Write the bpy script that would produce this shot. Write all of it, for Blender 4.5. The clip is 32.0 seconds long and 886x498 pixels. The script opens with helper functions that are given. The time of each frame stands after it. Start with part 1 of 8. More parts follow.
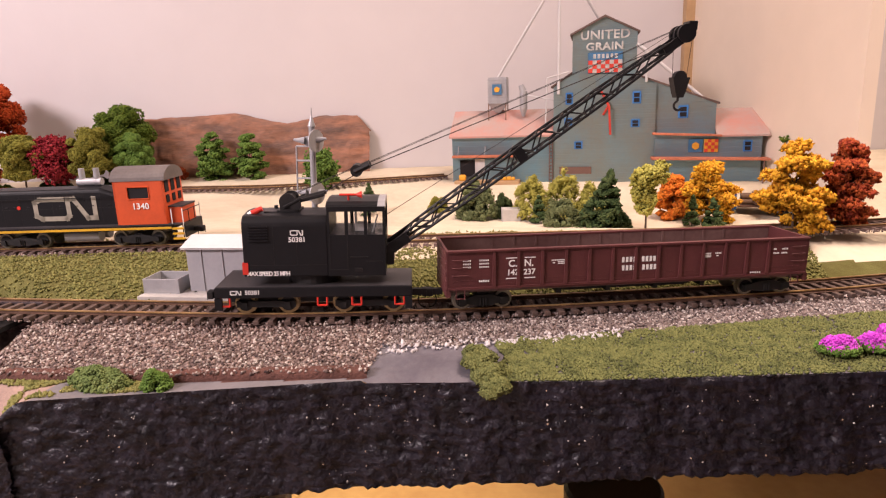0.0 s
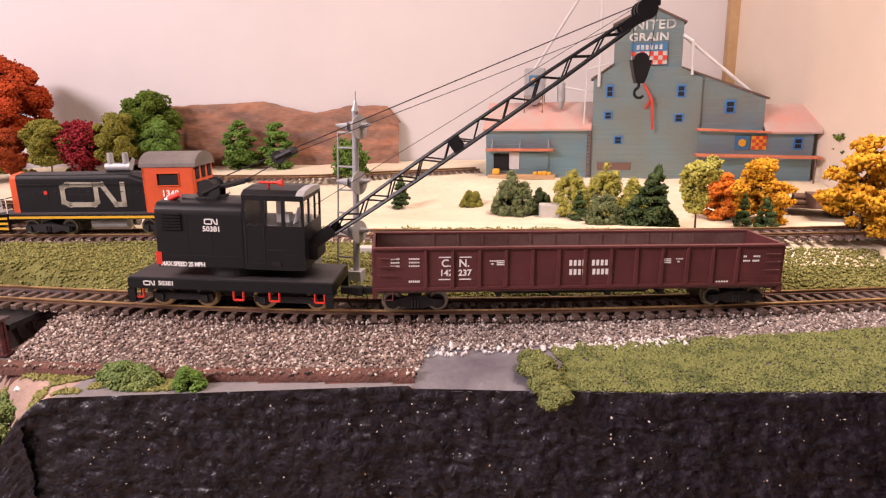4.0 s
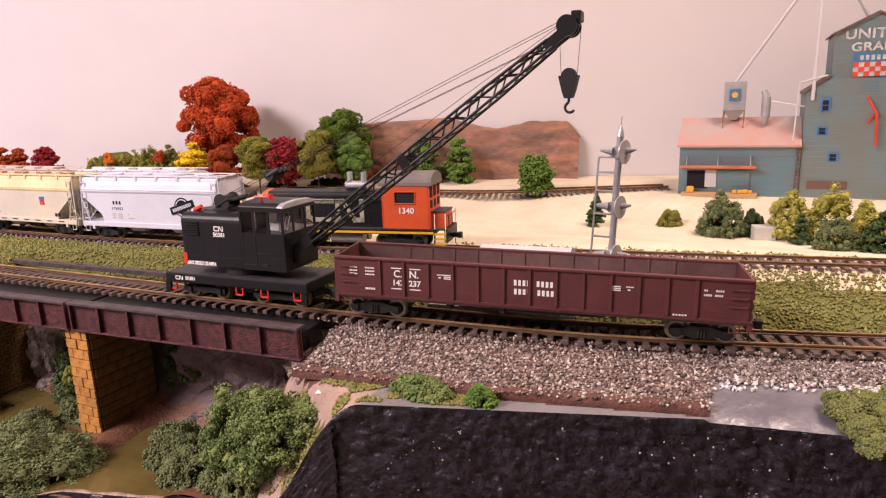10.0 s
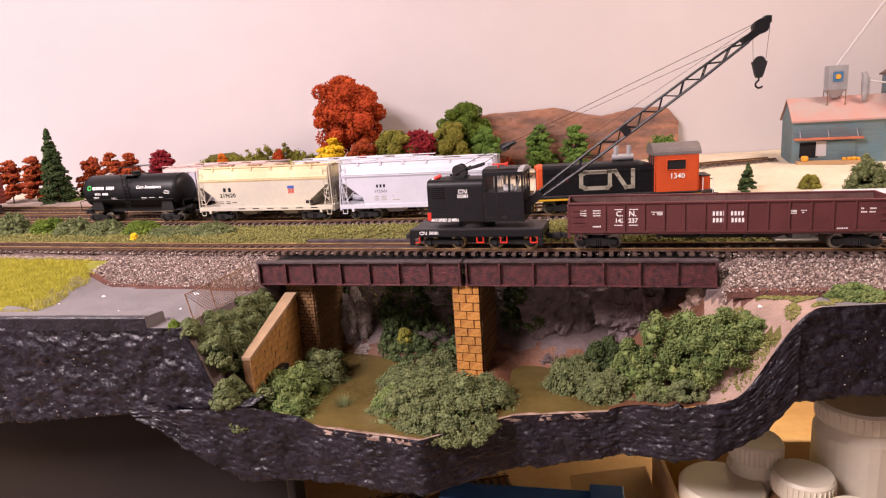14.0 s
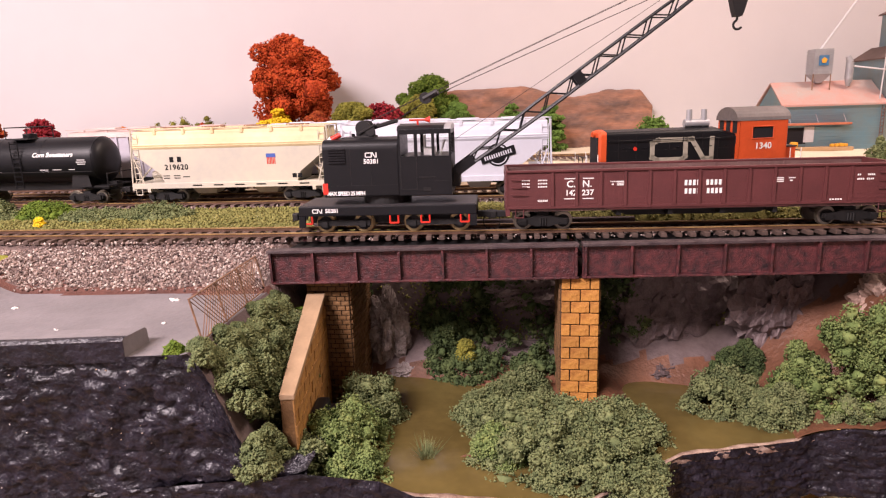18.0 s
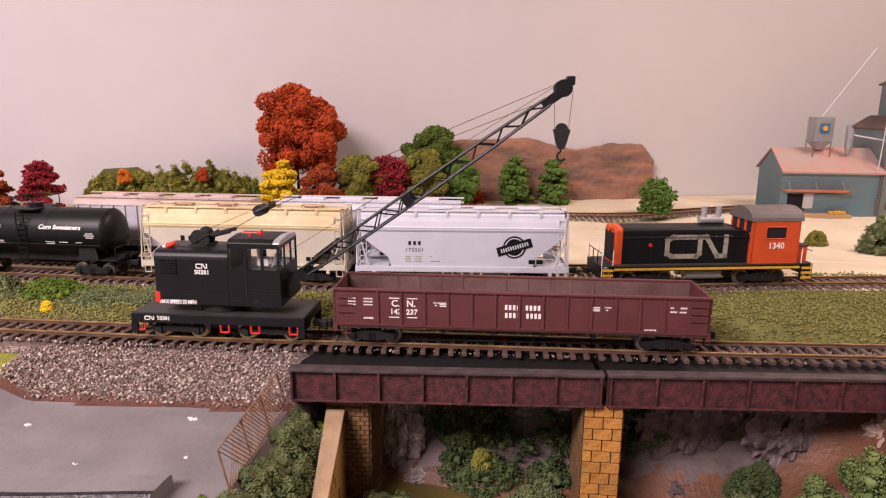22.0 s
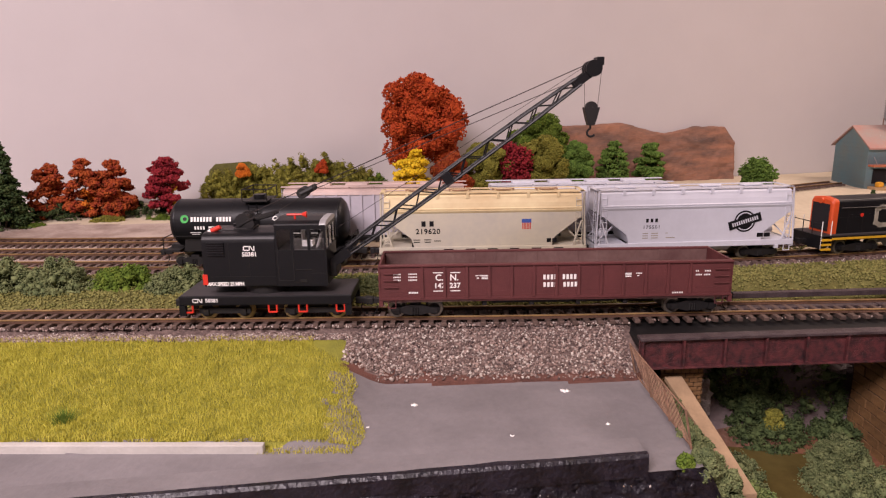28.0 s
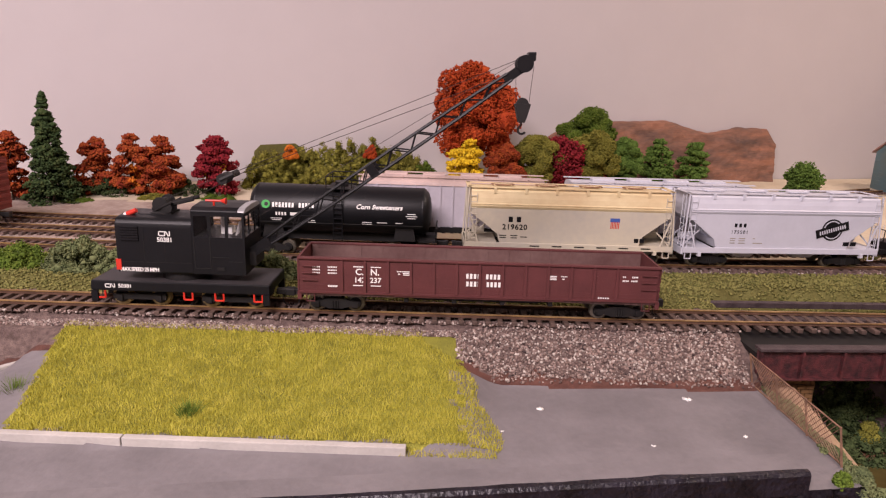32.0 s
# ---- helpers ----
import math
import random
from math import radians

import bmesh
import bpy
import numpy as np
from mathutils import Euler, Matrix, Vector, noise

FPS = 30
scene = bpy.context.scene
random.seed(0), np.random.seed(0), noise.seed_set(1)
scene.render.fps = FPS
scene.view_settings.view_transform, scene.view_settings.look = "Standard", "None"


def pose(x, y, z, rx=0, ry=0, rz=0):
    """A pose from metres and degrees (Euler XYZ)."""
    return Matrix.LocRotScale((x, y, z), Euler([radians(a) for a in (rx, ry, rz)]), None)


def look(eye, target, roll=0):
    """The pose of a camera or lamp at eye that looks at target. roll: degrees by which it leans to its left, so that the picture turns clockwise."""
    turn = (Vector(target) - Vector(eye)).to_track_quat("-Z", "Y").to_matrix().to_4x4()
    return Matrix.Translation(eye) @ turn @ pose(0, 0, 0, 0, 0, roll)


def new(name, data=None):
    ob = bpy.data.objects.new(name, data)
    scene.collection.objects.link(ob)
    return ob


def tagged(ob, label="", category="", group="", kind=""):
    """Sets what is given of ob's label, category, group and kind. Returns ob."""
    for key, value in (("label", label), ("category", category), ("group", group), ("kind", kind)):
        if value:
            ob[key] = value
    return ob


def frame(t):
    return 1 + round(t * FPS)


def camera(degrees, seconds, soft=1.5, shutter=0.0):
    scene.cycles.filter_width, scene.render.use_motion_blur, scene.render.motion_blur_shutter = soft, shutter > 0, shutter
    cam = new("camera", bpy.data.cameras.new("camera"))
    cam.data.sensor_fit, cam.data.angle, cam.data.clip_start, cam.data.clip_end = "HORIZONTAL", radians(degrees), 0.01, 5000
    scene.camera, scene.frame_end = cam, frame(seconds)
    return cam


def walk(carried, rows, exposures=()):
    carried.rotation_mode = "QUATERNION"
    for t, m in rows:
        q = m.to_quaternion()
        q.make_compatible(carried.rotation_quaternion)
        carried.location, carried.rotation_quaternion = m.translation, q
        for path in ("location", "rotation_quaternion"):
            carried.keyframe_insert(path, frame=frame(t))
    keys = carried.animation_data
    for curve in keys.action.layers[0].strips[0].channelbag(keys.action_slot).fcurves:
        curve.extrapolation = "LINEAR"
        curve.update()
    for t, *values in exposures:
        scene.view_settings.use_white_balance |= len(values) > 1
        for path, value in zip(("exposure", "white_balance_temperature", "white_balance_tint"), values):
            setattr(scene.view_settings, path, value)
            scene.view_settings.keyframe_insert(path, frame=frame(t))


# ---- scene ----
cam = camera(69.5, 32.0, 1.2)
PATH = [
    (0, (0.4529, -0.2228, 0.1023), (0.0346, 1.5774, -0.3386), -2.13),
    (0.5, (0.4573, -0.2083, 0.0976), (0.0375, 1.5914, -0.3437), -1.95),
    (1, (0.4565, -0.1955, 0.0933), (0.0352, 1.6035, -0.3497), -1.97),
    (1.5, (0.4518, -0.1883, 0.0898), (0.0292, 1.6092, -0.3582), -1.95),
    (2, (0.4483, -0.1904, 0.0905), (0.0219, 1.6055, -0.3602), -1.86),
    (2.5, (0.4458, -0.1942, 0.0915), (0.0167, 1.6003, -0.3620), -1.78),
    (4.5, (0.4274, -0.2104, 0.0993), (-0.0550, 1.5712, -0.3515), -1.12),
    (5, (0.4242, -0.2165, 0.1000), (-0.0762, 1.5614, -0.3458), -1.11),
    (5.5, (0.4176, -0.2231, 0.1010), (-0.0998, 1.5505, -0.3426), -0.84),
    (6, (0.4100, -0.2356, 0.1062), (-0.1297, 1.5320, -0.3346), -0.74),
    (6.5, (0.3959, -0.2431, 0.1107), (-0.1888, 1.5107, -0.3276), -0.93),
    (7, (0.4034, -0.2325, 0.1112), (-0.2391, 1.5032, -0.3185), -1.46),
    (7.5, (0.3959, -0.2217, 0.1002), (-0.2926, 1.4987, -0.3197), -2.11),
    (8, (0.3719, -0.2175, 0.0944), (-0.3470, 1.4908, -0.3239), -2.39),
    (8.5, (0.3686, -0.2138, 0.0919), (-0.3778, 1.4832, -0.3240), -2.23),
    (9, (0.3685, -0.2155, 0.0929), (-0.4016, 1.4704, -0.3250), -2.32),
    (9.5, (0.3657, -0.2211, 0.0968), (-0.4206, 1.4571, -0.3218), -2.18),
    (10, (0.3649, -0.2320, 0.1078), (-0.4418, 1.4369, -0.3096), -1.96),
    (10.5, (0.3586, -0.2590, 0.1186), (-0.4802, 1.3940, -0.2982), -1.70),
    (11, (0.3520, -0.2709, 0.1165), (-0.5216, 1.3619, -0.3086), -1.56),
    (11.5, (0.3343, -0.2863, 0.1177), (-0.5488, 1.3407, -0.3101), -1.68),
    (12, (0.2998, -0.3087, 0.1225), (-0.5701, 1.3247, -0.3081), -2.10),
    (12.5, (0.2706, -0.3244, 0.1207), (-0.5776, 1.3213, -0.3062), -3.44),
    (13, (0.2090, -0.3504, 0.1076), (-0.5751, 1.3276, -0.3161), -4.85),
    (13.5, (0.1516, -0.3886, 0.1080), (-0.5267, 1.3346, -0.3167), -4.63),
    (15.5, (0.0857, -0.4214, 0.0865), (-0.4066, 1.3703, -0.3107), -2.90),
    (16, (0.0211, -0.3888, 0.0801), (-0.4234, 1.4162, -0.3129), -3.35),
    (16.5, (-0.0456, -0.3511, 0.0740), (-0.4025, 1.4721, -0.3243), -2.44),
    (17, (-0.0513, -0.3373, 0.0702), (-0.3249, 1.4982, -0.3371), -1.40),
    (17.5, (-0.0356, -0.3283, 0.0731), (-0.2730, 1.5107, -0.3414), -1.57),
    (18, (-0.0319, -0.3170, 0.0707), (-0.2493, 1.5229, -0.3509), -1.83),
    (18.5, (-0.0368, -0.3111, 0.0702), (-0.2373, 1.5296, -0.3562), -1.97),
    (19, (-0.0409, -0.3028, 0.0728), (-0.2249, 1.5394, -0.3544), -1.67),
    (19.5, (-0.0425, -0.2940, 0.0826), (-0.2117, 1.5532, -0.3289), -1.07),
    (20, (-0.0418, -0.2899, 0.0866), (-0.1918, 1.5655, -0.2938), -0.97),
    (20.5, (-0.0460, -0.2913, 0.0914), (-0.1804, 1.5710, -0.2608), -0.99),
    (21, (-0.0479, -0.2970, 0.1069), (-0.1728, 1.5655, -0.2475), -0.86),
    (21.5, (-0.0487, -0.3032, 0.1237), (-0.1879, 1.5521, -0.2615), -0.69),
    (22, (-0.0548, -0.3033, 0.1298), (-0.2226, 1.5440, -0.2815), 0.47),
    (22.5, (-0.0601, -0.3060, 0.1304), (-0.2541, 1.5345, -0.2995), 0.74),
    (23, (-0.0701, -0.3127, 0.1320), (-0.2836, 1.5237, -0.3063), 0.48),
    (23.5, (-0.0861, -0.3205, 0.1321), (-0.3098, 1.5151, -0.3041), 0.63),
    (24, (-0.0969, -0.3280, 0.1345), (-0.3302, 1.5068, -0.3002), 0.81),
    (24.5, (-0.1056, -0.3326, 0.1385), (-0.3423, 1.5020, -0.2954), 0.91),
    (25, (-0.1134, -0.3331, 0.1426), (-0.3584, 1.5011, -0.2886), 0.72),
    (25.5, (-0.1321, -0.3375, 0.1401), (-0.3825, 1.4970, -0.2863), 0.58),
    (26, (-0.1819, -0.3409, 0.1363), (-0.3906, 1.4988, -0.2902), 0.58),
    (26.5, (-0.2226, -0.3519, 0.1337), (-0.3603, 1.4967, -0.2828), 0.06),
    (28.5, (-0.2775, -0.3154, 0.1213), (-0.2757, 1.5336, -0.3161), -0.25),
    (29, (-0.3008, -0.3076, 0.1202), (-0.2786, 1.5398, -0.3230), 0.73),
    (29.5, (-0.3055, -0.3138, 0.1242), (-0.2746, 1.5320, -0.3252), 1.47),
    (30, (-0.3114, -0.3179, 0.1252), (-0.2710, 1.5260, -0.3311), 2.14),
    (30.5, (-0.3159, -0.3195, 0.1238), (-0.2697, 1.5233, -0.3367), 2.60),
    (31, (-0.3162, -0.3194, 0.1265), (-0.2710, 1.5219, -0.3401), 2.74),
    (31.5, (-0.3241, -0.3200, 0.1270), (-0.2849, 1.5210, -0.3414), 2.29),
    (32, (-0.3313, -0.3182, 0.1273), (-0.3165, 1.5225, -0.3436), 1.92),
]
# seconds, stops: the exposure drifts along the way
EXPOSURES = [(0, .30), (2, .42), (5, .45), (7, .30), (9, .38), (11, .25), (13, .28), (16, .45), (19, .45), (20, .30), (21, .15), (22, -.02), (23, -.06), (24, -.02), (26, -.15), (29, -.34), (32, -.33)]
walk(cam, [(t, look(eye, target, roll)) for t, eye, target, roll in PATH], EXPOSURES)

# ---- world and lamps ----
world = bpy.data.worlds.new("room_dark")
scene.world = world
world.use_nodes = True
world.node_tree.nodes["Background"].inputs[0].default_value = (0.9, 0.8, 0.75, 1)
world.node_tree.nodes["Background"].inputs[1].default_value = 0.02
YAW = radians(14)          # the room's walls against the bridge


def room(x, y, z=0.0):
    """A place given along the room's walls, in the world."""
    return Vector((x * math.cos(YAW) - y * math.sin(YAW), x * math.sin(YAW) + y * math.cos(YAW), z))


def tube_lamp(x, y, z, sx, sy, watts, colour):
    data = bpy.data.lights.new("area_lamp_light", "AREA")
    data.shape, data.size, data.size_y = "RECTANGLE", sx, sy
    data.energy, data.color = watts, colour
    ob = new("area_lamp_light", data)
    p = room(x, y, z)
    ob.matrix_world = pose(p.x, p.y, p.z, 0, 0, math.degrees(YAW))
    return ob


tube_lamp(-1.05, -0.82, 1.02, 0.9, 0.5, 75.0, (1.0, 0.825, 0.865))
tube_lamp(0.84, 0.02, 0.98, 0.45, 0.45, 16.0, (1.0, 0.77, 0.68))
# unseen lamp under the board, assumed from the warm light on the jars
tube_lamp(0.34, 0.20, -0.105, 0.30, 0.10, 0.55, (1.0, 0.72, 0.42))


# ---- materials ----
def mat(name, base, rough=0.7, metal=0.0, var=0.15, scale=60.0, bump=0.0, bscale=300.0, other=None, spec=0.4, detail=6.0, vary=0.0, glass=0.0):
    """A surface with noise at two scales: base colour towards a second colour, and fine relief."""
    m = bpy.data.materials.new(name)
    m.use_nodes = True
    nt = m.node_tree
    b = nt.nodes["Principled BSDF"]
    b.inputs["Roughness"].default_value, b.inputs["Metallic"].default_value = rough, metal
    b.inputs["Specular IOR Level"].default_value = spec
    tc = nt.nodes.new("ShaderNodeTexCoord")
    n1, n2 = nt.nodes.new("ShaderNodeTexNoise"), nt.nodes.new("ShaderNodeTexNoise")
    n1.inputs["Scale"].default_value, n1.inputs["Detail"].default_value = scale, detail
    n2.inputs["Scale"].default_value, n2.inputs["Detail"].default_value = scale * 9, 3
    nt.links.new(tc.outputs["Object"], n1.inputs["Vector"]), nt.links.new(tc.outputs["Object"], n2.inputs["Vector"])
    mix = nt.nodes.new("ShaderNodeMix")
    mix.data_type = "RGBA"
    dark = other or tuple(c * (1 - 2.2 * var) for c in base)
    mix.inputs[6].default_value, mix.inputs[7].default_value = (*dark, 1), (*base, 1)
    add = nt.nodes.new("ShaderNodeMath")
    add.operation = "MULTIPLY_ADD"
    add.inputs[1].default_value = 0.35
    nt.links.new(n2.outputs["Fac"], add.inputs[0]), nt.links.new(n1.outputs["Fac"], add.inputs[2])
    rmp = nt.nodes.new("ShaderNodeMapRange")
    rmp.inputs["From Min"].default_value, rmp.inputs["From Max"].default_value = 0.45, 0.9
    nt.links.new(add.outputs[0], rmp.inputs["Value"])
    nt.links.new(rmp.outputs[0], mix.inputs["Factor"])
    out = mix.outputs[2]
    if vary:
        info, hsv, mul = nt.nodes.new("ShaderNodeObjectInfo"), nt.nodes.new("ShaderNodeHueSaturation"), nt.nodes.new("ShaderNodeMapRange")
        geo, sm = nt.nodes.new("ShaderNodeNewGeometry"), nt.nodes.new("ShaderNodeMath")
        sm.operation = "ADD"
        nt.links.new(info.outputs["Random"], sm.inputs[0]), nt.links.new(geo.outputs["Random Per Island"], sm.inputs[1])
        mul.inputs["From Max"].default_value = 2.0
        mul.inputs["To Min"].default_value, mul.inputs["To Max"].default_value = 1 - vary, 1 + vary
        nt.links.new(sm.outputs[0], mul.inputs["Value"]), nt.links.new(mul.outputs[0], hsv.inputs["Value"])
        nt.links.new(out, hsv.inputs["Color"])
        out = hsv.outputs["Color"]
    nt.links.new(out, b.inputs["Base Color"])
    if bump:
        n3, bp = nt.nodes.new("ShaderNodeTexNoise"), nt.nodes.new("ShaderNodeBump")
        n3.inputs["Scale"].default_value, n3.inputs["Detail"].default_value = bscale, 4
        bp.inputs["Strength"].default_value, bp.inputs["Distance"].default_value = bump, 0.001
        nt.links.new(tc.outputs["Object"], n3.inputs["Vector"]), nt.links.new(n3.outputs["Fac"], bp.inputs["Height"])
        nt.links.new(bp.outputs[0], b.inputs["Normal"])
    if glass:
        b.inputs["Transmission Weight"].default_value = glass
    return m


def tones(name, colours, rough=0.8, loose=0.5, noise_scale=0.0):
    """Loose pieces, each of its own tone out of a few colours."""
    m = bpy.data.materials.new(name)
    m.use_nodes = True
    nt = m.node_tree
    b = nt.nodes["Principled BSDF"]
    b.inputs["Roughness"].default_value, b.inputs["Specular IOR Level"].default_value = rough, 0.2
    geo, ramp = nt.nodes.new("ShaderNodeNewGeometry"), nt.nodes.new("ShaderNodeValToRGB")
    e = ramp.color_ramp.elements
    while len(e) < len(colours):
        e.new(0.5)
    for i, c in enumerate(colours):
        e[i].position, e[i].color = i / max(1, len(colours) - 1), (*c, 1)
    if noise_scale:
        tc, n = nt.nodes.new("ShaderNodeTexCoord"), nt.nodes.new("ShaderNodeTexNoise")
        n.inputs["Scale"].default_value = noise_scale
        nt.links.new(tc.outputs["Object"], n.inputs["Vector"])
        mx, mr = nt.nodes.new("ShaderNodeMath"), nt.nodes.new("ShaderNodeMapRange")
        mr.inputs["From Min"].default_value, mr.inputs["From Max"].default_value = 0.3, 0.7
        nt.links.new(n.outputs["Fac"], mr.inputs["Value"])
        mx.operation = "MULTIPLY_ADD"
        mx.inputs[1].default_value = loose
        h = nt.nodes.new("ShaderNodeMath")
        h.operation = "MULTIPLY"
        h.inputs[1].default_value = 1 - loose
        nt.links.new(mr.outputs[0], h.inputs[0]), nt.links.new(geo.outputs["Random Per Island"], mx.inputs[0]), nt.links.new(h.outputs[0], mx.inputs[2])
        nt.links.new(mx.outputs[0], ramp.inputs["Fac"])
    else:
        nt.links.new(geo.outputs["Random Per Island"], ramp.inputs["Fac"])
    nt.links.new(ramp.outputs["Color"], b.inputs["Base Color"])
    return m


M = {}
M["wall"] = mat("backdrop_paint", (0.575, 0.54, 0.54), 0.42, var=0.03, scale=3, bump=0.08, bscale=90, spec=0.35)
M["wall_warm"] = mat("cream_wall_paint", (0.77, 0.65, 0.52), 0.5, var=0.04, scale=4, bump=0.06, bscale=120)
M["brown_board"] = mat("brown_board", (0.16, 0.09, 0.07), 0.5, var=0.12, scale=9)
M["wood"] = mat("pale_wood", (0.50, 0.34, 0.18), 0.55, var=0.15, scale=14, other=(0.36, 0.22, 0.11))
M["floor"] = mat("floor_boards", (0.28, 0.18, 0.11), 0.5, var=0.15, scale=5)
M["ceiling"] = mat("ceiling_paint", (0.8, 0.77, 0.73), 0.8, var=0.03, scale=5)
M["foam_black"] = mat("black_painted_foam", (0.0185, 0.0155, 0.0245), 0.35, var=0.38, scale=90, bump=1.0, bscale=420, spec=0.42)
M["sand"] = mat("pale_sand", (0.66, 0.58, 0.44), 0.95, var=0.10, scale=18, bump=0.5, bscale=700, spec=0.1, other=(0.52, 0.44, 0.32))
M["turf"] = mat("green_turf", (0.16, 0.155, 0.055), 0.95, var=0.2, scale=55, bump=1.0, bscale=900, spec=0.05, other=(0.10, 0.09, 0.03))
M["lime_turf"] = mat("lime_turf", (0.30, 0.29, 0.05), 0.95, var=0.15, scale=60, bump=1.0, bscale=1200, spec=0.05, other=(0.18, 0.18, 0.04))
M["road"] = mat("grey_road_paint", (0.20, 0.185, 0.19), 0.55, var=0.13, scale=34, bump=0.25, bscale=420, spec=0.3)
M["lip"] = mat("crusty_lip", (0.34, 0.25, 0.20), 0.5, var=0.3, scale=160, bump=0.8, bscale=500, other=(0.09, 0.045, 0.03))
M["mud"] = mat("brown_mud", (0.165, 0.072, 0.040), 0.5, var=0.25, scale=50, bump=0.8, bscale=400)
M["bank"] = mat("pinkish_bank", (0.36, 0.25, 0.20), 0.9, var=0.15, scale=60, bump=0.7, bscale=600)
M["ballast_bed"] = mat("ballast_bed", (0.21, 0.15, 0.13), 0.9, var=0.25, scale=300, bump=1.0, bscale=1500, other=(0.07, 0.045, 0.04))
M["redbed"] = mat("reddish_roadbed", (0.125, 0.052, 0.038), 0.85, var=0.2, scale=120, bump=0.8, bscale=800)
M["dirt"] = mat("pinkish_yard_dirt", (0.50, 0.41, 0.35), 0.9, var=0.2, scale=35, bump=0.9, bscale=600, other=(0.26, 0.19, 0.16))
M["plaster"] = mat("grey_plaster", (0.155, 0.146, 0.158), 0.30, var=0.35, scale=46, bump=1.0, bscale=110, spec=0.5, other=(0.09, 0.08, 0.095))
M["river"] = mat("olive_resin_water", (0.115, 0.085, 0.028), 0.13, var=0.2, scale=22, bump=0.05, bscale=60, spec=0.5)
M["cliff"] = mat("red_brown_rock", (0.36, 0.17, 0.105), 0.9, var=0.22, scale=16, bump=1.0, bscale=70, other=(0.13, 0.085, 0.07), vary=0)
def bedded(m, up):
    """Stretches a surface's grain along the beds."""
    nt = m.node_tree
    tc = next(n for n in nt.nodes if n.bl_idname == "ShaderNodeTexCoord")
    mp = nt.nodes.new("ShaderNodeMapping")
    mp.inputs["Scale"].default_value = (1, 1, up)
    for link in list(tc.outputs["Object"].links):
        nt.links.new(mp.outputs["Vector"], link.to_socket)
    nt.links.new(tc.outputs["Object"], mp.inputs["Vector"])
    return m


bedded(M["cliff"], 4.5)
M["rock"] = mat("purple_grey_rock", (0.16, 0.12, 0.118), 0.65, var=0.25, scale=40, bump=0.9, bscale=200, other=(0.07, 0.048, 0.046))
M["rail"] = mat("brass_rail", (0.52, 0.34, 0.14), 0.38, 0.5, var=0.2, scale=80, other=(0.20, 0.11, 0.05))
M["rail_side"] = mat("rusty_rail", (0.13, 0.07, 0.045), 0.6, 0.3, var=0.25, scale=90)
M["tie"] = mat("dark_brown_tie", (0.135, 0.088, 0.070), 0.75, var=0.25, scale=200, vary=0.35)
M["tie_grey"] = mat("weathered_tie", (0.17, 0.115, 0.10), 0.8, var=0.25, scale=200, vary=0.35)
M["girder"] = mat("oxide_girder_paint", (0.115, 0.030, 0.032), 0.45, var=0.25, scale=260, bump=0.6, bscale=1100, other=(0.018, 0.011, 0.013))
M["flange"] = mat("dirty_grey_flange", (0.075, 0.055, 0.056), 0.6, var=0.25, scale=140, bump=0.5, bscale=900, other=(0.03, 0.018, 0.02))
M["wing_stone"] = mat("golden_mottled_stone", (0.42, 0.215, 0.050), 0.65, var=0.2, scale=170, bump=0.8, bscale=420, vary=0.08, other=(0.17, 0.085, 0.035))
M["brick"] = mat("ochre_stone_block", (0.45, 0.22, 0.045), 0.7, var=0.2, scale=130, bump=0.7, bscale=500, vary=0.30, other=(0.26, 0.10, 0.025))
M["mortar"] = mat("dark_mortar", (0.045, 0.028, 0.022), 0.9, var=0.2, scale=200)
M["stone_dark"] = mat("brown_stone", (0.20, 0.105, 0.04), 0.8, var=0.25, scale=120, bump=0.7, bscale=500, vary=0.25)
M["stone_cap"] = mat("tan_coping", (0.36, 0.245, 0.145), 0.75, var=0.15, scale=80)
M["black"] = mat("satin_black_paint", (0.0075, 0.0075, 0.009), 0.42, var=0.12, scale=60, spec=0.25)
M["black_dull"] = mat("dull_black", (0.0085, 0.0075, 0.0075), 0.6, var=0.2, scale=90)
M["deck"] = mat("worn_black_deck", (0.045, 0.040, 0.042), 0.55, var=0.2, scale=70)
M["steel"] = mat("wheel_steel", (0.30, 0.27, 0.22), 0.35, 0.8, var=0.2, scale=120)
M["red"] = mat("signal_red_plastic", (0.62, 0.035, 0.02), 0.4, var=0.08, scale=80)
M["orange"] = mat("orange_red_paint", (0.62, 0.085, 0.02), 0.5, var=0.10, scale=60)
M["yellow"] = mat("safety_yellow_paint", (0.66, 0.37, 0.02), 0.5, var=0.12, scale=90)
M["white"] = mat("white_lettering", (0.80, 0.79, 0.76), 0.6, var=0.03, scale=200)
M["cream"] = mat("faded_cream_lettering", (0.36, 0.33, 0.26), 0.7, var=0.12, scale=200)
M["maroon"] = mat("boxcar_red_paint", (0.108, 0.029, 0.029), 0.6, var=0.12, scale=60, bump=0.15, bscale=900)
M["maroon_in"] = mat("dusty_boxcar_red", (0.095, 0.045, 0.042), 0.7, var=0.25, scale=45, other=(0.16, 0.095, 0.085))
M["hopper_grey"] = mat("pale_grey_hopper_paint", (0.57, 0.58, 0.64), 0.45, var=0.05, scale=40)
M["hopper_cream"] = mat("weathered_cream_hopper_paint", (0.56, 0.51, 0.385), 0.6, var=0.12, scale=26, other=(0.44, 0.41, 0.35))
M["hopper_roof"] = mat("stained_cream_roof", (0.70, 0.60, 0.36), 0.6, var=0.15, scale=24, other=(0.56, 0.43, 0.24))
M["hopper_lilac"] = mat("lilac_grey_hopper_paint", (0.50, 0.47, 0.52), 0.5, var=0.08, scale=30)
M["pink_roof"] = mat("dusty_pink_roof", (0.60, 0.46, 0.42), 0.6, var=0.15, scale=26)
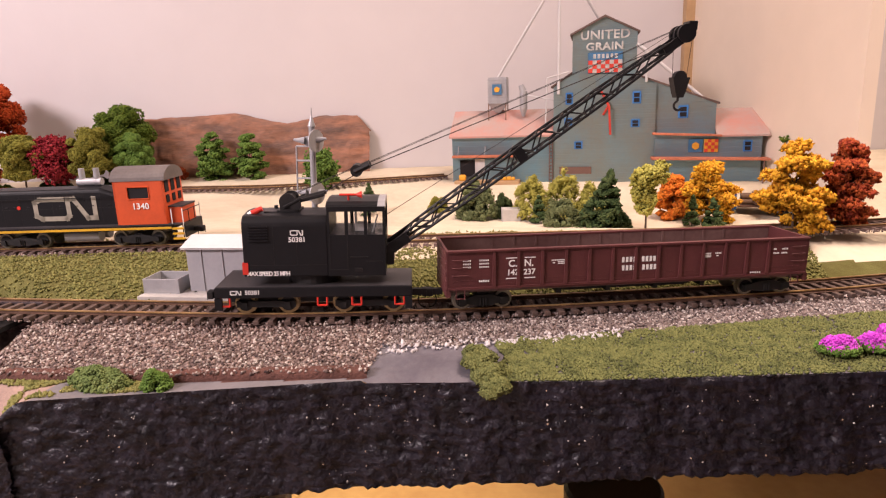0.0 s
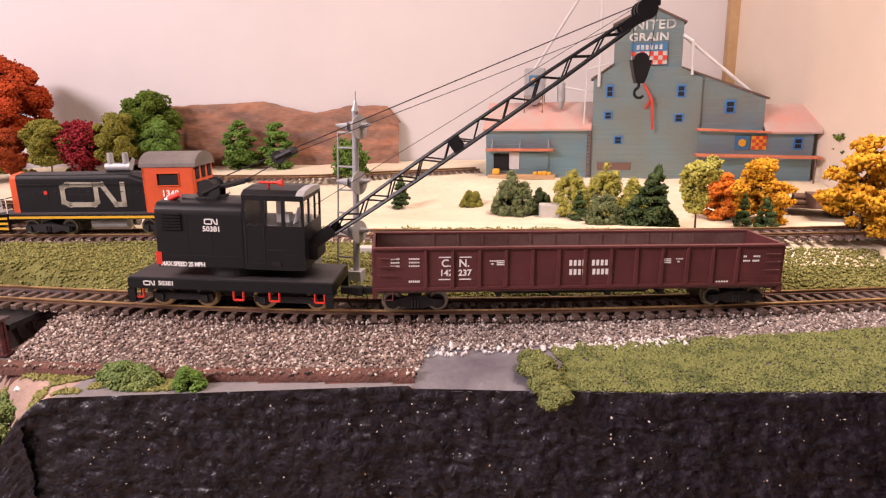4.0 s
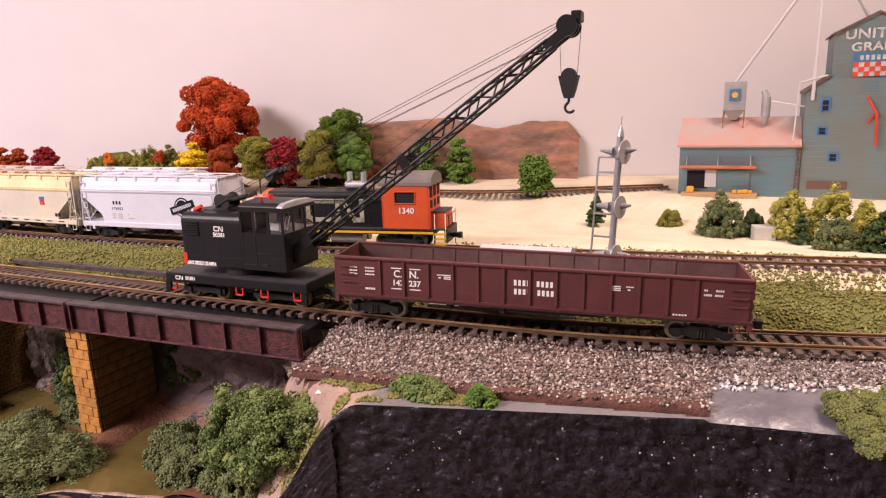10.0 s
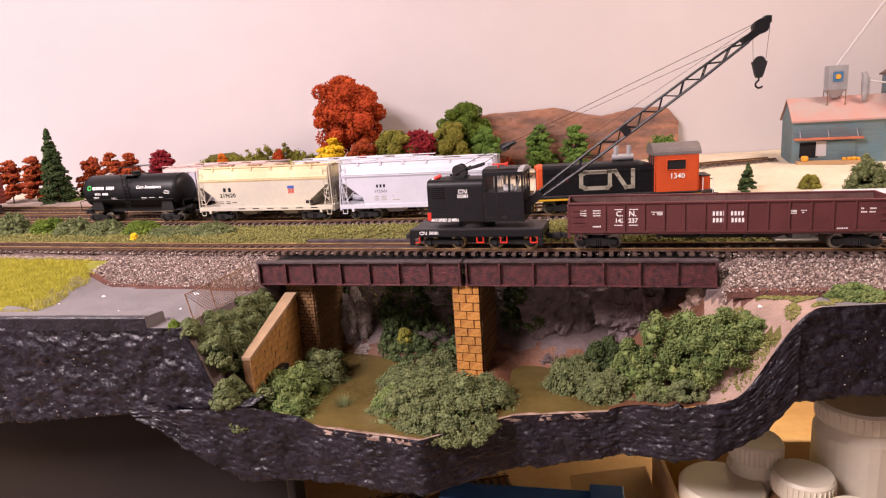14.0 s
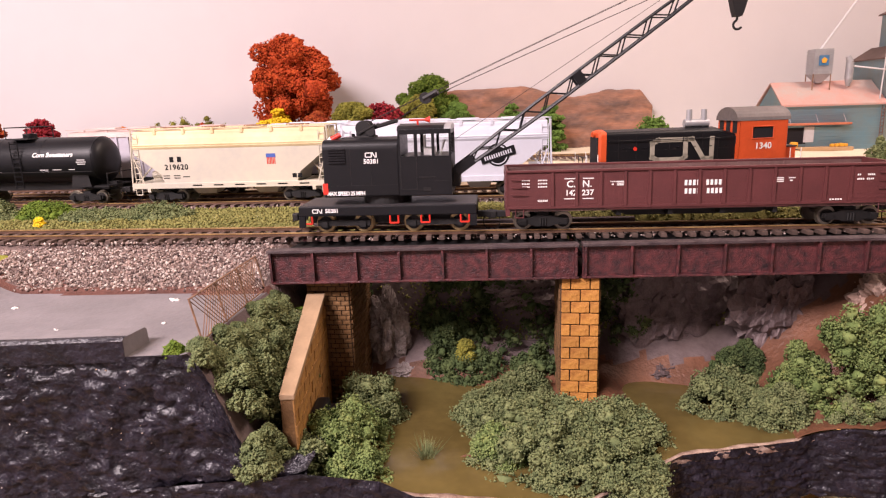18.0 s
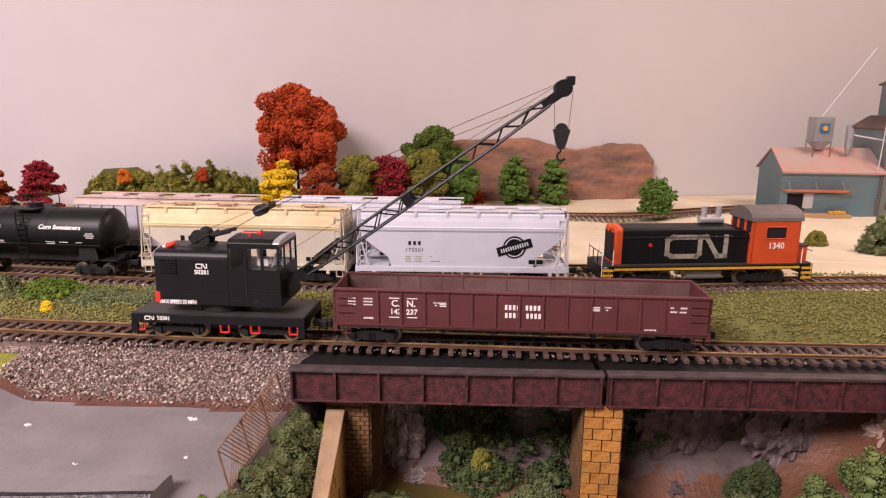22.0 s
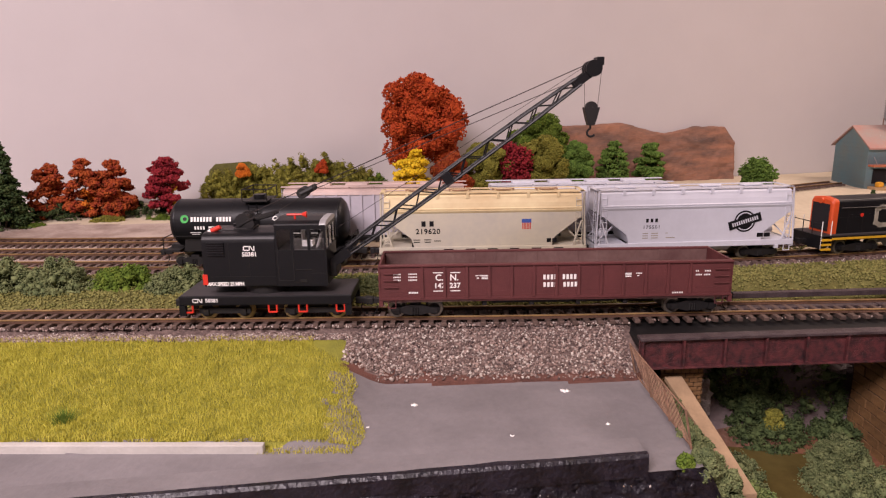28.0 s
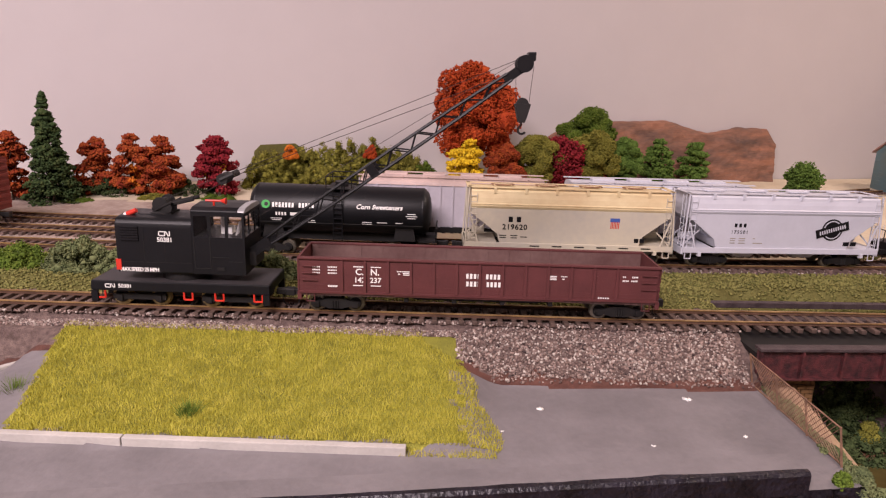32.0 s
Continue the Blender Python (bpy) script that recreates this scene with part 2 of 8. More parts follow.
M["silver"] = mat("silver_paint", (0.42, 0.42, 0.43), 0.4, 0.35, var=0.1, scale=80)
M["grey_box"] = mat("grey_shed_paint", (0.33, 0.33, 0.345), 0.5, var=0.08, scale=70)
M["grey_pale"] = mat("pale_grey_roof", (0.55, 0.54, 0.54), 0.6, var=0.06, scale=60)
M["concrete"] = mat("pale_concrete", (0.48, 0.455, 0.42), 0.85, var=0.1, scale=60, bump=0.3, bscale=600)
M["bark"] = mat("brown_bark", (0.10, 0.065, 0.045), 0.9, var=0.25, scale=200, bump=0.6, bscale=500)
M["rust_mesh"] = mat("rusty_wire", (0.34, 0.20, 0.13), 0.7, 0.3, var=0.25, scale=200)
# near-black colour standing in for the shade inside openings, grilles and windows
M["inner_shade"] = mat("painted_inner_shade", (0.012, 0.010, 0.012), 0.9, var=0.1, scale=60)


# ---- mesh helpers ----
def part(name, bm, material, parent=None, label="", smooth=False):
    """Links a bmesh as one mesh object, under its thing."""
    me = bpy.data.meshes.new(name)
    bm.to_mesh(me)
    bm.free()
    if smooth:
        for p in me.polygons:
            p.use_smooth = True
    for m in (material if isinstance(material, (list, tuple)) else [material]):
        me.materials.append(m)
    ob = new(name, me)
    if parent:
        ob.parent = parent
    return tagged(ob, label)


def thing(name, m, label, category, group="", kind=""):
    ob = new(name)
    ob.empty_display_size = 0.01
    ob.matrix_world = m
    return tagged(ob, label, category, group, kind)


def B(*boxes, bevel=0.0, rot=None):
    """Boxes (x0, y0, z0, x1, y1, z1) in one bmesh."""
    bm = bmesh.new()
    for x0, y0, z0, x1, y1, z1 in boxes:
        r = bmesh.ops.create_cube(bm, size=1)
        bmesh.ops.scale(bm, vec=(abs(x1 - x0), abs(y1 - y0), abs(z1 - z0)), verts=r["verts"])
        bmesh.ops.translate(bm, vec=((x0 + x1) / 2, (y0 + y1) / 2, (z0 + z1) / 2), verts=r["verts"])
    if bevel:
        bmesh.ops.bevel(bm, geom=list(bm.edges), offset=bevel, segments=2, affect="EDGES", profile=0.6)
    return bm


def rod(bm, a, b, r, r2=None, seg=8):
    a, b = Vector(a), Vector(b)
    d = b - a
    m = Matrix.Translation((a + b) / 2) @ d.to_track_quat("Z", "Y").to_matrix().to_4x4()
    bmesh.ops.create_cone(bm, cap_ends=True, segments=seg, radius1=r, radius2=r if r2 is None else r2, depth=d.length, matrix=m)
    return bm


def rods(pairs, r, seg=6):
    bm = bmesh.new()
    for a, b in pairs:
        rod(bm, a, b, r, None, seg)
    return bm


def prism(points, y0, y1, bevel=0.0):
    """A solid out of an outline in x and z, from y0 to y1."""
    bm = bmesh.new()
    a = [bm.verts.new((x, y0, z)) for x, z in points]
    b = [bm.verts.new((x, y1, z)) for x, z in points]
    bm.faces.new(a)
    bm.faces.new(b[::-1])
    for i in range(len(points)):
        j = (i + 1) % len(points)
        bm.faces.new((a[j], a[i], b[i], b[j]))
    bmesh.ops.recalc_face_normals(bm, faces=bm.faces[:])
    if bevel:
        bmesh.ops.bevel(bm, geom=list(bm.edges), offset=bevel, segments=2, affect="EDGES", profile=0.6)
    return bm


def loft(sections, closed_ends=True):
    """A skin over rings of points."""
    bm = bmesh.new()
    rings = [[bm.verts.new(p) for p in s] for s in sections]
    n = len(rings[0])
    for r, s in zip(rings, rings[1:]):
        for i in range(n):
            bm.faces.new((r[i], r[(i + 1) % n], s[(i + 1) % n], s[i]))
    if closed_ends:
        bm.faces.new(rings[0][::-1])
        bm.faces.new(rings[-1])
    bmesh.ops.recalc_face_normals(bm, faces=bm.faces[:])
    return bm


def grid_mesh(name, verts, faces, materials, index=None, parent=None, smooth=False):
    me = bpy.data.meshes.new(name)
    me.from_pydata(verts, [], faces)
    for m in materials:
        me.materials.append(m)
    if index is not None:
        me.polygons.foreach_set("material_index", index)
    if smooth:
        me.polygons.foreach_set("use_smooth", [True] * len(me.polygons))
    me.update()
    ob = new(name, me)
    if parent:
        ob.parent = parent
    return ob


def words(text, size, material, parent, m, name="lettering", label="", bold=0.0, spacing=1.0, shear=0.0, wide=1.0):
    """Raised lettering in the built-in font, as a mesh of its own."""
    cu = bpy.data.curves.new(name, "FONT")
    cu.body, cu.size, cu.align_x, cu.align_y = text, size, "CENTER", "CENTER"
    cu.extrude, cu.offset, cu.space_character, cu.shear = 0.00008, bold, spacing, shear
    cu.resolution_u = 3
    tmp = bpy.data.objects.new("tmp_text", cu)
    scene.collection.objects.link(tmp)
    dg = bpy.context.evaluated_depsgraph_get()
    me = bpy.data.meshes.new_from_object(tmp.evaluated_get(dg))
    bpy.data.objects.remove(tmp)
    me.transform(Matrix.Diagonal((wide, 1, 1, 1)))
    me.materials.clear()
    me.materials.append(material)
    ob = new(name, me)
    ob.parent = parent
    ob.matrix_basis = m
    return tagged(ob, label)


def bars(lines, material, parent, m, name="marking"):
    """Small markings as plain bars: x, z, width, height in the plane of the side."""
    bm = bmesh.new()
    for x, z, w, h in lines:
        r = bmesh.ops.create_cube(bm, size=1)
        bmesh.ops.scale(bm, vec=(w, h, 0.00014), verts=r["verts"])
        bmesh.ops.translate(bm, vec=(x, z, 0), verts=r["verts"])
    ob = part(name, bm, material, parent)
    ob.matrix_basis = m
    return tagged(ob, kind="stuff") if len(lines) > 1 else ob


# ---- curves of the tracks ----
class Line:
    """A smooth plan curve through points, walked by its length."""
    def __init__(self, points):
        P = [Vector((*p, 0)) for p in points]
        out = []
        for i in range(len(P) - 1):
            a, b, c, d = P[max(i - 1, 0)], P[i], P[i + 1], P[min(i + 2, len(P) - 1)]
            for k in range(40):
                u = k / 40
                out.append(0.5 * ((2 * b) + (c - a) * u + (2 * a - 5 * b + 4 * c - d) * u * u + (3 * b - a - 3 * c + d) * u ** 3))
        out.append(P[-1])
        self.p = np.array([v[:2] for v in out])
        self.s = np.r_[0, np.cumsum(np.linalg.norm(np.diff(self.p, axis=0), axis=1))]
        self.zero = np.interp(0, self.p[:, 0], self.s)

    def at(self, s):
        return Vector((np.interp(s + self.zero, self.s, self.p[:, 0]), np.interp(s + self.zero, self.s, self.p[:, 1])))

    def ends(self):
        return -self.zero, self.s[-1] - self.zero

    def y(self, x):
        return float(np.interp(x, self.p[:, 0], self.p[:, 1]))

    def stand(self, s, z, half=0.05, graded=False):
        a, b = self.at(s - half), self.at(s + half)
        c = (a + b) / 2
        fall = 0
        if graded:
            z += (drop(a.x) + drop(b.x)) / 2
            fall = math.degrees(math.atan2(drop(a.x) - drop(b.x), (b - a).length))
        return pose(c.x, c.y, z, 0, 0, math.degrees(math.atan2(b.y - a.y, b.x - a.x))) @ Matrix.Rotation(math.radians(fall), 4, "Y")


def drop(x):
    """How far the front track falls towards the curve."""
    return float(np.interp(x, GRADE_X, GRADE_Z))


GRADE_X = np.linspace(-2, 1.2, 641)
GRADE_Z = np.convolve(np.pad(np.interp(GRADE_X, [-2, .15, .22, .322, .472, .6, .8, 1.2], [0, 0, -.0014, -.0055, -.0106, -.0146, -.020, -.03]), 10, mode="edge"), np.ones(21) / 21, "valid")
FRONT = Line([(-1.35, .034), (-.57, .033), (-.32, .033), (-.2, .0335), (-.1, .0370), (.04, .0405), (.155, .0470), (.22, .0550), (.276, .0650), (.322, .0765), (.40, .1015), (.471, .1275), (.53, .1510), (.586, .1740), (.61, .185), (.75, .250), (.95, .35)])
BACK = Line([(-1.4, .16), (-.7, .148), (-.27, .141), (-.04, .153), (.055, .166), (.135, .181), (.25, .198), (.36, .214), (.55, .25), (.75, .315), (.95, .41)])
RAIL_F, RAIL_B = 0.0022, 0.005   # rail tops of the front and the back track


# ---- the room ----
def slab(name, x0, y0, z0, x1, y1, z1, material, label, category="wall", bevel=0.0):
    ob = part(name, B((x0, y0, z0, x1, y1, z1), bevel=bevel), material)
    ob.matrix_world = pose(0, 0, 0, 0, 0, math.degrees(YAW))
    return tagged(ob, label, category, kind="structure")


WY, WX = 0.582, 0.749        # inner faces of the backdrop and of the side wall, along the room
slab("wall_north", -2.6, WY, -1.1, 1.9, WY + 0.02, 1.1, M["wall"], "smooth off-white painted backdrop board behind the layout")
slab("wall_east", WX, 0.214, -0.01, WX + 0.012, WY, 1.1, M["wall_warm"], "cream painted side panel closing the layout's end")
slab("wall_far_east", 1.9, -2.4, -1.1, 1.92, WY, 1.1, M["brown_board"], "dark brown wall of the room beyond the layout")
slab("wall_west", -2.62, -2.4, -1.1, -2.6, WY, 1.1, M["wall"], "plain off-white side wall of the room")
slab("wall_south", -2.62, -2.42, -1.1, 1.92, -2.4, 1.1, M["wall"], "plain off-white wall behind the viewer")
slab("floor", -2.62, -2.42, -1.12, 1.92, WY, -1.1, M["floor"], "brown boarded floor of the hobby room", "floor")
slab("ceiling", -2.62, -2.42, 1.1, 1.92, WY, 1.12, M["ceiling"], "white painted ceiling", "ceiling")
slab("trim_corner", WX - 0.012, WY - 0.012, -0.01, WX, WY, 1.1, M["wood"], "pale wooden corner strip where backdrop and side panel meet", "trim")
slab("seam_strip", -.7885, WY - 0.0012, 0.0, -.7865, WY, 1.1, M["ceiling"], "thin taped seam between two backdrop boards", "trim")


def ceiling_lamp(x, y, sx, sy):
    p = room(x, y, 1.045)
    t = thing("ceiling_lamp", pose(p.x, p.y, p.z, 0, 0, math.degrees(YAW)), "white ceiling lamp housing over the layout", "lamp", "ceiling lamps")
    part("housing", B((-sx / 2, -sy / 2, 0.02, sx / 2, sy / 2, 0.055), bevel=0.004), M["ceiling"], t)


ceiling_lamp(-1.05, -0.82, 0.96, 0.56)
ceiling_lamp(0.84, 0.02, 0.56, 0.56)

# ---- the layout's ground: one sheet ----
EDGE = [(-1.6, -.29), (-.16, -.096), (-.13, -.092), (-.089, -.082), (-.006, -.085), (.042, -.044), (.106, -.026), (.16, -.032), (.214, -.016), (.357, .026), (.45, .042), (.586, .072), (1.0, .165)]
EX, EY = [p[0] for p in EDGE], [p[1] for p in EDGE]


def edge(x):
    return float(np.interp(x, EX, EY))


def soft(a, b, v):
    u = min(1, max(0, (v - a) / (b - a)))
    return u * u * (3 - 2 * u)


def hum(x, y, s, seed=0.0):
    return noise.noise(Vector((x * s, y * s, seed)))


def foot(x):
    return float(np.interp(x, [-.5, -.3, -.16, .165, .267, .357], [-.014, -.014, -.012, .000, .012, .030]))


def height(x, y):
    yt = FRONT.y(x)
    d = y - yt
    if d > 0.014:
        z = -0.0023 + 0.0030 * soft(0.014, 0.045, d) + 0.0012 * hum(x, y, 30)
        if abs(y - BACK.y(x)) < 0.022:
            z = 0.0008
        z += 0.006 * soft(.44, .62, y - 0.25 * x) - 0.018 * soft(.235, .38, y) * soft(.52, .42, y) * soft(0, .2, x)
        z += drop(x) * soft(.110, .014, d)
    elif d > -0.014:
        z = -0.0023 + drop(x)
    elif x < -0.16:
        low = -0.022
        f = foot(x)
        if x < -0.295:
            g = soft(-0.295, -0.325, x)
            lawn = -0.006 - 0.013 * soft(yt - 0.014, -0.078, y) + 0.0010 * hum(x, y, 40)
            if x < -0.535:
                lawn = lawn * (1 - soft(-.535, -.55, x)) + soft(-.535, -.55, x) * (-0.019 if y < 0.0 else lawn)
            if y < -0.078:
                lawn = low
        else:
            g, lawn = 0, low
        bank = low if y < f else low + (-0.0035 - low) * (y - f) / (yt - 0.014 - f)
        z = bank * (1 - g) + lawn * g
    elif x < 0.357:
        f = foot(x)
        z = -0.020 if y < f else -0.020 + (0.0165 + drop(x)) * min(1, (y - f) / max(0.004, yt - 0.014 - f)) ** 0.75
    else:
        e = edge(x)
        u = (y - e) / (yt - 0.014 - e)
        z = -0.022 + (0.0185 + drop(x)) * min(1, max(0, u)) ** 0.8 + (0.0015 * hum(x, y, 45) + (0.0022 * hum(x, y, 120, 6) if x < .43 else 0)) * min(1, max(0, 4 * u * (1 - u)))
    if .14 < x < .22:         # the ledge's end slopes down into the ravine
        z -= .052 * soft(.217, .166, x) * soft(foot(x) - .003, foot(x) - .026, y)
    # the ravine under the bridge
    wide = .020 * soft(.012, -.012, y)      # the mouth opens towards the front
    k = soft(-.159 - .2 * wide, -.136 + .5 * wide, x) * soft(.180 + wide, .118 + wide, x + 0.25 * max(0, -y))
    back = soft(.098, .060, y + 0.010 * hum(x, y, 25))
    k *= back
    if k > 0:
        bed = -0.092 + 0.010 * hum(x, y, 22, 3)
        if -.075 < x < .035 and y < .04:      # the bushy island round the pier
            bed += 0.004 * soft(-.075, -.045, x) * soft(.035, .012, x) * soft(edge(x) + .004, edge(x) + .028, y)
        bed = min(bed, -.0925) if y < edge(x) + .030 and x < .10 else bed
        bed += 0.03 * soft(0.02, 0.075, y) + (0.010 + 0.020 * soft(-.018, .012, y)) * soft(.085, .13, x)
        z = z * (1 - k) + bed * k
    return z


xs = sorted(set([round(-1.6 + 0.03 * i, 4) for i in range(29)] + [round(-.76 + .004 * i, 4) for i in range(366)] + [round(.71 + .03 * i, 4) for i in range(10)]))
FRONT_ROWS, REST = 46, 44
verts, faces, index = [], [], []
for x in xs:
    e, yb = edge(x), FRONT.y(x) + 0.06
    top = (WY - 0.002) / math.cos(YAW) + x * math.tan(YAW)
    ys = [e + (yb - e) * i / FRONT_ROWS for i in range(FRONT_ROWS)] + [yb + (top - yb) * i / REST for i in range(REST + 1)]
    verts += [(x, y, height(x, y)) for y in ys]
W = FRONT_ROWS + REST + 1
ZONES = ["sand", "turf", "lime_turf", "road", "mud", "bank", "ballast_bed", "redbed", "plaster", "rock", "dirt"]


def zone(x, y, z):
    n = 0.006 * hum(x, y, 60, 5) + 0.004 * hum(x, y, 160, 7)
    yt, yb = FRONT.y(x), BACK.y(x)
    d = y - yt
    if -.155 < x < .19 and z < -0.026 and y < .1:
        if y > 0.045 + n:
            return "rock"
        return "rock" if x < -.120 else ("bank" if x > .155 else "mud")
    if -.160 < x < -.130 and y < .005 and z < -.0228:
        return "rock"
    if d > 0.02 + n:
        if y < yb - 0.018 + n:
            return "turf" if x < .33 + 3 * n else ("turf" if y < yb - .04 else "sand")
        if y < yb + 0.020:
            return "ballast_bed" if x < .2 else "sand"
        if x < -.45 and y < .33:
            return "dirt"
        return "sand"
    if d > -0.018 + n:
        return "ballast_bed"
    if x < -0.16:
        if x < -0.318 + n and not (x < -.531 - .244 * y and y < .013) and y > -.077 and (y < yt - .022 + n):
            return "lime_turf"
        if y > foot(x) + 0.003 + n:
            return "ballast_bed"
        return "redbed" if y > foot(x) - 0.002 else "road"
    if x < 0.357:
        if y > foot(x) + 0.005 + n * .5:
            return "ballast_bed"
        if y > foot(x) - 0.001:
            return "redbed"
        if x < -.1:
            return "road"
        return "turf" if x < .2 and n > .0012 else ("bank" if x < .217 + n else "road")
    if x < .418 + n * 4 and y < yt - .034 + n:
        return "plaster"
    return "plaster" if y < yt - 0.034 + n else "ballast_bed"


for i in range(len(xs) - 1):
    for j in range(W - 1):
        a, b = i * W + j, (i + 1) * W + j
        faces.append((a, b, b + 1, a + 1))
        c = [(verts[a][k] + verts[b + 1][k]) / 2 for k in range(3)]
        index.append(ZONES.index(zone(*c)))
ground = grid_mesh("ground", verts, faces, [M[z] for z in ZONES], index, smooth=True)
tagged(ground, "model scenery ground of sand, turf, ballast and grey road", "ground", kind="structure")


# ---- black foam fronts below the ground's edge ----
def foam_face(name, x0, x1, step, bottom, label, out=0.0, top=None, seed=0.0, rough=0.0016):
    n = int((x1 - x0) / step)
    vs, fs, rows = [], [], 40
    for i in range(n + 1):
        x = x0 + (x1 - x0) * i / n
        zt = (height(x, edge(x) + 0.001) + 0.0006) if top is None else top(x)
        zb = bottom(x) + 0.002 * hum(x, 0, 40, seed) + 0.0012 * hum(x, 0, 190, seed)
        for j in range(rows + 1):
            z = zt + (zb - zt) * j / rows
            r = 0 if j == 0 else rough * (0.6 * hum(x, z, 70, seed) + 0.55 * hum(x, z * 1.3, 240, seed + 2) + 0.60 * hum(x, z * 1.3, 520, seed + 4) + 0.45 * hum(x * 1.2, z, 1150, seed + 6))
            vs.append((x, edge(x) - out - r - 0.0004, z))
        vs.append((x, edge(x) + 0.06, zb + 0.001))
    rr = rows + 2
    for i in range(n):
        for j in range(rr - 1):
            a, b = i * rr + j, (i + 1) * rr + j
            fs.append((a, a + 1, b + 1, b))
    ob = grid_mesh(name, vs, fs, [M["foam_black"]], smooth=True)
    return tagged(ob, label, "foam edge", kind="structure")


foam_face("foam_front_west", -0.9, -0.118, 0.0018, lambda x: float(np.interp(x, [-1.5, -.33, -.2, -.118], [-.15, -.094, -.082, -.074])), "lumpy black painted foam front edge under the grey road", seed=1.0, rough=0.0034)
foam_face("foam_front_lower", -0.205, 0.205, 0.0018, lambda x: float(np.interp(x, [-.205, -.13, .06, .16, .19, .205], [-.083, -.128, -.124, -.113, -.095, -.075])), "thick black painted lower foam slab holding the river bed", out=0.0015, top=lambda x: float(np.interp(x, [-.205, -.12, -.089, -.075, .106], [-.079, -.075, -.082, -.088, -.088])) if x < .10 else height(x, edge(x) + .001) + .0006, seed=5.0, rough=0.0024)
foam_face("foam_front_east", 0.150, 0.80, 0.0018, lambda x: float(np.interp(x, [.15, .23, .5, .99], [-.080, -.076, -.070, -.072])), "cracked black painted foam front edge under the embankment", seed=9.0, rough=0.0030)

# ---- river ----
vs, fs = [], []
nx, ny = 60, 30
for i in range(nx + 1):
    for j in range(ny + 1):
        x = -.125 + .245 * i / nx
        y = edge(x) + 0.0006 + (.052 - edge(x)) * j / ny
        vs.append((x, y, -.0885 + .0002 * hum(x, y, 120)))
for i in range(nx):
    for j in range(ny):
        a, b = i * (ny + 1) + j, (i + 1) * (ny + 1) + j
        fs.append((a, b, b + 1, a + 1))
tagged(grid_mesh("water", vs, fs, [M["river"]], smooth=True), "olive brown glossy resin river under the bridge", "water", kind="structure")

lip, fs = [], []
for i in range(120):
    x = -.098 + .205 * i / 119
    e = edge(x)
    b = .0014 * hum(x, 0, 90, 4)
    lip += [(x, e - .0014 + .4 * b, -.0925), (x, e - .0012 + .4 * b, -.0886 + .2 * b), (x, e - .0002, -.0881), (x, e + .0012 + b, -.0882), (x, e + .0018 + b, -.0890)]
    if i:
        k = 5 * i
        fs += [(k - 5 + q, k + q, k + q + 1, k - 4 + q) for q in range(4)]
tagged(grid_mesh("river_lip", lip, fs, [M["lip"]], smooth=True), "crusty brown and white resin lip at the river's cut edge", "edge", kind="structure")
# ---- the work top ----
slab("desk_top", -1.2, -0.10, -0.262, 1.3, 0.62, -0.240, M["wood"], "pale wooden work top under the layout", "desk")


# ---- tracks ----
def rail_mesh(line, s0, s1, off, z, parent, step=0.006):
    """One rail: foot, web and a bright head, swept along the line."""
    prof = [(-.0011, -.0021), (.0011, -.0021), (.0011, -.0017), (.0004, -.0014), (.0004, -.0007), (.0006, -.0006), (.0006, 0), (-.0006, 0), (-.0006, -.0006), (-.0004, -.0007), (-.0004, -.0014), (-.0011, -.0017)]
    n = int((s1 - s0) / step)
    vs, fs, ix = [], [], []
    for i in range(n + 1):
        s = s0 + (s1 - s0) * i / n
        a, b = line.at(s - .002), line.at(s + .002)
        t = (b - a).normalized()
        nn = Vector((-t.y, t.x))
        c = (a + b) / 2
        for u, w in prof:
            p = c + nn * (off + u)
            vs.append((p.x, p.y, z + w + (drop(p.x) if line is FRONT else 0)))
    k = len(prof)
    for i in range(n):
        for j in range(k):
            a, b = i * k + j, i * k + (j + 1) % k
            fs.append((a, a + k, b + k, b))
            ix.append(0 if j in (5, 6, 7) else 1)
    return grid_mesh("rail", vs, fs, [M["rail"], M["rail_side"]], ix, parent)




def tie_data(name, l, w, h, material):
    bm = B((-w / 2, -l / 2, -h, w / 2, l / 2, 0))
    bmesh.ops.bevel(bm, geom=[e for e in bm.edges if all(v.co.z > -h / 2 for v in e.verts)], offset=.00025, segments=1, affect="EDGES")
    me = bpy.data.meshes.new(name)
    bm.to_mesh(me)
    bm.free()
    me.materials.append(material)
    return me


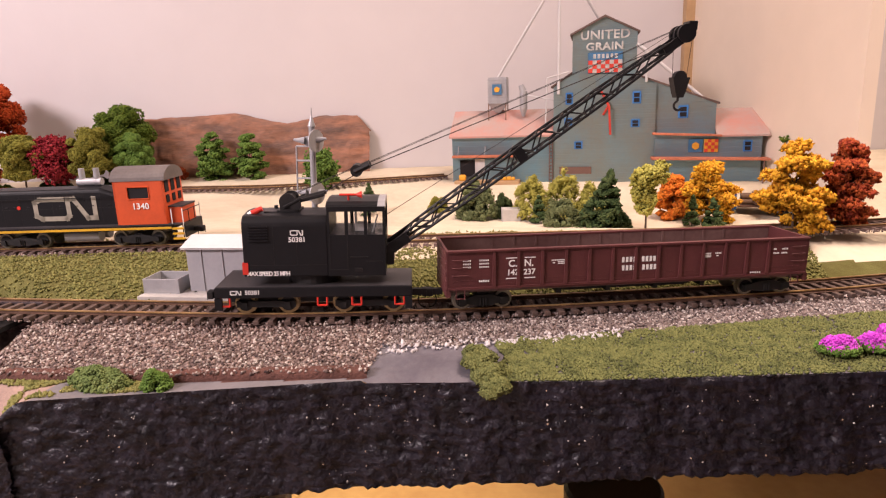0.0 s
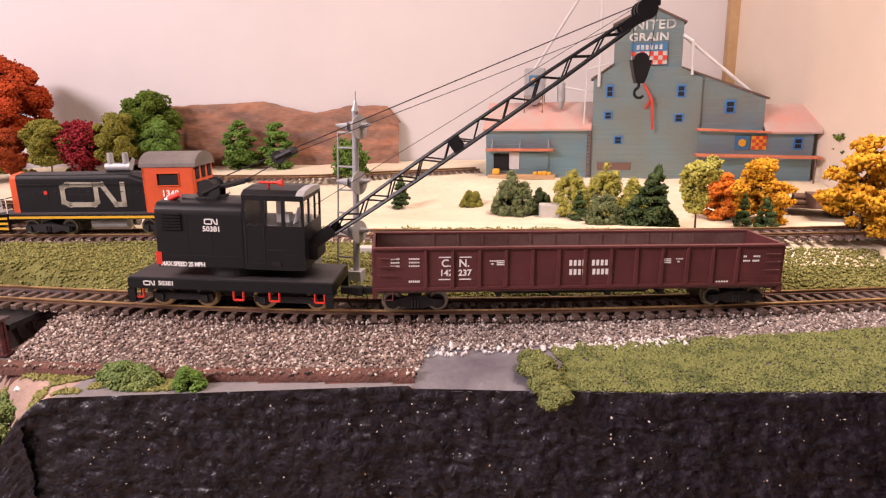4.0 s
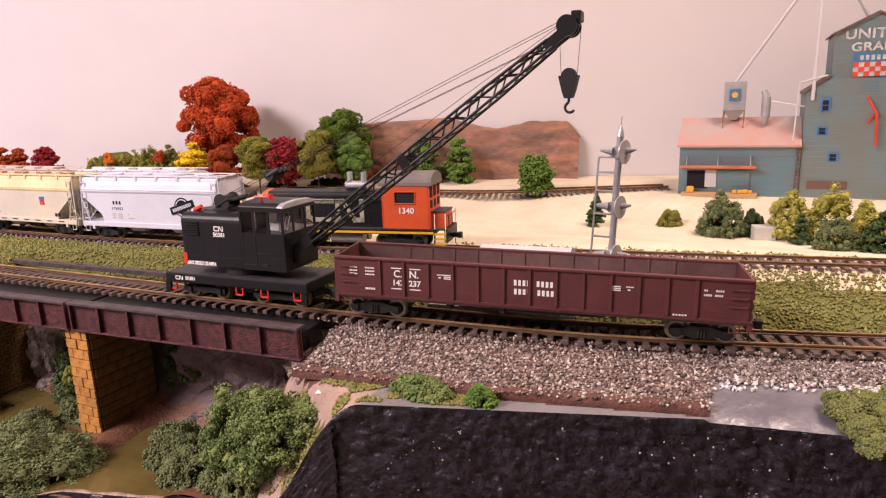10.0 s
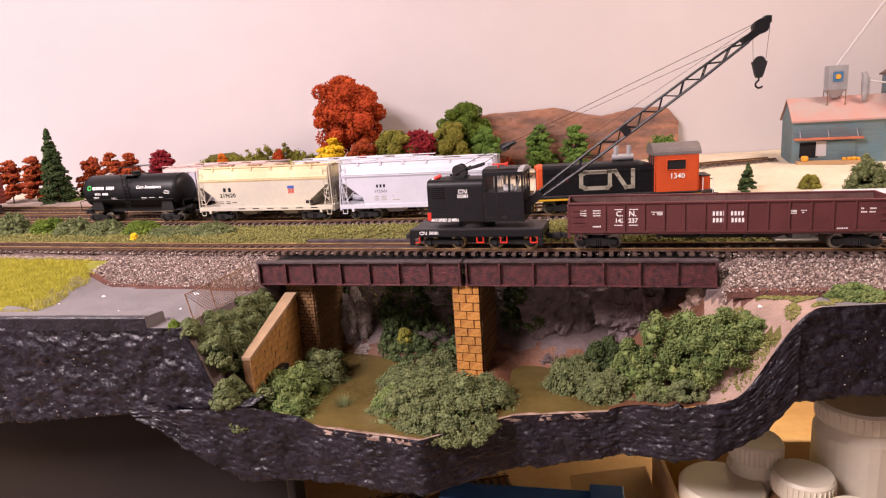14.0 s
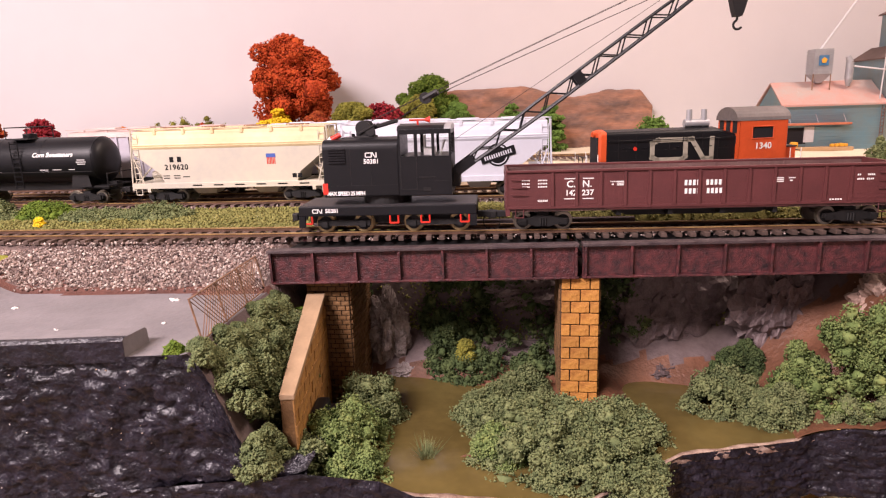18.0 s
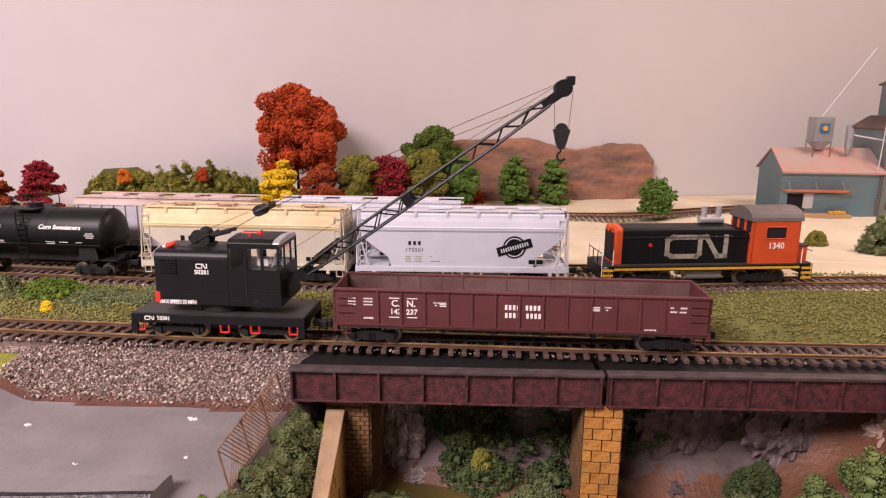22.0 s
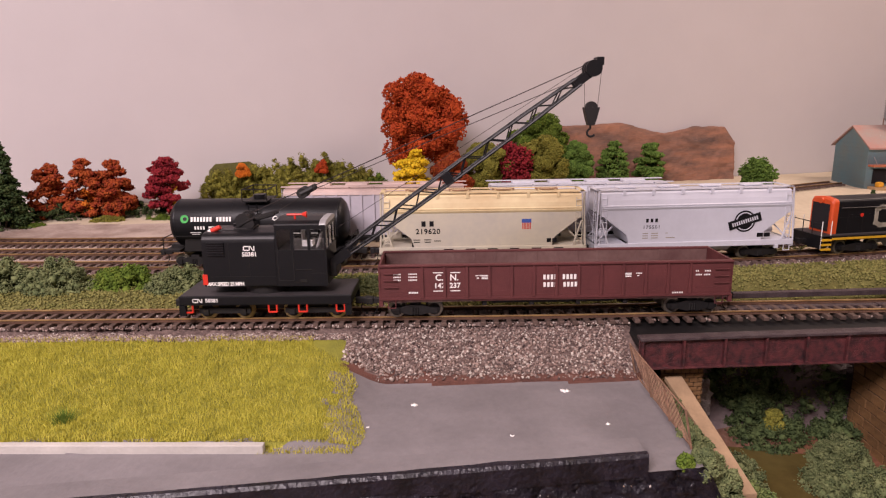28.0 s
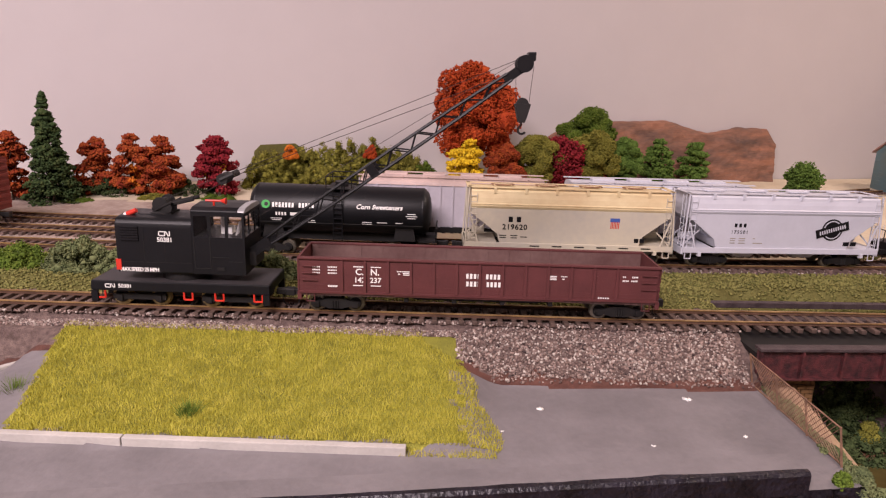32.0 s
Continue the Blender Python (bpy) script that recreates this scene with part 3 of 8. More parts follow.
def track(line, s0, s1, z, label, ties=True, spacing=.0074, material="tie", length=.030, seed=1):
    t = thing("track", pose(0, 0, 0), label, "track", "model railway tracks", "structure")
    rail_mesh(line, s0, s1, .0089, z, t)
    rail_mesh(line, s0, s1, -.0089, z, t)
    rnd = random.Random(seed)
    if ties:
        me = tie_data("tie", length, .0029, .0022, M[material])
        s = s0 + .002
        while s < s1:
            a, b = line.at(s - .002), line.at(s + .002)
            ob = new("tie", me)
            ob.parent = t
            c = (a + b) / 2
            ob.matrix_basis = pose(c.x + rnd.uniform(-.0003, .0003), c.y + rnd.uniform(-.0005, .0005), z - .0021 + (drop(c.x) if line is FRONT else 0), 0, 0, math.degrees(math.atan2(b.y - a.y, b.x - a.x)) + rnd.uniform(-1.5, 1.5))
            s += spacing
    else:
        vs, fs = [], []
        s = s0 + .002
        while s < s1:
            a, b = line.at(s - .002), line.at(s + .002)
            d = (b - a).normalized()
            n, c = Vector((-d.y, d.x)), (a + b) / 2
            k = len(vs)
            for dz in (-.0043, -.0021):
                for u, w in ((-1, -1), (1, -1), (1, 1), (-1, 1)):
                    p = c + d * (u * .00145) + n * (w * length / 2)
                    vs.append((p.x, p.y, z + dz))
            fs += [(k + 4, k + 5, k + 6, k + 7), (k, k + 1, k + 5, k + 4), (k + 1, k + 2, k + 6, k + 5), (k + 2, k + 3, k + 7, k + 6), (k + 3, k, k + 4, k + 7)]
            s += spacing
        tagged(grid_mesh("ties", vs, fs, [M[material]], parent=t), kind="stuff")
    return t


track(FRONT, -1.0, 0.80, RAIL_F, "front track with brass rails on dark brown ties", seed=2)
track(BACK, -1.1, 0.80, RAIL_B, "yard track with brown rails carrying the parked train", material="tie_grey", seed=3, ties=False)


# ---- girder bridge ----
def girder(x0, x1, y, z, turn, rise):
    t = thing("bridge_girder", pose(x0, y, z, 0, -rise, turn), "weathered oxide red plate girder span over the ravine", "bridge", "bridge spans")
    L, H, Wd = x1 - x0, .0170, .044
    part("deck", B((.001, .003, -.0068, L - .001, Wd - .003, -.0042)), M["black_dull"], t)
    for side, yy in ((-1, 0), (1, Wd)):
        o = -1 if side < 0 else 1
        part("web_plate", B((0, yy - .0006, -H, L, yy + .0006, -.0012)), M["girder"], t)
        part("top_flange", B((-.0003, yy - .0034, -.0012, L + .0003, yy + .0034, .0004), bevel=.0003), M["flange"], t)
        part("bottom_flange", B((-.0003, yy - .0028, -H - .0008, L + .0003, yy + .0028, -H + .0004), bevel=.0003), M["girder"], t)
        n = 7
        for i in range(n + 1):
            x = .0012 + (L - .0024) * i / n
            part("stiffener", B((x - .0006, yy + o * .0006, -H + .0004, x + .0006, yy + o * .0030, -.0012)), M["girder"], t)
    return t


girder(-.1605, -.0010, -.0045, -.0012, 2.6, .4)
girder(.0012, .1640, .0030, 0, 4.0, 0)


# ---- parts that railcars share ----
def tube(points, r, seg=6):
    """One bent tube through points."""
    rings = []
    for i, p in enumerate(points):
        a, b = Vector(points[max(0, i - 1)]), Vector(points[min(len(points) - 1, i + 1)])
        q = (b - a).to_track_quat("Z", "Y")
        rings.append([Vector(p) + q @ Vector((r * math.cos(2 * math.pi * k / seg), r * math.sin(2 * math.pi * k / seg), 0)) for k in range(seg)])
    return loft(rings)


def bar_x(profile, x0, x1, bevel=0.0):
    """A solid along x with an outline in y and z."""
    bm = loft([[(x0, y, z) for y, z in profile], [(x1, y, z) for y, z in profile]])
    if bevel:
        bmesh.ops.bevel(bm, geom=list(bm.edges), offset=bevel, segments=2, affect="EDGES", profile=0.6)
    return bm


def side(x, z, y):
    """The pose of a marking on the near side of a car."""
    return pose(x, y, z, 90, 0, 0)


AXLES = []


def wheelset(x, r, parent, tyre="steel"):
    """One axle with its two wheels, turning about its own middle."""
    bm = bmesh.new()
    for s in (-1, 1):
        rod(bm, (0, s * .0075, 0), (0, s * .0098, 0), r, None, 20)
        rod(bm, (0, s * .0072, 0), (0, s * .0079, 0), r * 1.1, None, 20)
        rod(bm, (0, s * .0098, 0), (0, s * .0102, 0), r * .45, None, 10)
    rod(bm, (0, -.0108, 0), (0, .0108, 0), .0008, None, 8)
    ob = part("wheelset", bm, M[tyre], parent, "metal wheels on an axle")
    for s in (-1, 1):
        hub = rod(bmesh.new(), (0, s * .0100, 0), (0, s * .0104, 0), r * .72, None, 20)
        part("wheel_face", hub, M["black_dull"], ob)
    ob.matrix_basis = pose(x, 0, r)
    return ob


def truck(x, parent, keep=None, base=.0108, r=.0048, name="truck"):
    """A bogie: two pressed side frames with bearing boxes, bolster and two axles."""
    ends = [(-base - .003, .0062), (-base - .003, .0040), (-base + .002, .0036), (-.0035, .0022), (.0035, .0022), (base - .002, .0036), (base + .003, .0040), (base + .003, .0062), (base - .003, .0070), (.004, .0082), (-.004, .0082), (-base + .003, .0070)]
    ob = None
    for s in (-1, 1):
        y0, y1 = s * .0112, s * .0128
        bm = prism([(x + a, b) for a, b in ends], min(y0, y1), max(y0, y1))
        for k in (-base, base):
            r0 = bmesh.ops.create_cube(bm, size=1)
            bmesh.ops.scale(bm, vec=(.0036, .0012, .0034), verts=r0["verts"])
            bmesh.ops.translate(bm, vec=(x + k, s * .0132, .0050), verts=r0["verts"])
        for k in (-.0014, 0, .0014):
            rod(bm, (x + k, s * .0129, .0027), (x + k, s * .0129, .0066), .0006, None, 6)
        q = part(name if ob is None else "side_frame", bm, M["black_dull"], ob or parent, "dark cast railcar bogie frame" if ob is None else "")
        ob = ob or q
    part("bolster", B((x - .003, -.0112, .0040, x + .003, .0112, .0095)), M["black_dull"], ob)
    for k in (-base, base):
        w = wheelset(x + k, r, parent)
        if keep is not None:
            keep.append((w, x + k, r))
    return ob


def coupler(x, sgn, parent):
    bm = B((min(x, x + sgn * .006), -.0016, .0078, max(x, x + sgn * .006), .0016, .0112), bevel=.0004)
    me = bpy.data.meshes.new("tmp")
    k = B((x + sgn * .0052, -.0026, .0074, x + sgn * .0085, .0022, .0116), bevel=.0006)
    k.to_mesh(me)
    k.free()
    bm.from_mesh(me)
    bpy.data.meshes.remove(me)
    ob = part("coupler", bm, M["black_dull"], parent)
    loop = [(x + sgn * (.0062 + .0030 * math.cos(a)), 0, .0052 + .0042 * math.sin(a)) for a in [math.pi * (.5 + 1.0 * i / 10) for i in range(-4, 12)]]
    part("trip_pin", rods(list(zip(loop, loop[1:])), .0003, 6), M["black_dull"], ob)
    return ob


def ladder(x, y, z0, z1, w, n, material, parent, r=.0003, along="x"):
    if along == "x":
        a, b = (x - w / 2, y), (x + w / 2, y)
    else:
        a, b = (x, y - w / 2), (x, y + w / 2)
    pairs = [((*a, z0), (*a, z1)), ((*b, z0), (*b, z1))]
    for i in range(n):
        z = z0 + (z1 - z0) * (i + .5) / n
        pairs.append(((*a, z), (*b, z)))
    return part("ladder", rods(pairs, r, 5), material, parent)


def blocks(count, w, h, gap, material, parent, m, name="emblem"):
    """A row of plain letter-sized blocks."""
    L = []
    for i in range(count):
        x = (i - (count - 1) / 2) * (w + gap)
        L += [(x, 0, w * .88, h * .92)]
    return bars(L, material, parent, m, name)


def worm(parent, m, w, h, t, material):
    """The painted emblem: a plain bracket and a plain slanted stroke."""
    L = bmesh.new()
    def seg(a, b):
        a, b = Vector((*a, 0)), Vector((*b, 0))
        d = b - a
        r = bmesh.ops.create_cube(L, size=1)
        bmesh.ops.scale(L, vec=(d.length + t, t, .00014), verts=r["verts"])
        bmesh.ops.rotate(L, cent=(0, 0, 0), matrix=Matrix.Rotation(math.atan2(d.y, d.x), 3, "Z"), verts=r["verts"])
        bmesh.ops.translate(L, vec=(a + b) / 2, verts=r["verts"])
    k, q = w / 2, h / 2
    seg((-k * .10, q), (-k * .82, q)), seg((-k * .82, q), (-k, q * .7)), seg((-k, q * .7), (-k, -q * .7)), seg((-k, -q * .7), (-k * .82, -q)), seg((-k * .82, -q), (-k * .02, -q))
    seg((-k * .02, -q), (k * .08, -q * .7)), seg((k * .08, -q * .7), (k * .08, q)), seg((k * .08, q), (k * .28, q)), seg((k * .28, q), (k * .68, -q)), seg((k * .68, -q), (k * .94, -q)), seg((k * .94, -q), (k * .94, q))
    ob = part("emblem", L, material, parent)
    ob.matrix_basis = m
    return ob


# ---- gondola car ----
def settle(car, low=.002):
    """Lets the body down on its running gear."""
    for ob in car.children:
        if ob.name.split(".")[0] not in ("truck", "wheelset", "bogie_frame", "bearing_box"):
            ob.matrix_basis = Matrix.Translation((0, 0, -low)) @ ob.matrix_basis


def make_gondola():
    g = thing("gondola_car", FRONT.stand(.488, RAIL_F, .066, True), "boxcar red open gondola car with ribbed sides, rolling empty", "railcar")
    h, w = .0986, .0172
    part("floor", B((-h + .001, -w + .0008, .0130, h - .001, w - .0008, .0142)), M["maroon_in"], g, "dusty empty floor")
    part("underframe", prism([(-h + .004, .0138), (-.050, .0135), (-.034, .0085), (.034, .0085), (.050, .0135), (h - .004, .0138)], -.006, .006), M["black_dull"], g)
    for x in (-.040, -.0133, .0133, .040):
        part("cross_sill", B((x - .0012, -.0150, .0100, x + .0012, .0150, .0132)), M["black_dull"], g)
    for s in (-1, 1):
        y = s * w
        sd = part("side_wall", prism([(-h, .0150), (-.056, .0148), (-.044, .0136), (.044, .0136), (.056, .0148), (h, .0150), (h, .0340), (-h, .0340)], min(y, y - s * .0008), max(y, y - s * .0008)), [M["maroon"]], g)
        part("liner", B((-h + .001, y - s * .0016, .0142, h - .001, y - s * .0009, .0338)), M["maroon_in"], sd, "scuffed inner face")
        part("top_chord", B((-h - .0004, y - s * .0018, .0338, h + .0004, y + s * .0010, .0350), bevel=.0003), M["maroon"], sd)
        part("bottom_sill", B((-h, y - s * .0004, .0146, h, y + s * .0006, .0158)), M["maroon"], sd)
        for i in range(13):
            x = -.0752 + .01253 * i
            part("rib", prism([(x - .0009, .0158), (x + .0009, .0158), (x + .0006, .0336), (x - .0006, .0336)], min(y, y + s * .0009), max(y, y + s * .0009)), M["maroon"], sd)
        bm = bmesh.new()
        for i in range(150):
            x = -.0955 + .191 * i / 149
            for z in (.0172, .0192):
                r0 = bmesh.ops.create_cube(bm, size=1)
                bmesh.ops.scale(bm, vec=(.00034, .00026, .00034), verts=r0["verts"])
                bmesh.ops.translate(bm, vec=(x, y + s * .0001, z), verts=r0["verts"])
        tagged(part("rivets", bm, M["maroon"], sd), kind="stuff")
        for e in (-1, 1):
            pairs = [((e * .0965, y + s * .0011, z), (e * .0885, y + s * .0011, z)) for z in (.0222, .0262, .0302)]
            pairs += [((e * .0965, y, z), (e * .0965, y + s * .0011, z)) for z in (.0222, .0262, .0302)]
            part("grab_iron", rods(pairs, .00025, 5), M["maroon"], sd)
            part("stirrup_step", rods([((e * .0945, y, .0150), (e * .0945, y, .0098)), ((e * .0945, y, .0098), (e * .0902, y, .0098)), ((e * .0902, y, .0098), (e * .0902, y, .0150))], .0003, 5), M["maroon"], sd)
    for e in (-1, 1):
        en = part("end_wall", B((e * h - .0008, -w, .0145, e * h + .0004, w, .0348)), M["maroon"], g)
        for z in (.0180, .0225, .0270, .0315):
            part("end_corrugation", bar_x([(-w + .001, z - .0014), (w - .001, z - .0014), (w - .001, z + .0014), (-w + .001, z + .0014)], e * h, e * (h + .0012), bevel=.0004), M["maroon"], en)
        part("end_sill", B((e * h - .001, -w, .0108, e * h + .0012, w, .0150)), M["maroon"], g)
        coupler(e * (h + .0006), e, g)
        part("brake_wheel", rod(bmesh.new(), (e * (h + .0020), .010, .0290), (e * (h + .0026), .010, .0290), .0030, None, 14), M["maroon"], g) if e > 0 else None
    t, y = M["white"], -w - .00105
    yf = -w - .00022
    words("C.", .0050, t, g, side(-.0655, .0272, yf), bold=.0001), words("N.", .0050, t, g, side(-.0572, .0272, yf), bold=.0001)
    words("142", .0041, t, g, side(-.0655, .0226, yf), bold=.0001), words("237", .0041, t, g, side(-.0568, .0226, yf), bold=.0001)
    for line in ((-.0662, .0302, .0056, .0005), (-.0566, .0302, .0056, .0005), (-.0662, .0196, .0056, .0005), (-.0566, .0196, .0056, .0005)):
        bars([line], t, g, pose(0, yf, 0, 90, 0, 0))
    for x, n, z in ((-.0036, 4, .0268), (.0073, 4, .0268), (-.0034, 4, .0224), (.0078, 4, .0224)):
        blocks(n, .0015, .0030, .0006, t, g, side(x, z, yf), "painted_name")
    rnd = random.Random(5)
    L = []
    for z in (.0296, .0279, .0262):
        for x0, n in ((-.0908, 5), (-.0825, 6)):
            L += [(x0 + .00085 * i, z, .0006, .00075) for i in range(n)]
    L += [(-.0825 + .0009 * i, .0188, .00065, .0010) for i in range(6)]
    for z in (.0282, .0273, .0264):
        L += [(-.0398, z, .0042, .0005), (.0400, z, .0042, .0005)]
    L += [(-.0450 + .0009 * i, .0282, .0006, .0006) for i in range(4)] + [(-.0440, .0268, .0012, .0006)]
    L += [(.0448 + .0009 * i, .0282, .0006, .0006) for i in range(4)] + [(.0458, .0268, .0012, .0006)]
    for x0, z, n in ((.0785, .0290, 2), (.0835, .0290, 4), (.0785, .0268, 4), (.0832, .0268, 4)):
        L += [(x0 + .0009 * i, z, .0006, .0009) for i in range(n)]
    L += [(.0660 + .0013 * i, .0166, .0008, .0008) for i in range(5)]
    bars(L, t, g, pose(0, yf, 0, 90, 0, 0))
    # vertical rivet rows beside each rib
    bm = bmesh.new()
    for i in range(13):
        for k in (-.0016, .0016):
            for q in range(9):
                r0 = bmesh.ops.create_cube(bm, size=1)
                bmesh.ops.scale(bm, vec=(.00030, .00022, .00030), verts=r0["verts"])
                bmesh.ops.translate(bm, vec=(-.0752 + .01253 * i + k, -w - .0001, .0180 + .0018 * q), verts=r0["verts"])
    tagged(part("rib_rivets", bm, M["maroon"], g), kind="stuff")
    for i in range(12):
        part("inner_post", B((-.0690 + .01253 * i - .0006, w - .0020, .0142, -.0690 + .01253 * i + .0006, w - .0015, .0338)), M["maroon_in"], g)
    for x in (-.0795, .0795):
        truck(x, g, AXLES)
    settle(g)
    return g


# ---- rail crane ----
M["pane"] = mat("clear_cab_window", (0.97, 0.97, 0.96), 0.02, var=0.0, scale=30, glass=1.0)
M["pane"].node_tree.nodes["Principled BSDF"].inputs["IOR"].default_value = 1.2
M["brass_tyre"] = mat("brass_wheel_tyre", (0.40, 0.30, 0.15), 0.35, 0.7, var=0.15, scale=120)
M["cable"] = mat("dark_rigging_thread", (0.03, 0.022, 0.02), 0.8, var=0.2, scale=300)


def make_crane():
    c = thing("rail_crane", FRONT.stand(.33, RAIL_F, .032, True), "satin black rail crane with raised lattice boom and red steps", "crane")
    bk = M["black"]
    base = part("flat_deck", B((-.0472, -.0170, .0122, .0505, .0170, .0176), bevel=.0005), bk, c)
    part("deck_plate", B((-.0466, -.0164, .0176, .0499, .0164, .0179)), M["deck"], base, "worn dark grey walking surface")
    part("frame_rail", B((-.0440, -.0060, .0066, .0470, .0060, .0122)), M["black_dull"], c)
    for e in (-1, 1):
        x = -.0472 if e < 0 else .0505
        for s in (-1, 1):
            part("end_post", B((x - e * .0036, s * .0168 - .0008, (.0062), x, s * .0168 + .0008, .0122)), bk, c)
        coupler(x, e, c)
    for x in (-.0422, .0057, .0228, .0442):
        y = -.0166
        part("stirrup", rods([((x - .0023, y, .0122), (x - .0023, y, .0080)), ((x - .0023, y, .0080), (x + .0023, y, .0080)), ((x + .0023, y, .0080), (x + .0023, y, .0122))], .00055, 6), M["red"], c, "red stirrup step")
    for a, b in ((-.034, -.0125), (.0155, .041)):
        for s in (-1, 1):
            part("bogie_frame", B((a - .004, min(s * .0125, s * .0112), .0040, b + .004, max(s * .0125, s * .0112), .0072)), M["black_dull"], c)
            for x in (a, b):
                part("bearing_box", B((x - .0016, min(s * .0134, s * .0124), .0034, x + .0016, max(s * .0134, s * .0124), .0068)), M["black_dull"], c)
        for x in (a, b):
            AXLES.append((wheelset(x, .0053, c, "brass_tyre"), x, .0053))
    part("turntable", rod(bmesh.new(), (0, 0, .0178), (0, 0, .0232), .0135, None, 32), M["black_dull"], c)
    # machinery house: rounded roof
    w, z0, z1 = .0155, .0228, .0512
    prof = [(-w, z0), (w, z0), (w, z1 - .003)] + [(w - .0045 + .0045 * math.cos(a), z1 - .003 + .0048 * math.sin(a)) for a in (.4, .8, 1.2, 1.5)] + [(0, z1 + .0026)] + [(-w + .0045 - .0045 * math.cos(a), z1 - .003 + .0048 * math.sin(a)) for a in (1.5, 1.2, .8, .4)] + [(-w, z1 - .003)]
    house = part("machinery_house", bar_x(prof, -.0322, .0092, bevel=.0006), bk, c)
    part("corner_stripe", B((-.0328, -.0158, .0240, -.0300, -.0120, .0300)), M["red"], house, "red corner marking")
    part("corner_stripe", B((-.0328, .0120, .0240, -.0300, .0158, .0300)), M["red"], house, "red corner marking")
    part("end_panel", B((-.0331, -.0118, .0300, -.0321, .0118, .0500), bevel=.0004), M["red"], house, "red rear end panel")
    part("louvre_frame", B((-.0290, -.0158, .0402, -.0196, -.0154, .0482)), M["inner_shade"], house)
    for i in range(6):
        z = .0408 + .0014 * i
        part("louvre", B((-.0290, -.0164, z, -.0196, -.0155, z + .0006)), bk, house)
    part("panel_seam", B((-.0296, -.01565, .0285, .0084, -.0154, .0287), (-.0172, -.01565, .0287, -.0170, -.0154, .0478), (-.0060, -.01565, .0287, -.0058, -.0154, .0400)), M["black_dull"], house)
    part("roof_hatch", B((-.0230, -.0060, .0526, -.0130, .0060, .0540), (-.0015, -.0100, .0520, .0040, -.0040, .0532), bevel=.0003), M["deck"], house)
    # cab with open window frames
    cab = part("cab", B((.0092, -w, z0, .0376, w, .0436)), bk, c)
    part("header", B((.0092, -w, .0552, .0376, w, .0576)), bk, cab)
    part("rear_wall", B((.0092, -w, .0436, .0104, w, .0552)), bk, cab)
    for s in (-1, 1):
        for a, b in ((.0178, .0196), (.0272, .0288), (.0364, .0376)):
            part("pillar", B((a, min(s * w, s * (w - .001)), .0436, b, max(s * w, s * (w - .001)), .0552)), bk, cab)
        part("pillar", B((.0366, s * .0055 - .0005, .0436, .0376, s * .0055 + .0005, .0552)), bk, cab)
    prof = [(-w, .0570), (w, .0570), (w - .001, .0584), (w - .004, .0596), (0, .0603), (-w + .004, .0596), (-w + .001, .0584)]
    part("cab_roof", bar_x(prof, .0088, .0340, bevel=.0004), bk, cab)
    part("visor", bar_x(prof, .0340, .0378, bevel=.0004), M["silver"], cab, "clear silvery front visor")
    for a, b in ((.0104, .0178), (.0196, .0272), (.0288, .0364)):
        for s in (-1, 1):
            part("window_pane", B((a, s * (w - .0006) - .0002, .0438, b, s * (w - .0006) + .0002, .0550)), M["pane"], cab).visible_shadow = False
    for a, b in ((-.0150, -.0060), (-.0050, .0050), (.0060, .0150)):
        part("window_pane", B((.0369, a, .0438, .0372, b, .0550)), M["pane"], cab).visible_shadow = False
    part("door_seam", B((.0186, -.01575, .0262, .0190, -.0154, .0436), (.0100, -.01575, .0262, .0104, -.0154, .0436), (.0100, -.01575, .0258, .0190, -.0154, .0262), (.0200, -.0160, .0322, .0290, -.0154, .0326), (.0282, -.01575, .0300, .0360, -.0154, .0303), (.0222, -.0160, .0250, .0262, -.0154, .0268)), M["black_dull"], cab)
    part("seat", B((.0220, -.006, .0436, .0280, .000, .0475), (.0220, -.006, .0475, .0228, .000, .0540)), M["grey_pale"], cab)
    part("control_levers", rods([((.0310, y, .0436), (.0335, y, .0515)) for y in (-.009, -.006, -.003)], .0004), M["silver"], cab)
    # horn and rear lamp on the roof
    hn = part("horn", rods([((.0195, -.008, .0598), (.0195, -.008, .0624))], .0006), M["red"], cab, "red horn")
    part("bell", rod(rod(bmesh.new(), (.0150, -.008, .0624), (.0235, -.008, .0624), .0006, None, 8), (.0235, -.008, .0624), (.0262, -.008, .0624), .0007, .0019, 12), M["red"], hn)
    lm = part("rear_lamp", rod(bmesh.new(), (-.0285, -.007, .0532), (-.0235, -.007, .0556), .0016, .0013, 12), M["red"], house, "red rear lamp housing")
    part("lens", rod(bmesh.new(), (-.0303, -.007, .0524), (-.0285, -.007, .0532), .0013, .0017, 12), M["white"], lm)
    part("exhaust_cap", rod(bmesh.new(), (-.0185, .003, .0530), (-.0185, .003, .0556), .0010, None, 10), bk, house)
    # winch on the roof
    wn = part("winch_stand", B((-.0165, -.0060, .0532, -.0050, .0060, .0545), (-.0150, -.0056, .0545, -.0062, -.0046, .0590), (-.0150, .0046, .0545, -.0062, .0056, .0590), bevel=.0003), M["black_dull"], c)
    part("drum", rod(bmesh.new(), (-.0110, -.0046, .0586), (-.0110, .0046, .0586), .0030, None, 18), M["black_dull"], wn)
    for s in (-1, 1):
        part("drum_flange", rod(bmesh.new(), (-.0110, s * .0060, .0586), (-.0110, s * .0050, .0586), .0042, None, 20), M["black_dull"], wn)
    part("gear_wheel", rod(bmesh.new(), (-.0070, -.0066, .0572), (-.0070, -.0058, .0572), .0028, None, 16), M["black_dull"], wn)
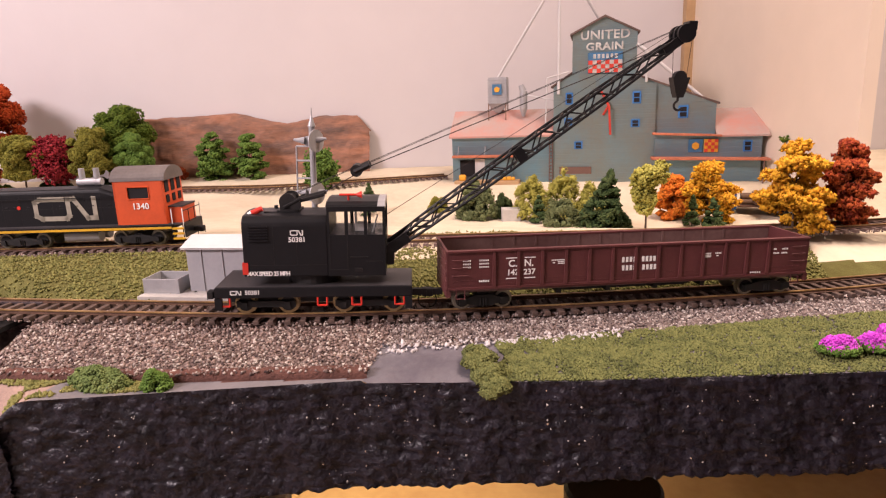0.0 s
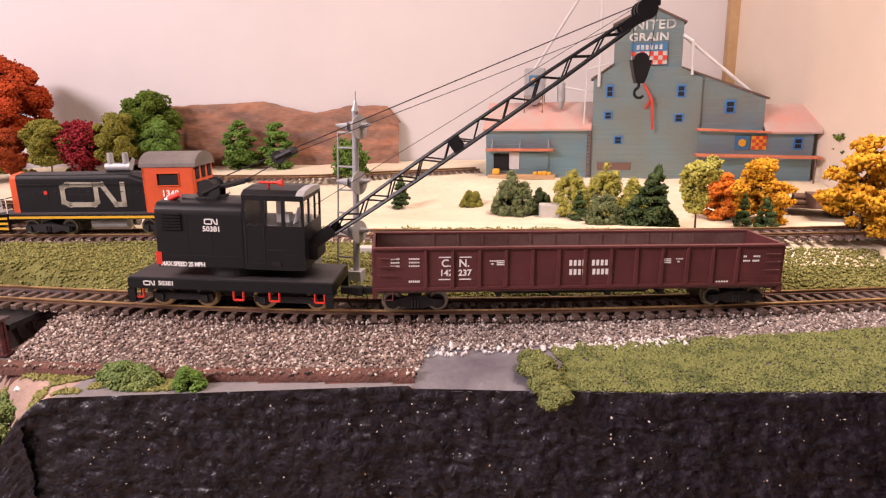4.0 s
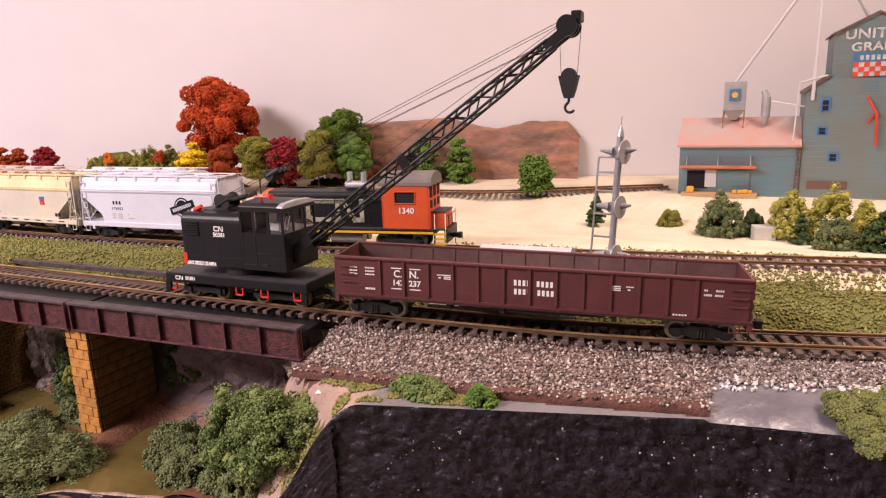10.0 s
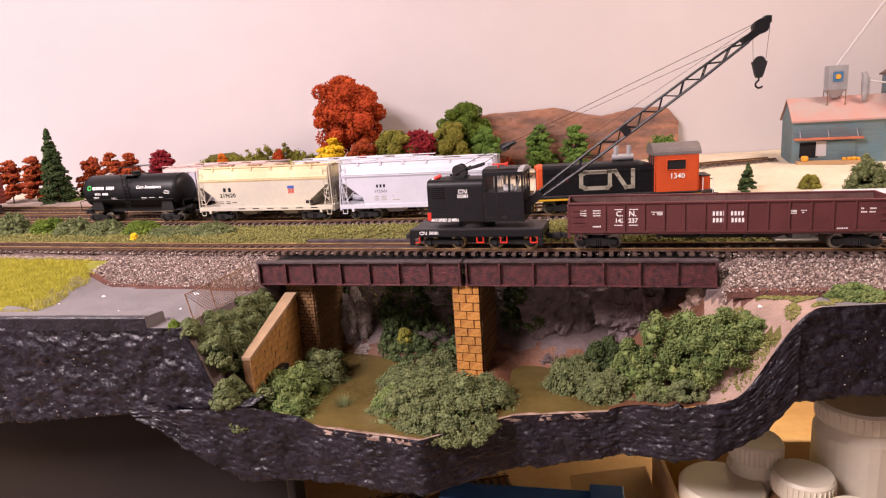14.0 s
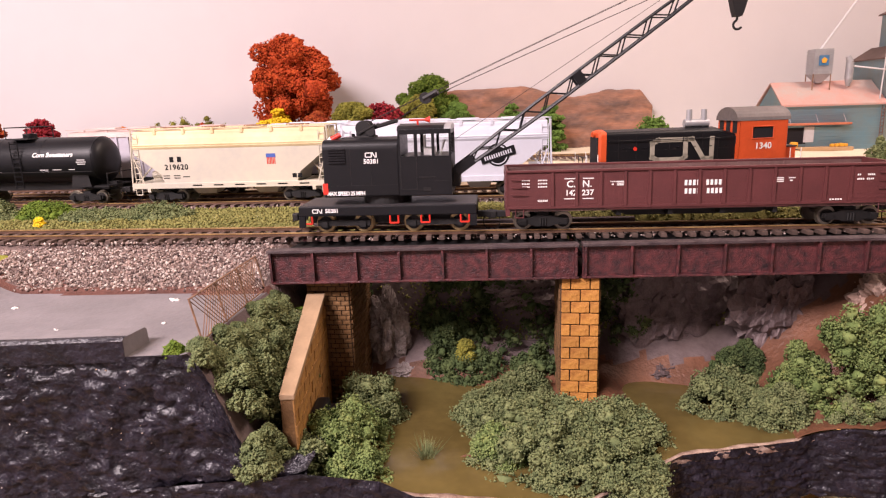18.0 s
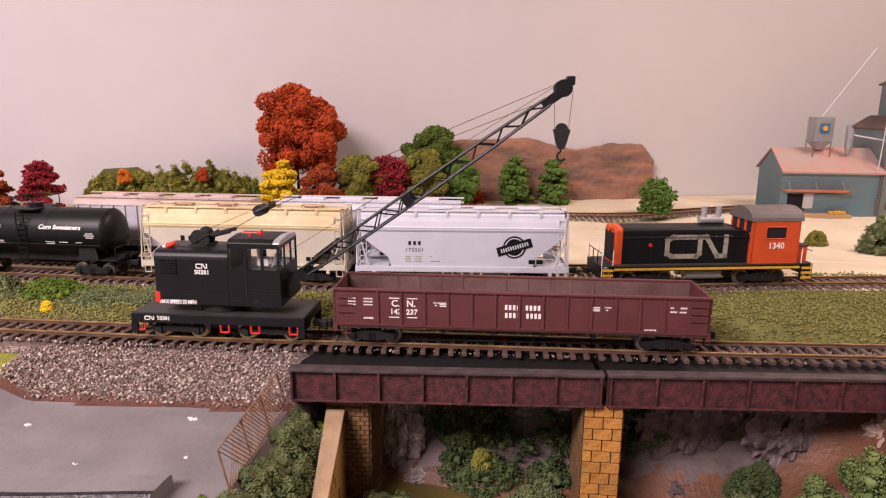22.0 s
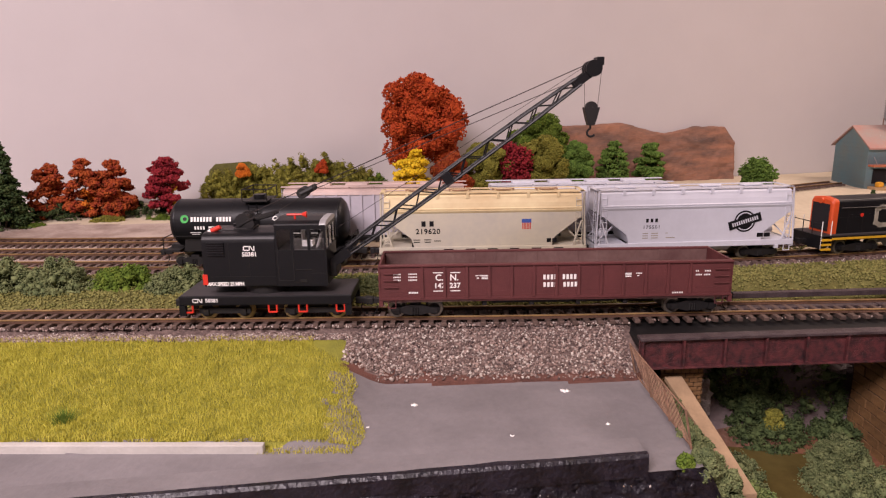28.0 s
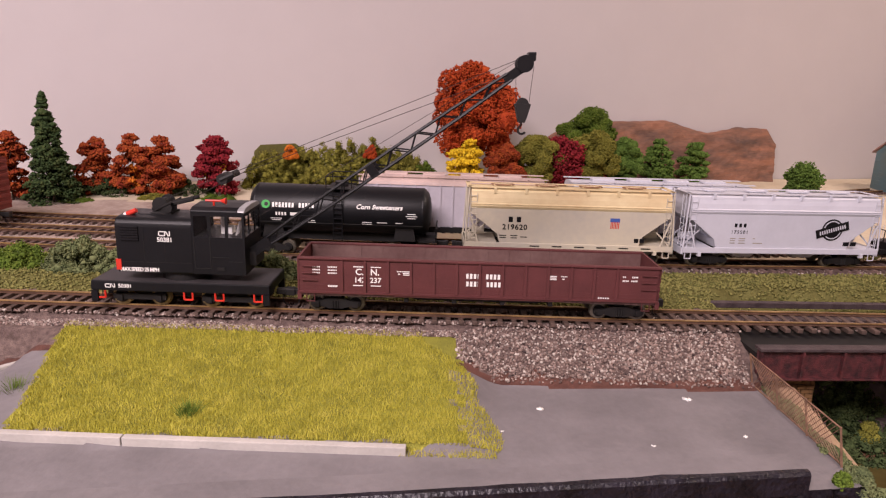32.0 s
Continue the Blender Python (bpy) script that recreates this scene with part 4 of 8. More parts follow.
    part("ratchet_arm", rods([((-.0130, -.0064, .0560), (-.0040, -.0064, .0606)), ((-.0130, .0064, .0560), (-.0040, .0064, .0606))], .0007, 6), M["black_dull"], wn)
    part("strut", rods([((-.0090, s * .004, .0580), (.0070, s * .004, .0622)) for s in (-1, 1)], .0011, 6), M["black_dull"], wn)
    # lattice boom
    A, T = Vector((.0350, 0, .0310)), Vector((.1832, 0, .1370))
    d = (T - A).normalized()
    up = Vector((-d.z, 0, d.x))
    L = (T - A).length
    def at(u, v, y):
        p = A + d * u + up * v
        return (p.x, y, p.z)
    def depth(u):
        return float(np.interp(u, [0, .02, .05, .13, .165, L], [.0014, .0024, .0034, .0034, .0022, .0018]))
    def half(u):
        return float(np.interp(u, [0, .03, .15, L], [.0072, .0068, .0052, .0040]))
    boom = part("boom_foot", rods([(at(.004, 0, -.0074), at(.004, 0, .0074))], .0016, 10), bk, c, "black lattice boom")
    for s in (-1, 1):
        for q in (-1, 1):
            us = (.006, .03, .06, .10, .14, .175)
            part("chord", tube([at(u, s * depth(u), q * half(u)) for u in us], .00075), bk, boom)
    n = 20
    us = [.014 + (.173 - .014) * i / n for i in range(n + 1)]
    for q in (-1, 1):
        pairs = []
        for i in range(n):
            s = 1 if i % 2 else -1
            pairs.append((at(us[i], s * depth(us[i]), q * half(us[i])), at(us[i + 1], -s * depth(us[i + 1]), q * half(us[i + 1]))))
        for a, b in pairs:
            part("lacing_bar", rods([(a, b)], .00042, 5), bk, boom)
    for s in (-1, 1):
        pairs = []
        for i in range(n):
            q = 1 if i % 2 else -1
            pairs.append((at(us[i], s * depth(us[i]), q * half(us[i])), at(us[i + 1], s * depth(us[i + 1]), -q * half(us[i + 1]))))
        for a, b in pairs:
            part("lacing_bar", rods([(a, b)], .00038, 5), bk, boom)
    def cheek(u0, u1, v, y):
        pts = [at(u0, -v, 0), at(u1, -v, 0), at(u1, v, 0), at(u0, v, 0)]
        return prism([(p[0], p[2]) for p in pts], y - .0005, y + .0005)
    for q in (-1, 1):
        part("foot_plate", cheek(-.002, .017, .0028, q * .0074), bk, boom)
        part("splice_plate", cheek(.0840, .0890, .0038, q * .0062), bk, boom)
        part("head_plate", cheek(.172, L + .0030, .0022, q * .0042), bk, boom)
    part("head_cap", B((.1862, -.0042, .1410, .1904, .0042, .1455), bevel=.0005), bk, boom)
    part("foot_bracket", B((.0350, -.0080, .0262, .0415, .0080, .0345), bevel=.0006), M["black_dull"], c)
    for q in (-.0052, 0, .0052):
        part("sheave", rod(bmesh.new(), (.1847, q - .0010, .1395), (.1847, q + .0010, .1395), .0044, None, 24), bk, boom)
    # rigging
    bl = part("spreader_block", rods([((.0225, y, .0732), (.0300, y, .0768)) for y in (-.004, 0, .004)], .0017, 8), M["black_dull"], c)
    part("block_sheave", rod(bmesh.new(), (.0235, -.0052, .0738), (.0235, .0052, .0738), .0030, None, 18), M["black_dull"], bl)
    tx, tz = .1824, .1420
    part("boom_cable", rods([((-.0100, y, .0612), (.0235, y, .0755)) for y in (-.0035, .0035)] + [((.0060, y, .0622), (.0240, y, .0722)) for y in (-.0015, .0015)], .00015, 5), M["cable"], c)
    part("boom_cable", rods([((.0290, y, .0772), (tx, y * .8, tz)) for y in (-.0040, .0040)] + [((.0290, y, .0752), (tx - .01, y * .8, tz - .010)) for y in (-.0015, .0015)], .00015, 5), M["cable"], c)
    part("hoist_cable", rods([((.0370, .002, .0500), (.1807, .001, .1405))], .00014, 5), M["cable"], c)
    hz = .1190
    part("hook_cable", rods([((.1805, .0, .1375), (.1815, 0, hz)), ((.1900, .0, .1385), (.1885, 0, hz))], .00014, 5), M["cable"], c)
    hb = part("hook_block", loft([[(.1850 + a * k, b * .0030, z) for a, b in ((-1, -1), (1, -1), (1, 1), (-1, 1))] for k, z in ((.0016, hz - .0098), (.0026, hz - .0070), (.0042, hz - .0006), (.0042, hz))]), M["black_dull"], c)
    part("block_sheave", rod(bmesh.new(), (.1850, -.0018, hz), (.1850, .0018, hz), .0032, None, 18), M["black_dull"], hb)
    pts = [(.1850, 0, hz - .0098), (.1850, 0, hz - .0116)] + [(.1855 + .0022 * math.sin(a), 0, hz - .0138 + .0022 * math.cos(a)) for a in [-.4 - .42 * i for i in range(10)]]
    part("hook", rods(list(zip(pts, pts[1:])), .00062, 6), M["black_dull"], hb)
    # lettering
    t, yf = M["white"], -w - .00018
    worm(c, side(-.0055, .0449, yf), .0060, .0022, .00055, t)
    words("50381", .0034, t, c, side(-.0055, .0414, yf), bold=.00008)
    words("MAX SPEED 25 MPH", .0030, t, c, side(-.0202, .0243, yf), bold=.00010, spacing=.88, wide=.90)
    worm(c, side(-.0366, .0151, -.01722), .0052, .0018, .0005, t)
    words("50381", .0030, t, c, side(-.0285, .0151, -.01722), bold=.00006)
    settle(c)
    return c


CRANE_BEHIND = .1655
gondola = make_gondola()
crane = make_crane()


# ---- parked train on the yard tracks ----
YARD = Line([(x, BACK.y(x) + .045) for x in (-1.4, -.9, -.7, -.5, -.3, -.1, .06)])
YARD_FAR = Line([(-1.4, .27), (-.9, .25), (-.7, .238), (-.5, .235), (-.3, .25), (-.1, .275), (.02, .30)])
FAR_LOOP = Line([(-.25, .452), (-.15, .455), (0, .462), (.10, .475), (.17, .512), (.235, .545), (.29, .572)])
track(YARD, -1.0, .05, RAIL_B, "second yard track with brown rails behind the parked train", material="tie_grey", ties=False)
track(FAR_LOOP, -.20, .30, .0068, "distant pale track curving past the rock face", material="tie_grey", ties=False)
track(YARD_FAR, -1.0, .0, RAIL_B, "third yard track with pale brown rails along the tree line", material="tie_grey", ties=False)


def hopper(s, line, label, paint, roof, names, weathered=False):
    c = thing("covered_hopper", line.stand(s, RAIL_B, .05), label, "railcar", "covered hoppers")
    P, R = M[paint], M[roof]
    w = .0162
    body = part("body", prism([(-.0710, .0400), (-.0710, .0362), (-.0520, .0215), (-.0500, .0150), (.0500, .0150), (.0520, .0215), (.0710, .0362), (.0710, .0400)], -w, w), P, c)
    half = [(-.0163, .0398), (-.0170, .0412), (-.0170, .0418), (-.0166, .0420), (-.0170, .0424), (-.0170, .0430), (-.0164, .0436), (-.0156, .0470), (-.0146, .0500), (-.0143, .0516), (-.0136, .0524)]
    prof = half + [(0, .0532)] + [(-y, z) for y, z in half[::-1]]
    part("roof_skin", bar_x(prof, -.0712, .0712), R, c)
    part("running_board", B((-.0735, -.0125, .0538, .0735, -.0085, .0543), (-.0735, .0085, .0538, .0735, .0125, .0543), (-.0742, -.0125, .0538, -.0712, .0125, .0543), (.0712, -.0125, .0538, .0742, .0125, .0543)), R, c)
    for i in range(6):
        x = -.0545 + .0218 * i
        part("roof_bracket", prism([(x - .0011, .0502), (x + .0011, .0502), (x + .0008, .0540), (x - .0008, .0540)], -.0152, -.0136), R, c)
    for x in (-.048, -.016, .016, .048):
        ring = [(x + .0068 * math.cos(a) * 1.25, .0042 * math.sin(a)) for a in [math.pi / 8 + math.pi / 4 * i for i in range(8)]]
        h = part("hatch", tube([(*a, .0546) for a in ring + ring[:1]], .0006, 5), M["rust_mesh"] if weathered else R, c)
        part("hatch_lid", B((x - .0066, -.0032, .0536, x + .0066, .0032, .0548), bevel=.0004), R, h)
    for sgn in (-1, 1):
        y = sgn * (w + .0002)
        part("side_sill", B((-.0745, y - .0007, .0112, .0745, y + .0007, .0152), bevel=.0003), P, c)
        for e in (-1, 1):
            ladder(e * .0695, y, .0118, .0505, .0046, 9, P, c)
            part("end_post", rods([((e * .0745, y, .0150), (e * .0728, sgn * .0145, .0535)), ((e * .0655, y, .0150), (e * .0712, y, .0330))], .0006, 6), P, c)
            part("step", rods([((e * .0725, y, .0112), (e * .0725, y, .0068)), ((e * .0725, y, .0068), (e * .0680, y, .0068)), ((e * .0680, y, .0068), (e * .0680, y, .0112))], .0004, 5), P, c)
            part("jacking_pad", B((e * .062 - .0012, y - .0012, .0088, e * .062 + .0012, y + .0010, .0114)), P, c)
    for e in (-1, 1):
        part("end_platform", B((e * .0520, -.0140, .0140, e * .0748, .0140, .0150)), P, c)
        part("end_sill", B((e * .0735, -.0160, .0100, e * .0755, .0160, .0150)), P, c)
        part("centre_sill", B((min(e * .03, e * .0745), -.0030, .0085, max(e * .03, e * .0745), .0030, .0145)), M["black_dull"], c)
        for s2 in (-1, 1):
            part("end_brace", rods([((e * .0735, s2 * .0110, .0150), (e * .0600, s2 * .0110, .0280))], .0006, 5), P, c)
        ladder(e * .0742, -.0095, .0150, .0530, .0050, 8, P, c, along="y")
        part("brake_gear", rod(bmesh.new(), (e * .0600, .004, .0195), (e * .0690, .004, .0195), .0028, None, 12), P, c)
        part("bay_chute", loft([[(e * .0235 + a * p, b * q, z) for a, b in ((-1, -1), (1, -1), (1, 1), (-1, 1))] for p, q, z in ((.0070, .0060, .0060), (.0120, .0120, .0150))]), P, c)
        coupler(e * .0750, e, c)
        truck(e * .0520, c)
    yf = -w - .00012
    names(c, yf)
    return c


def names_round(c, yf):
    t = M["black"]
    blocks(3, .0021, .0030, .0013, t, c, side(-.0335, .0318, yf), "painted_initials")
    words("175501", .0036, t, c, side(-.0335, .0268, yf), spacing=1.25)
    bars([(-.0380, .0222, .0040, .0006), (-.0310, .0222, .0050, .0006), (-.0220, .0222, .0016, .0006), (-.0380, .0205, .0040, .0006), (-.0310, .0205, .0050, .0006), (-.0380, .0188, .0040, .0006), (-.0310, .0188, .0050, .0006), (-.0190, .0188, .0070, .0006)], M["cream"], c, pose(0, yf, 0, 90, 0, 0))
    e = part("emblem", rod(bmesh.new(), (.0365, yf, .0295), (.0365, yf - .0002, .0295), .0080, None, 28), t, c, "round dark emblem with a slanted band")
    part("emblem_ring", rod(bmesh.new(), (.0365, yf - .0002, .0295), (.0365, yf - .00028, .0295), .0068, None, 28), M["hopper_grey"], e)
    part("emblem_disc", rod(bmesh.new(), (.0365, yf - .00028, .0295), (.0365, yf - .00036, .0295), .0060, None, 28), t, e)
    band = bars([(0, 0, .0250, .0064)], t, e, pose(.0365, yf - .0004, .0295, 90, 0, 0) @ pose(0, 0, 0, 0, 0, 17), "band")
    blocks(12, .0011, .0030, .0006, M["hopper_grey"], e, pose(.0365, yf - .0006, .0295, 90, 0, 0) @ pose(0, 0, 0, 0, 0, 17), "band_marks")
    bars([(.0490, .0190, .0045, .0030), (.0545, .0190, .0045, .0030)], t, c, pose(0, yf, 0, 90, 0, 0))


def names_up(c, yf):
    t = M["black"]
    blocks(2, .0034, .0042, .0024, t, c, side(-.0400, .0322, yf), "painted_initials")
    words("219620", .0054, t, c, side(-.0398, .0265, yf), bold=.00012, spacing=1.12)
    bars([(-.0480, .0205, .0050, .0006), (-.0400, .0205, .0050, .0006), (-.0480, .0188, .0046, .0006), (-.0400, .0188, .0046, .0006), (-.0330, .0196, .0050, .0006)], t, c, pose(0, yf, 0, 90, 0, 0))
    M["blue"] = M.get("blue") or mat("emblem_blue", (0.06, 0.12, 0.42), 0.5)
    e = bars([(.0315, .0335, .0070, .0028)], M["blue"], c, pose(0, yf, 0, 90, 0, 0), "emblem")
    bars([(.0288 + .0011 * i, .0298, .0006, .0048) for i in range(6)], M["red"], e, pose(0, 0, .00002), "stripes")
    bars([(.0480, .0190, .0032, .0030), (.0520, .0190, .0032, .0030)], t, c, pose(0, yf, 0, 90, 0, 0))
    bars([(-.0250 + .016 * i, .0134, .0070, .0008) for i in range(6)], t, c, pose(0, yf - .0010, 0, 90, 0, 0))


hopper(-.0825, BACK, "clean pale grey covered hopper with a round black emblem", "hopper_grey", "hopper_grey", names_round)
hopper(-.2385, BACK, "weathered cream covered hopper with yellow stained roof", "hopper_cream", "hopper_roof", names_up, True)


def ribbed_hopper(s, roof, label, shift):
    """A straight-sided ribbed covered hopper."""
    c = thing("covered_hopper", YARD.stand(s, RAIL_B, .05), label, "railcar", "covered hoppers")
    P, R = M["hopper_lilac"], M[roof]
    part("body", prism([(-.070, .0480), (-.070, .0150), (.070, .0150), (.070, .0480)], -.0160, .0160, bevel=.0008), P, c)
    part("roof_skin", bar_x([(-.0168, .0475), (.0168, .0475), (.0160, .0500), (.012, .0520), (0, .0528), (-.012, .0520), (-.0160, .0500)], -.0712, .0712), R, c)
    part("running_board", B((-.0735, -.0140, .0535, .0735, -.0105, .0541), (-.0735, .0105, .0535, .0735, .0140, .0541)), R, c)
    for i in range(15):
        x = -.068 + .136 * i / 14
        part("rib", B((x - .0007, -.0172, .0150, x + .0007, -.0159, .0478)), P, c)
        if i % 2:
            part("board_post", B((x - .0004, -.0128, .0505, x + .0004, -.0118, .0537)), R, c)
    for x in (-.045, -.015, .015, .045):
        part("hatch", B((x - .0090, -.0050, .0528, x + .0090, .0050, .0550), bevel=.0008), R, c)
    L = M["maroon"]
    for x, a, b in ((.052, "O", "T"), (.0625, "N", "R"), (-.058, "C", "N"), (.0420, "C", "N")):
        words(a, .0058, L, c, side(x, .0385, -.0162), bold=.0002), words(b, .0058, L, c, side(x, .0318, -.0162), bold=.0002)
    bars([(x, .0175, .0042, .0014) for x in (-.055, -.040, .040, .0625)], M["red"], c, pose(0, -.0162, 0, 90, 0, 0))
    bars([(x, .0200, .0016, .0045) for x in (-.030, .034, .048)], M["yellow"], c, pose(0, -.0162, 0, 90, 0, 0))
    part("side_sill", B((-.0725, -.0168, .0108, .0725, -.0150, .0150), (-.0725, .0150, .0108, .0725, .0168, .0150)), M["black_dull"], c)
    for e in (-1, 1):
        ladder(e * .0725, -.0120, .0150, .0520, .0050, 8, P, c, along="y")
        coupler(e * .0735, e, c)
        truck(e * .0500, c)
    return c


ribbed_hopper(-.322, "pink_roof", "lilac grey ribbed hopper with dusty pink roof on the second track", 0)
ribbed_hopper(-.158, "hopper_grey", "lilac grey ribbed hopper with pale roof on the second track", 0)


def tank_car():
    c = thing("tank_car", BACK.stand(-.403, RAIL_B, .05), "satin black tank car with white and green lettering", "railcar")
    r, zc, L = .0172, .0325, .0600
    rings = []
    for x, k in ((-L - .0055, .30), (-L - .0050, .55), (-L - .0035, .80), (-L - .0010, .965), (-L + .001, 1.0), (L - .001, 1.0), (L + .0010, .965), (L + .0035, .80), (L + .0050, .55), (L + .0055, .30)):
        rings.append([(x, r * k * math.cos(a), zc + r * k * math.sin(a)) for a in [2 * math.pi * i / 40 for i in range(40)]])
    part("tank", loft(rings), M["black"], c, smooth=True)
    for x in (-.0595, -.0180, .0180, .0595):
        b = bmesh.new()
        rod(b, (x - .0005, 0, zc), (x + .0005, 0, zc), r * 1.008, None, 40)
        part("weld_band", b, M["black"], c)
    part("sill", B((-.0690, -.0035, .0100, .0690, .0035, .0160)), M["black_dull"], c)
    for e in (-1, 1):
        part("saddle", prism([(e * .047 - .008, .0130), (e * .047 + .008, .0130), (e * .047 + .006, .0240), (e * .047 - .006, .0240)], -.0135, .0135), M["black_dull"], c)
        part("end_platform", B((e * .058, -.0150, .0128, e * .0700, .0150, .0140)), M["black_dull"], c)
        part("end_rail", rods([((e * .0695, s * .0150, .0140), (e * .0695, s * .0150, .0230)) for s in (-1, 1)] + [((e * .0695, -.0150, .0230), (e * .0695, .0150, .0230))], .0004, 5), M["black_dull"], c)
        coupler(e * .0700, e, c)
        truck(e * .0485, c)
    part("handrail", rods([((-.060, s * .0178, .0250), (.060, s * .0178, .0250)) for s in (-1, 1)], .00035, 5), M["black_dull"], c)
    ladder(.0, -.0182, .0130, .0480, .0062, 10, M["black"], c, r=.00045)
    pl = part("top_platform", B((-.0090, -.0135, .0490, .0090, .0135, .0498)), M["black_dull"], c)
    pts = [(-.009, -.0135), (.009, -.0135), (.009, .0135), (-.009, .0135)]
    part("top_rail", rods([((*p, .0498), (*p, .0580)) for p in pts] + [((*a, .0580), (*b, .0580)) for a, b in zip(pts, pts[1:] + pts[:1])], .0004, 5), M["black_dull"], pl)
    part("dome", rod(bmesh.new(), (0, 0, .0485), (0, 0, .0530), .0048, None, 20), M["black"], c)
    t = M["white"]
    M["green"] = mat("emblem_green", (0.04, 0.42, 0.07), 0.5)
    def curved(x, z):
        dz = z - zc
        y = -math.sqrt(max(1e-9, r * r - dz * dz)) - .00025
        return pose(x, y, z, 90 - math.degrees(math.asin(dz / r)), 0, 0)
    em = part("emblem", rod(bmesh.new(), (0, 0, -.0002), (0, 0, .0002), .0030, None, 20), M["green"], c, "green round emblem")
    em.matrix_basis = curved(-.0512, .0375)
    dot = part("emblem_dot", rod(bmesh.new(), (.0004, 0, .0002), (.0004, 0, .0004), .0014, None, 14), M["black"], em)
    blocks(7, .0017, .0036, .0006, t, c, curved(-.0390, .0372), "painted_name")
    blocks(5, .0017, .0036, .0006, t, c, curved(-.0225, .0372), "painted_name")
    blocks(4, .0014, .0026, .0007, t, c, curved(-.0405, .0310), "painted_initials")
    bars([(0, 0, .0078, .0022)], t, c, curved(-.0300, .0310))
    words("Corn Sweeteners", .0046, t, c, curved(.0290, .0375), bold=.00012, shear=.25)
    for x, z, w in ((.052, .0335, .006), (.052, .0320, .008), (.052, .0305, .006), (.0205, .0265, .007), (.0205, .0250, .007), (.0310, .0265, .007), (-.020, .0265, .007), (-.020, .0250, .008), (-.044, .0275, .008), (-.044, .0262, .006), (.0430, .0265, .005)):
        bars([(0, 0, w, .0005)], t, c, curved(x, z))
    return c


tank_car()


def boxcar():
    c = thing("box_car", YARD.stand(-.765, RAIL_B, .05), "brick red boxcar with yellow end trim on the second yard track", "railcar")
    M["brick_red"] = mat("brick_red_paint", (0.24, 0.045, 0.035), 0.6, var=0.15, scale=40)
    part("body", B((-.075, -.0165, .0120, .075, .0165, .0540), bevel=.0008), M["brick_red"], c)
    part("roof_skin", bar_x([(-.0172, .0535), (.0172, .0535), (0, .0575)], -.0755, .0755), M["brick_red"], c)
    for i in range(7):
        z = .0160 + .0056 * i
        part("end_corrugation", bar_x([(-.0150, z), (.0150, z), (.0150, z + .0030), (-.0150, z + .0030)], .0748, .0764, bevel=.0005), M["brick_red"], c)
    for i in range(12):
        x = -.068 + .0124 * i
        part("side_post", B((x - .0006, -.0172, .0130, x + .0006, -.0164, .0530)), M["brick_red"], c)
    part("corner_trim", B((.0690, -.0170, .0480, .0764, -.0120, .0540)), M["yellow"], c)
    for e in (-1, 1):
        coupler(e * .0760, e, c)
        truck(e * .0540, c)


boxcar()


M["roof_grey"] = mat("grey_weathered_roof_paint", (0.15, 0.13, 0.12), 0.7, var=0.25, scale=60, other=(0.09, 0.075, 0.07))
